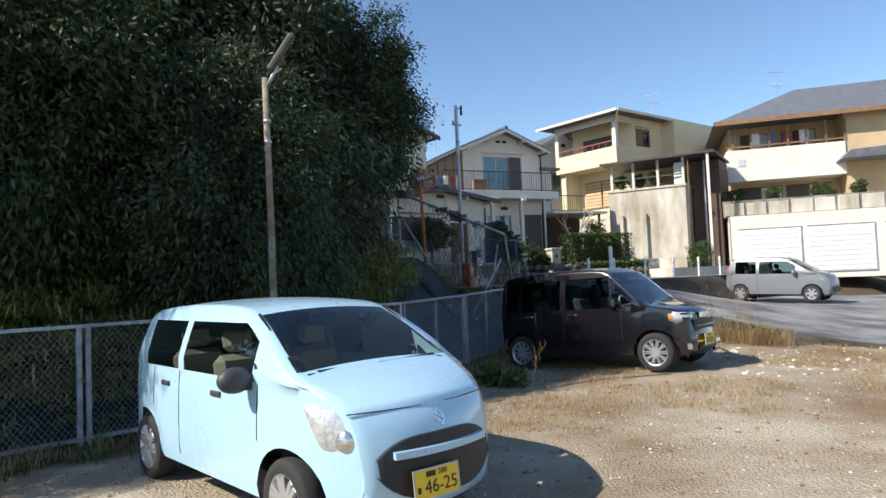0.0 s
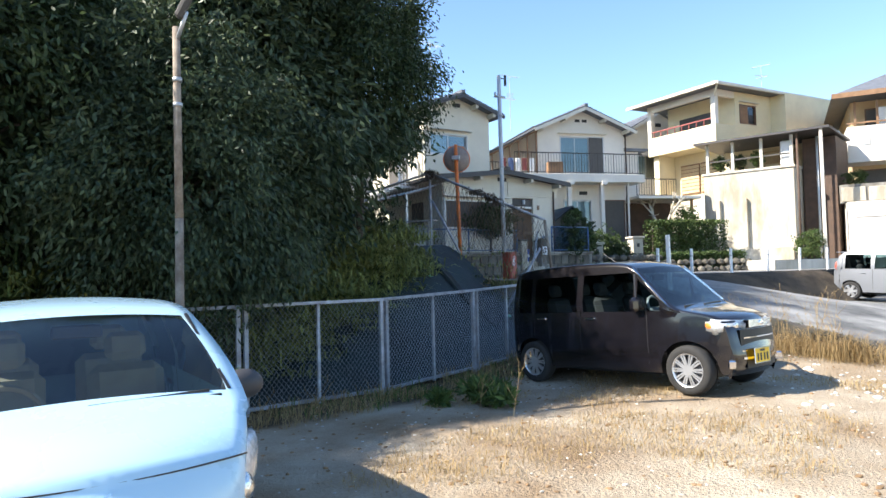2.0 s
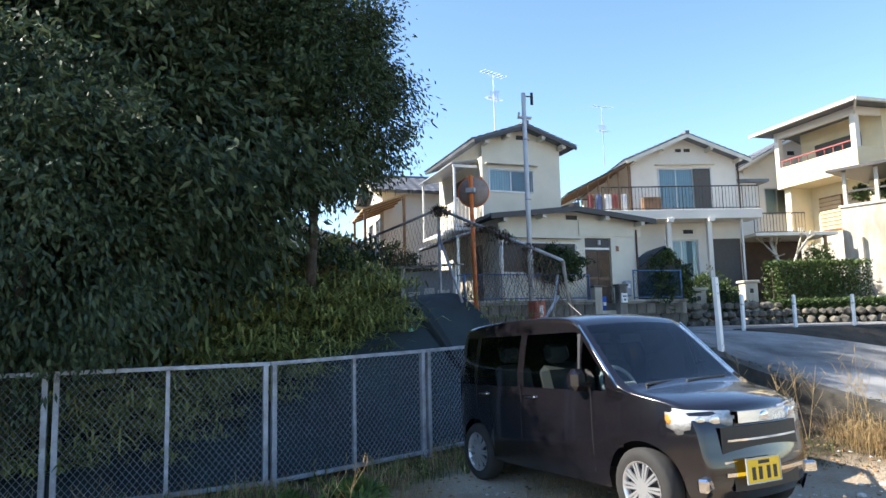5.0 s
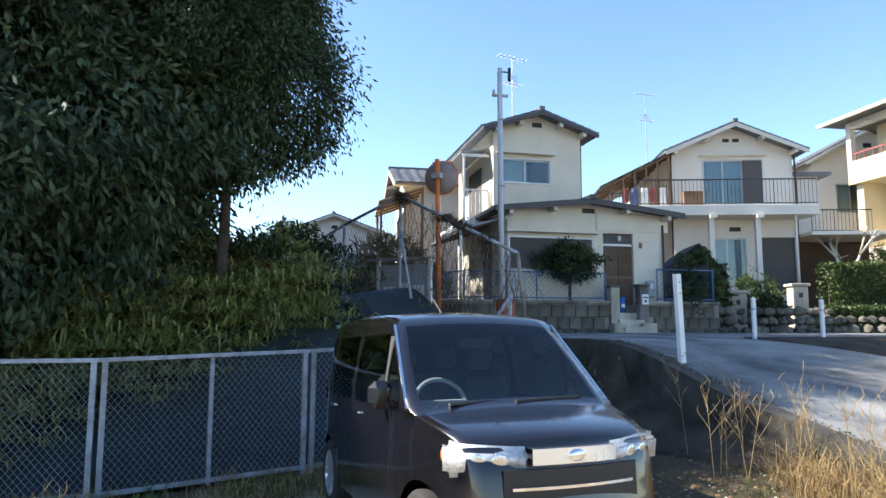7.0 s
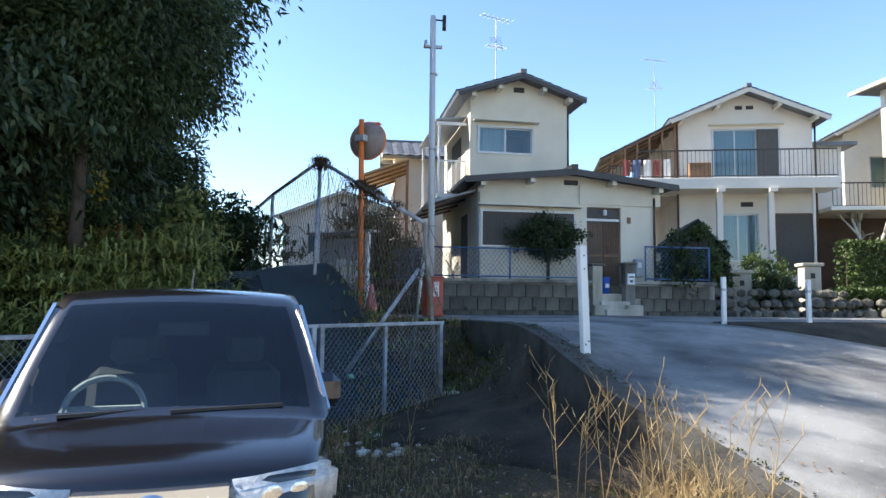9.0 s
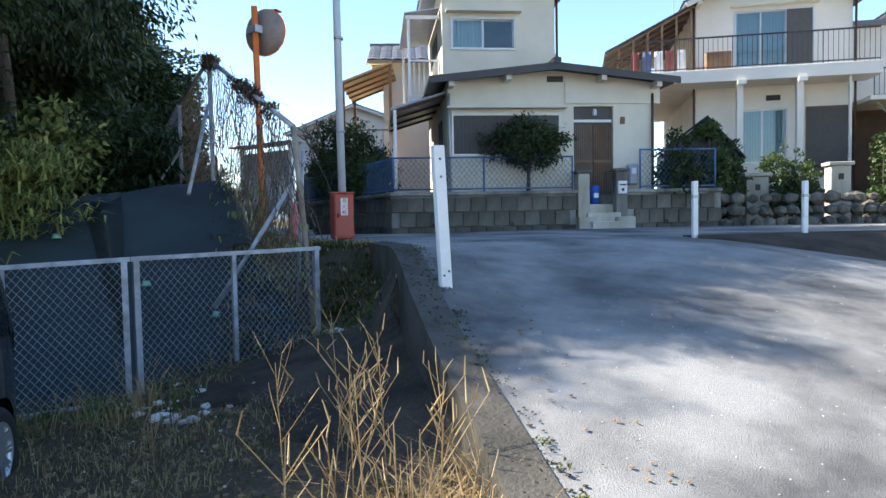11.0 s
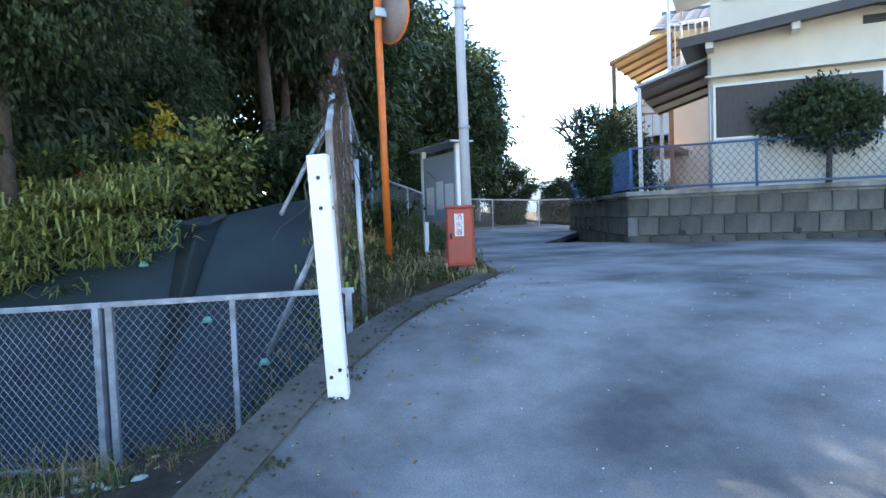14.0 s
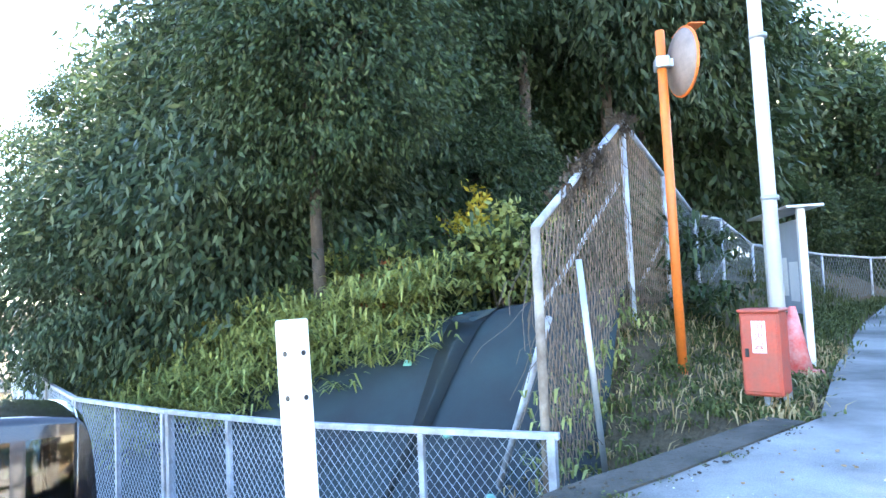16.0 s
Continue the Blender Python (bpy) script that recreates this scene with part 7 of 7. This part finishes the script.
    part("bonnet_gap", bm, BLACK, root)
    part("room_mirror", box(bmesh.new(), 0.45, 0.48, -0.12, 0.12, 1.30, 1.37, 0.01), TRIM_GREY, root)


hatchback()


def van():
    root = thing("car", pose(2.64, 11.1, 0.08, 0, -2.5, -41), "glossy black boxy minivan with chrome grille and alloy wheels", "car", "parked cars")
    c = dict(width=1.41, roof=1.61, belt=0.97, window_top=1.45, sill=0.24, hub=0.285, arch=0.335, wheels=(-1.2, 1.165), tumble=0.19, nose_from=0.7, nose_taper=0.27, bow=0.10, crown=0.03,
             rear=[(-1.56, 0.28), (-1.60, 0.5), (-1.60, 0.95), (-1.57, 1.35), (-1.53, 1.50), (-1.48, 1.545)], top=[(-1.48, 1.545), (-1.2, 1.58), (-0.6, 1.60), (0.0, 1.595), (0.3, 1.57), (0.46, 1.515), (0.72, 1.27), (1.02, 0.985), (1.2, 0.945), (1.38, 0.91), (1.50, 0.87), (1.56, 0.82)],
             nose=[(1.56, 0.82), (1.60, 0.73), (1.62, 0.58), (1.65, 0.44), (1.63, 0.32), (1.56, 0.22)], windows=((-1.46, -1.2), (-1.12, -0.38), (-0.28, 0.5), (0.55, 0.86)), screen=(0.48, 1.0), paint=BLACK_PAINT, dash=0.95, dash_mat=SEAT_DARK)
    body, hw = car_shell(c, root)
    underbody(root, c)
    for x in c["wheels"]:
        for y in (-0.615, 0.615):
            wheel(root, x, y, 0.285, 0.285, 10)
    seats(root, SEAT_DARK, lift=0.08)
    steering_wheel(root, 0.62, -0.33, 0.98, CURTAIN)
    for s in (-1, 1):
        bm = box(bmesh.new(), 0.50, 0.63, s * 0.735 - 0.08, s * 0.735 + 0.08, 0.965, 1.145, 0.045)
        bar(bm, (0.57, s * 0.60, 1.0), (0.57, s * 0.68, 1.01), 0.05, 0.035)
        part("door_mirror", bm, BLACK_PAINT, root)
    wipers(root, (((1.01, 0.48, 1.03), (1.05, 0.0, 1.02)), ((1.0, 0.04, 1.03), (1.05, -0.44, 1.015))), BLACK)
    part("cowl", box(bmesh.new(), 0.96, 1.05, -0.53, 0.53, 0.96, 1.01, 0.01), BLACK, root)
    for s in (-1, 1):
        bm = bmesh.new()
        bmesh.ops.create_cube(bm, size=1.0)
        for v in bm.verts:
            v.co = Vector((v.co.x * 0.22, v.co.y * 0.46, v.co.z * (0.125 if v.co.y * s < 0 else 0.175)))
        bmesh.ops.bevel(bm, geom=bm.edges[:], offset=0.035, segments=3, affect="EDGES")
        lamp = part("headlight", bm, LENS, root, "wide clear headlight unit", pose(1.51, s * 0.42, 0.782, 0, 8, s * 21), True)
        for k, y in enumerate((0.0, 0.11)):
            part("reflector", blob(bmesh.new(), (0.106, s * (y - 0.06), 0.0), (0.01, 0.046, 0.046), None, 14), REFLECTOR, lamp)
        part("indicator", blob(bmesh.new(), (0.0, s * 0.222, 0.01), (0.06, 0.02, 0.04), None, 10), AMBER, lamp)
        for hx in (-1.0, -0.17):
            h = part("door_handle", box(bmesh.new(), hx - 0.085, hx + 0.085, s * 0.703 - 0.014, s * 0.703 + 0.014, 0.875, 0.90, 0.008), CHROME, root)
        for x in (-0.33, 0.68, -1.15):
            seam(root, hw, x, 0.34 if x != -1.15 else 0.65, 0.99, s)
        part("pillar_trim", bar(bmesh.new(), (0.47, s * (hw(0.47, 1.50) + 0.002), 1.505), (1.0, s * (hw(1.0, 1.0) + 0.002), 1.0), 0.018, 0.014), CHROME, root)
        part("pillar_trim", bar(bmesh.new(), (0.50, s * (hw(0.5, 1.43) + 0.003), 1.43), (0.56, s * (hw(0.56, 0.99) + 0.003), 0.99), 0.03, 0.01), BLACK, root)
        bm = box(bmesh.new(), -0.04, 0.04, -0.14, 0.14, -0.045, 0.045, 0.015)
        part("fog_lamp_trim", bm, CHROME, root, "chrome fog lamp surround", pose(1.60, s * 0.47, 0.36, 0, 0, s * -22))
    def front(y):
        return 1.625 + 0.10 * (1 - (y / 0.58) ** 2)
    def band(z0, z1, x_off, yw, name, material, label=""):
        bm = bmesh.new()
        for k in range(12):
            y0, y1 = -yw + 2 * yw * k / 12, -yw + 2 * yw * (k + 1) / 12
            q = [(front(y0) + x_off, y0, z0), (front(y1) + x_off, y1, z0), (front(y1) + x_off, y1, z1), (front(y0) + x_off, y0, z1)]
            b = [(x - 0.09, y, z) for x, y, z in q]
            vs = [bm.verts.new(p) for p in q + b]
            for f in ((0, 1, 2, 3), (4, 7, 6, 5), (0, 4, 5, 1), (3, 2, 6, 7)):
                bm.faces.new([vs[i] for i in f])
        bmesh.ops.remove_doubles(bm, verts=bm.verts, dist=1e-5)
        bmesh.ops.recalc_face_normals(bm, faces=bm.faces)
        part(name, bm, material, root, label)
    band(0.75, 0.83, 0.0, 0.25, "chrome_bar", SATIN_CHROME, "broad chrome bar between the headlights")
    band(0.50, 0.73, -0.005, 0.40, "grille", BLACK, "black mesh grille")
    band(0.63, 0.645, 0.006, 0.36, "grille_bar", CHROME)
    band(0.485, 0.50, 0.008, 0.40, "grille_bar", CHROME)
    band(0.30, 0.40, 0.012, 0.34, "lower_grille", BLACK)
    band(0.40, 0.425, 0.02, 0.40, "bumper_trim", CHROME)
    plate(root, pose(front(0) + 0.045, -0.13, 0.435, 0, 0, 88), None)
    bm = bmesh.new()
    blob(bm, (front(0) + 0.0, 0, 0.79), (0.012, 0.05, 0.032), None, 12)
    part("badge", bm, CHROME, root)
    part("room_mirror", box(bmesh.new(), 0.42, 0.45, -0.13, 0.13, 1.34, 1.42, 0.01), TRIM_GREY, root)
    part("roof_aerial", rod(bmesh.new(), (-0.2, 0.0, 1.62), (-0.42, 0.0, 1.77), 0.006, n=6), BLACK, root)


van()


def silver_hatch():
    root = thing("car", pose(11.66, 23.03, 0.43, 0, 1.5, -44), "small silver hatchback car parked beyond the ramp", "car", "parked cars")
    c = dict(width=1.44, roof=1.5, belt=0.94, window_top=1.36, sill=0.25, hub=0.28, arch=0.32, wheels=(-1.15, 1.12), tumble=0.18, nose_from=0.75, nose_taper=0.32, bow=0.12, crown=0.03,
             rear=[(-1.58, 0.30), (-1.64, 0.55), (-1.62, 0.9), (-1.5, 1.3), (-1.38, 1.41)], top=[(-1.38, 1.41), (-1.2, 1.465), (-0.6, 1.495), (0.1, 1.48), (0.4, 1.42), (0.75, 1.2), (1.12, 1.0), (1.35, 0.93), (1.52, 0.84)],
             nose=[(1.52, 0.84), (1.58, 0.75), (1.62, 0.6), (1.62, 0.4), (1.54, 0.25)], windows=((-1.3, -0.6), (-0.5, 0.65)), screen=(0.44, 1.08), paint=SILVER_PAINT, dash=0.98, dash_mat=SEAT_DARK)
    body, hw = car_shell(c, root)
    underbody(root, c)
    for x in c["wheels"]:
        for y in (-0.635, 0.635):
            wheel(root, x, y, 0.28, 0.275, 6, True)
    seats(root, SEAT_DARK)
    mirrors(root, 0.62, 0.98, 0.69, SILVER_PAINT)
    for s in (-1, 1):
        part("headlight", blob(bmesh.new(), (1.42, s * 0.5, 0.74), (0.17, 0.11, 0.11), pose(0, 0, 0, 0, 15, s * -34), 16), LENS, root)
        part("tail_light", blob(bmesh.new(), (-1.56, s * 0.6, 1.0), (0.06, 0.07, 0.16), None, 12), RED_BOX, root)
        for hx in (-0.8, 0.1):
            part("door_handle", box(bmesh.new(), hx - 0.07, hx + 0.07, s * 0.722 - 0.012, s * 0.722 + 0.012, 0.80, 0.835, 0.006), SILVER_PAINT, root)
        seam(root, hw, -0.55, 0.34, 0.93, s)
        seam(root, hw, 0.72, 0.6, 0.93, s)
    part("grille", box(bmesh.new(), 1.60, 1.75, -0.36, 0.36, 0.34, 0.50, 0.02), BLACK, root)
    part("roof_spoiler", box(bmesh.new(), -1.62, -1.3, -0.5, 0.5, 1.42, 1.45, 0.01), SILVER_PAINT, root)


silver_hatch()

# ---- weeds, dry grass, stones ----
def near_kerb(lo, hi):
    return lambda x, y: lo < kerb_side(x, y) < hi and y > 9.8


def on_lot(x, y):
    return fence_side(x, y) < -0.1 and kerb_side(x, y) < -0.15


def by_fence(x, y):
    return -0.9 < fence_side(x, y) < -0.03 and kerb_side(x, y) < -0.3


def grassy_patch(x, y):
    return on_lot(x, y) and noise.noise((x * 0.55, y * 0.55, 7)) > 0.02 and y > 4.5


blades("dry_grass", scatter(1500, 21, 0, 9, 6.5, 14.5, grassy_patch, (0.5, 1.2)), 0.075, 0.003, 14, 22, DRY_GRASS, "short dry grass tufts over the car park", "dry grass", 0.09, 0.6)
blades("dry_grass_bank", scatter(120, 23, 4.7, 6.0, 11.5, 15, lambda x, y: -0.8 < kerb_side(x, y) < -0.12 and 4.7 + 0.6 * abs(noise.noise((x * 3, y * 3, 2))) < x < 6.0 and y > 11.5, (0.4, 1.3)), 0.32, 0.003, 26, 24, DRY_GRASS, "tall dry grass on the bank below the ramp", "dry grass", 0.10, 0.5)
blades("fence_weeds", scatter(170, 25, -9, 2, 2, 16, by_fence, (0.5, 1.3)), 0.16, 0.007, 14, 26, GREEN_GRASS, "low weeds along the foot of the fence", "weeds", 0.07, 0.7)
blades("fence_straw", scatter(420, 27, -9, 2, 2, 16, by_fence, (0.5, 1.3)), 0.20, 0.004, 12, 28, DRY_GRASS, "dry straw along the foot of the fence", "dry grass", 0.08, 0.6)
blades("verge_weeds", scatter(800, 29, -3.2, 3.6, 14.6, 19, lambda x, y: -1.9 < kerb_side(x, y) < -0.05 and (fence_side(x, y) > 0.15 or y > 15.3), (0.4, 1.2)), 0.07, 0.009, 26, 30, MOSS, "mossy green weeds on the verge", "weeds", 0.09, 0.7)
blades("verge_straw", scatter(300, 31, -3.2, 3.6, 14.6, 19, lambda x, y: -1.9 < kerb_side(x, y) < -0.05 and (fence_side(x, y) > 0.15 or y > 15.3), (0.4, 1.2)), 0.14, 0.007, 9, 32, DRY_GRASS, "pale dry blades on the verge", "dry grass", 0.09, 0.7)


blades("roadside_weeds", scatter(520, 33, -14, -2.5, 17.0, 25.5, lambda x, y: -2.2 < kerb_side(x, y) < -0.1, (0.5, 1.3)), 0.18, 0.010, 22, 34, MOSS, "low weeds between the net fence and the street", "weeds", 0.14, 0.7)


def stalk(x, y, h, seed):
    """A dry branching weed stalk."""
    root = thing("dry_stalk", pose(x, y, ground_height(x, y) - 0.03), "tall dry branching weed stalk", "dry weed", "dry weed stalks")
    rng = random.Random(seed)
    bm = bmesh.new()
    lean = Vector((rng.uniform(-0.2, 0.2), rng.uniform(-0.2, 0.2), 1)).normalized()
    rod(bm, (0, 0, 0), lean * h, 0.004, 0.002, 5)
    for k in range(7):
        a = lean * h * rng.uniform(0.35, 0.98)
        ang = rng.uniform(0, 6.28)
        b = a + Vector((math.cos(ang) * 0.12, math.sin(ang) * 0.12, 0.16)) * rng.uniform(0.6, 1.3)
        rod(bm, a, b, 0.0022, 0.0014, 4)
        c = b + Vector((rng.uniform(-0.05, 0.05), rng.uniform(-0.05, 0.05), 0.06))
        rod(bm, b, c, 0.0035, 0.0014, 4)
    part("stem", bm, DRY_GRASS, root)


rng = random.Random(77)
for k in range(20):
    s = rng.uniform(0, 1) ** 0.45
    x, y = 4.2 + 1.75 * s, 14.0 - 1.75 * s
    stalk(x - rng.uniform(0.1, 0.6), y - rng.uniform(0.1, 0.6), rng.uniform(0.45, 0.95), k)
for x, y, h in ((1.1, 8.9, 0.5), (0.7, 9.3, 0.42), (-0.9, 8.6, 0.35), (-1.5, 8.3, 0.3), (2.4, 13.2, 0.4), (3.0, 12.9, 0.5)):
    stalk(x, y, h, int(x * 100))


def green_weed(x, y, r, seed):
    root = thing("weed", pose(x, y, ground_height(x, y)), "leafy green weed growing by the fence", "weed", "leafy weeds")
    me = crown_mesh("foliage", r, r * 1.5, 26, 9, 0.12, 0.022, seed, -0.3, 0.1, GREEN_GRASS)
    ob = new("foliage", me)
    ob.parent, ob.matrix_basis = root, Matrix.Translation((0, 0, r * 0.65))


for i, (x, y, r) in enumerate(((0.75, 9.7, 0.24), (0.95, 9.45, 0.16), (0.55, 9.95, 0.18), (0.2, 9.6, 0.12))):
    green_weed(x, y, r, 200 + i)


def stones(name, spots, size, material, label):
    verts, faces = [], []
    rng = random.Random(len(spots))
    bm = bmesh.new()
    bmesh.ops.create_icosphere(bm, subdivisions=1, radius=1.0)
    shape, polys = [v.co.copy() for v in bm.verts], [[v.index for v in f.verts] for f in bm.faces]
    bm.free()
    for x, y, z, s in spots:
        k = len(verts)
        turn = Matrix.Rotation(rng.uniform(0, 6.28), 3, "Z")
        sx, sy, sz = size * s * rng.uniform(0.7, 1.3), size * s * rng.uniform(0.6, 1.0), size * s * rng.uniform(0.35, 0.6)
        for v in shape:
            w = turn @ Vector((v.x * sx, v.y * sy, v.z * sz)) * rng.uniform(0.88, 1.1)
            verts.append((x + w.x, y + w.y, z + w.z + sz * 0.3))
        faces += [[i + k for i in f] for f in polys]
    return tagged(raw(name, verts, faces, material), label, "stones", kind="stuff")


PALE_STONE = mat("pale_stone", (0.62, 0.59, 0.53), 0.9, vary=0.25, scale=8, bump=0.2, island=0.4)
DRY_LEAF = mat("dead_leaf", (0.30, 0.19, 0.10), 0.9, vary=0.3, scale=10, bump=0.1, island=0.5)
stones("pebbles", scatter(1500, 41, -2, 12, 3, 14.5, on_lot, (0.3, 1.2)), 0.016, PALE_STONE, "pale pebbles scattered over the car park")
stones("white_stones", scatter(120, 43, 4.0, 9.5, 9.0, 12.0, on_lot, (0.5, 1.5)), 0.035, PALE_STONE, "white broken stones beyond the van")
stones("rubble", scatter(60, 45, 1.3, 2.6, 13.4, 15.2, on_lot, (0.5, 1.6)), 0.05, PALE_STONE, "pale rubble at the foot of the fence")
stones("dead_leaves", scatter(1100, 47, -4, 6, 4, 15, on_lot, (0.5, 1.3)), 0.022, DRY_LEAF, "brown dead leaves on the ground")
stones("road_grit", [(x, y, road_height(x, y), s) for x, y, z, s in scatter(900, 49, 2.5, 9, 11.5, 19, lambda x, y: 0.05 < kerb_side(x, y) and north_of_wall(x, y) < 0, (0.3, 1.2))], 0.006, PALE_STONE, "pale grit and pebbles on the asphalt ramp")
stones("kerb_litter", [(x, y, road_height(x, y) + 0.01, s) for x, y, z, s in scatter(160, 51, 2.0, 7, 11.8, 17, lambda x, y: 0.2 < kerb_side(x, y) < 0.55, (0.4, 1.3))], 0.01, DRY_LEAF, "dead leaves and crumbs along the kerb")
stones("kerb_dirt", [(x, y, road_height(x, y) + 0.008, k) for x, y, z, k in scatter(900, 53, 1.5, 8.2, 10.9, 17, lambda x, y: -0.2 < kerb_side(x, y) < 0.1, (0.3, 1.5))], 0.009, SOIL_DARK, "crumbs of dark soil along the kerb")
stones("soil_clods", scatter(500, 55, 1.5, 5.2, 11.8, 16, lambda x, y: -2.4 < kerb_side(x, y) < -0.3 and fence_side(x, y) < -0.1, (0.4, 1.4)), 0.022, DRY_LEAF, "dead leaves and clods below the kerb")
blades("kerb_moss", [(x, y, road_height(x, y) + 0.005, k) for x, y, z, k in scatter(26, 57, 1.0, 6.5, 12, 17.1, lambda x, y: -0.03 < kerb_side(x, y) < 0.05, (0.3, 1.0))], 0.03, 0.006, 18, 58, MOSS, "small tufts of moss in the kerb's joint", "moss", 0.03, 0.6, 1.4)
blades("soil_weeds", scatter(230, 59, 1.3, 5.0, 12.0, 16, lambda x, y: -2.6 < kerb_side(x, y) < -0.3 and fence_side(x, y) < -0.1, (0.3, 1.1)), 0.06, 0.005, 12, 60, MOSS, "low weeds over the dark soil", "weeds", 0.1, 0.7, 1.6)
tagged(stones("boulder", [(1.72, 15.72, 0.46, 1.0)], 0.17, PALE_STONE, ""), "pale flat boulder beside the fence end", "boulder")
del bpy.data.objects["boulder"]["kind"]


def vine_tangle():
    """Dead creeper over the sloping end of the net fence."""
    rng = np.random.default_rng(12)
    a, b = np.array(NET_POSTS[0]), np.array(NET_POSTS[1])
    verts, faces = [], []
    for k in range(170):
        t = rng.random() ** 1.3 * 0.95
        lo, hi = a[2] + (b[2] - a[2]) * t, a[3] + (b[3] - a[3]) * t
        z = lo + (hi - lo) * (1 - rng.random() ** 2 * 0.9)
        p = np.array([a[0] + (b[0] - a[0]) * t, a[1] + (b[1] - a[1]) * t, z]) + rng.normal(size=3) * 0.05
        d = rng.normal(size=3) * 0.035 + np.array([0, 0, -0.13])
        for _ in range(4):
            q = p + d + rng.normal(size=3) * 0.03
            i = len(verts)
            s = np.array([0.003, 0.003, 0.0])
            verts.extend([p - s, p + s, q + s, q - s])
            faces.append((i, i + 1, i + 2, i + 3))
            p = q
    tagged(raw("dead_creeper", verts, faces, BARK), "grey-brown dead creeper tangled in the net fence", "creeper", kind="stuff")
    spots = []
    for k in range(60):
        t = rng.random() * 0.9
        spots.append((a[0] + (b[0] - a[0]) * t, a[1] + (b[1] - a[1]) * t, a[2] + (b[2] - a[2]) * t + rng.random() * 0.9, 1.0))
    blades("creeper_leaves", spots, 0.10, 0.012, 8, 13, LEAF_BAMBOO, "yellowing creeper leaves on the net fence", "creeper", 0.14, 1.0)

    clumps = []
    for t, w in ((0.25, 8), (0.45, 26), (0.6, 14), (0.97, 22)):
        for k in range(w):
            u = t + rng.normal() * 0.04
            clumps.append((a[0] + (b[0] - a[0]) * u, a[1] + (b[1] - a[1]) * u, a[3] + (b[3] - a[3]) * u - 0.06 + rng.normal() * 0.05, 1.0))
    blades("dead_creeper_clumps", clumps, 0.10, 0.01, 14, 14, BARK, "dark clumps of dead creeper on the fence's top rail", "creeper", 0.05, 0.9, 2.0)


vine_tangle()
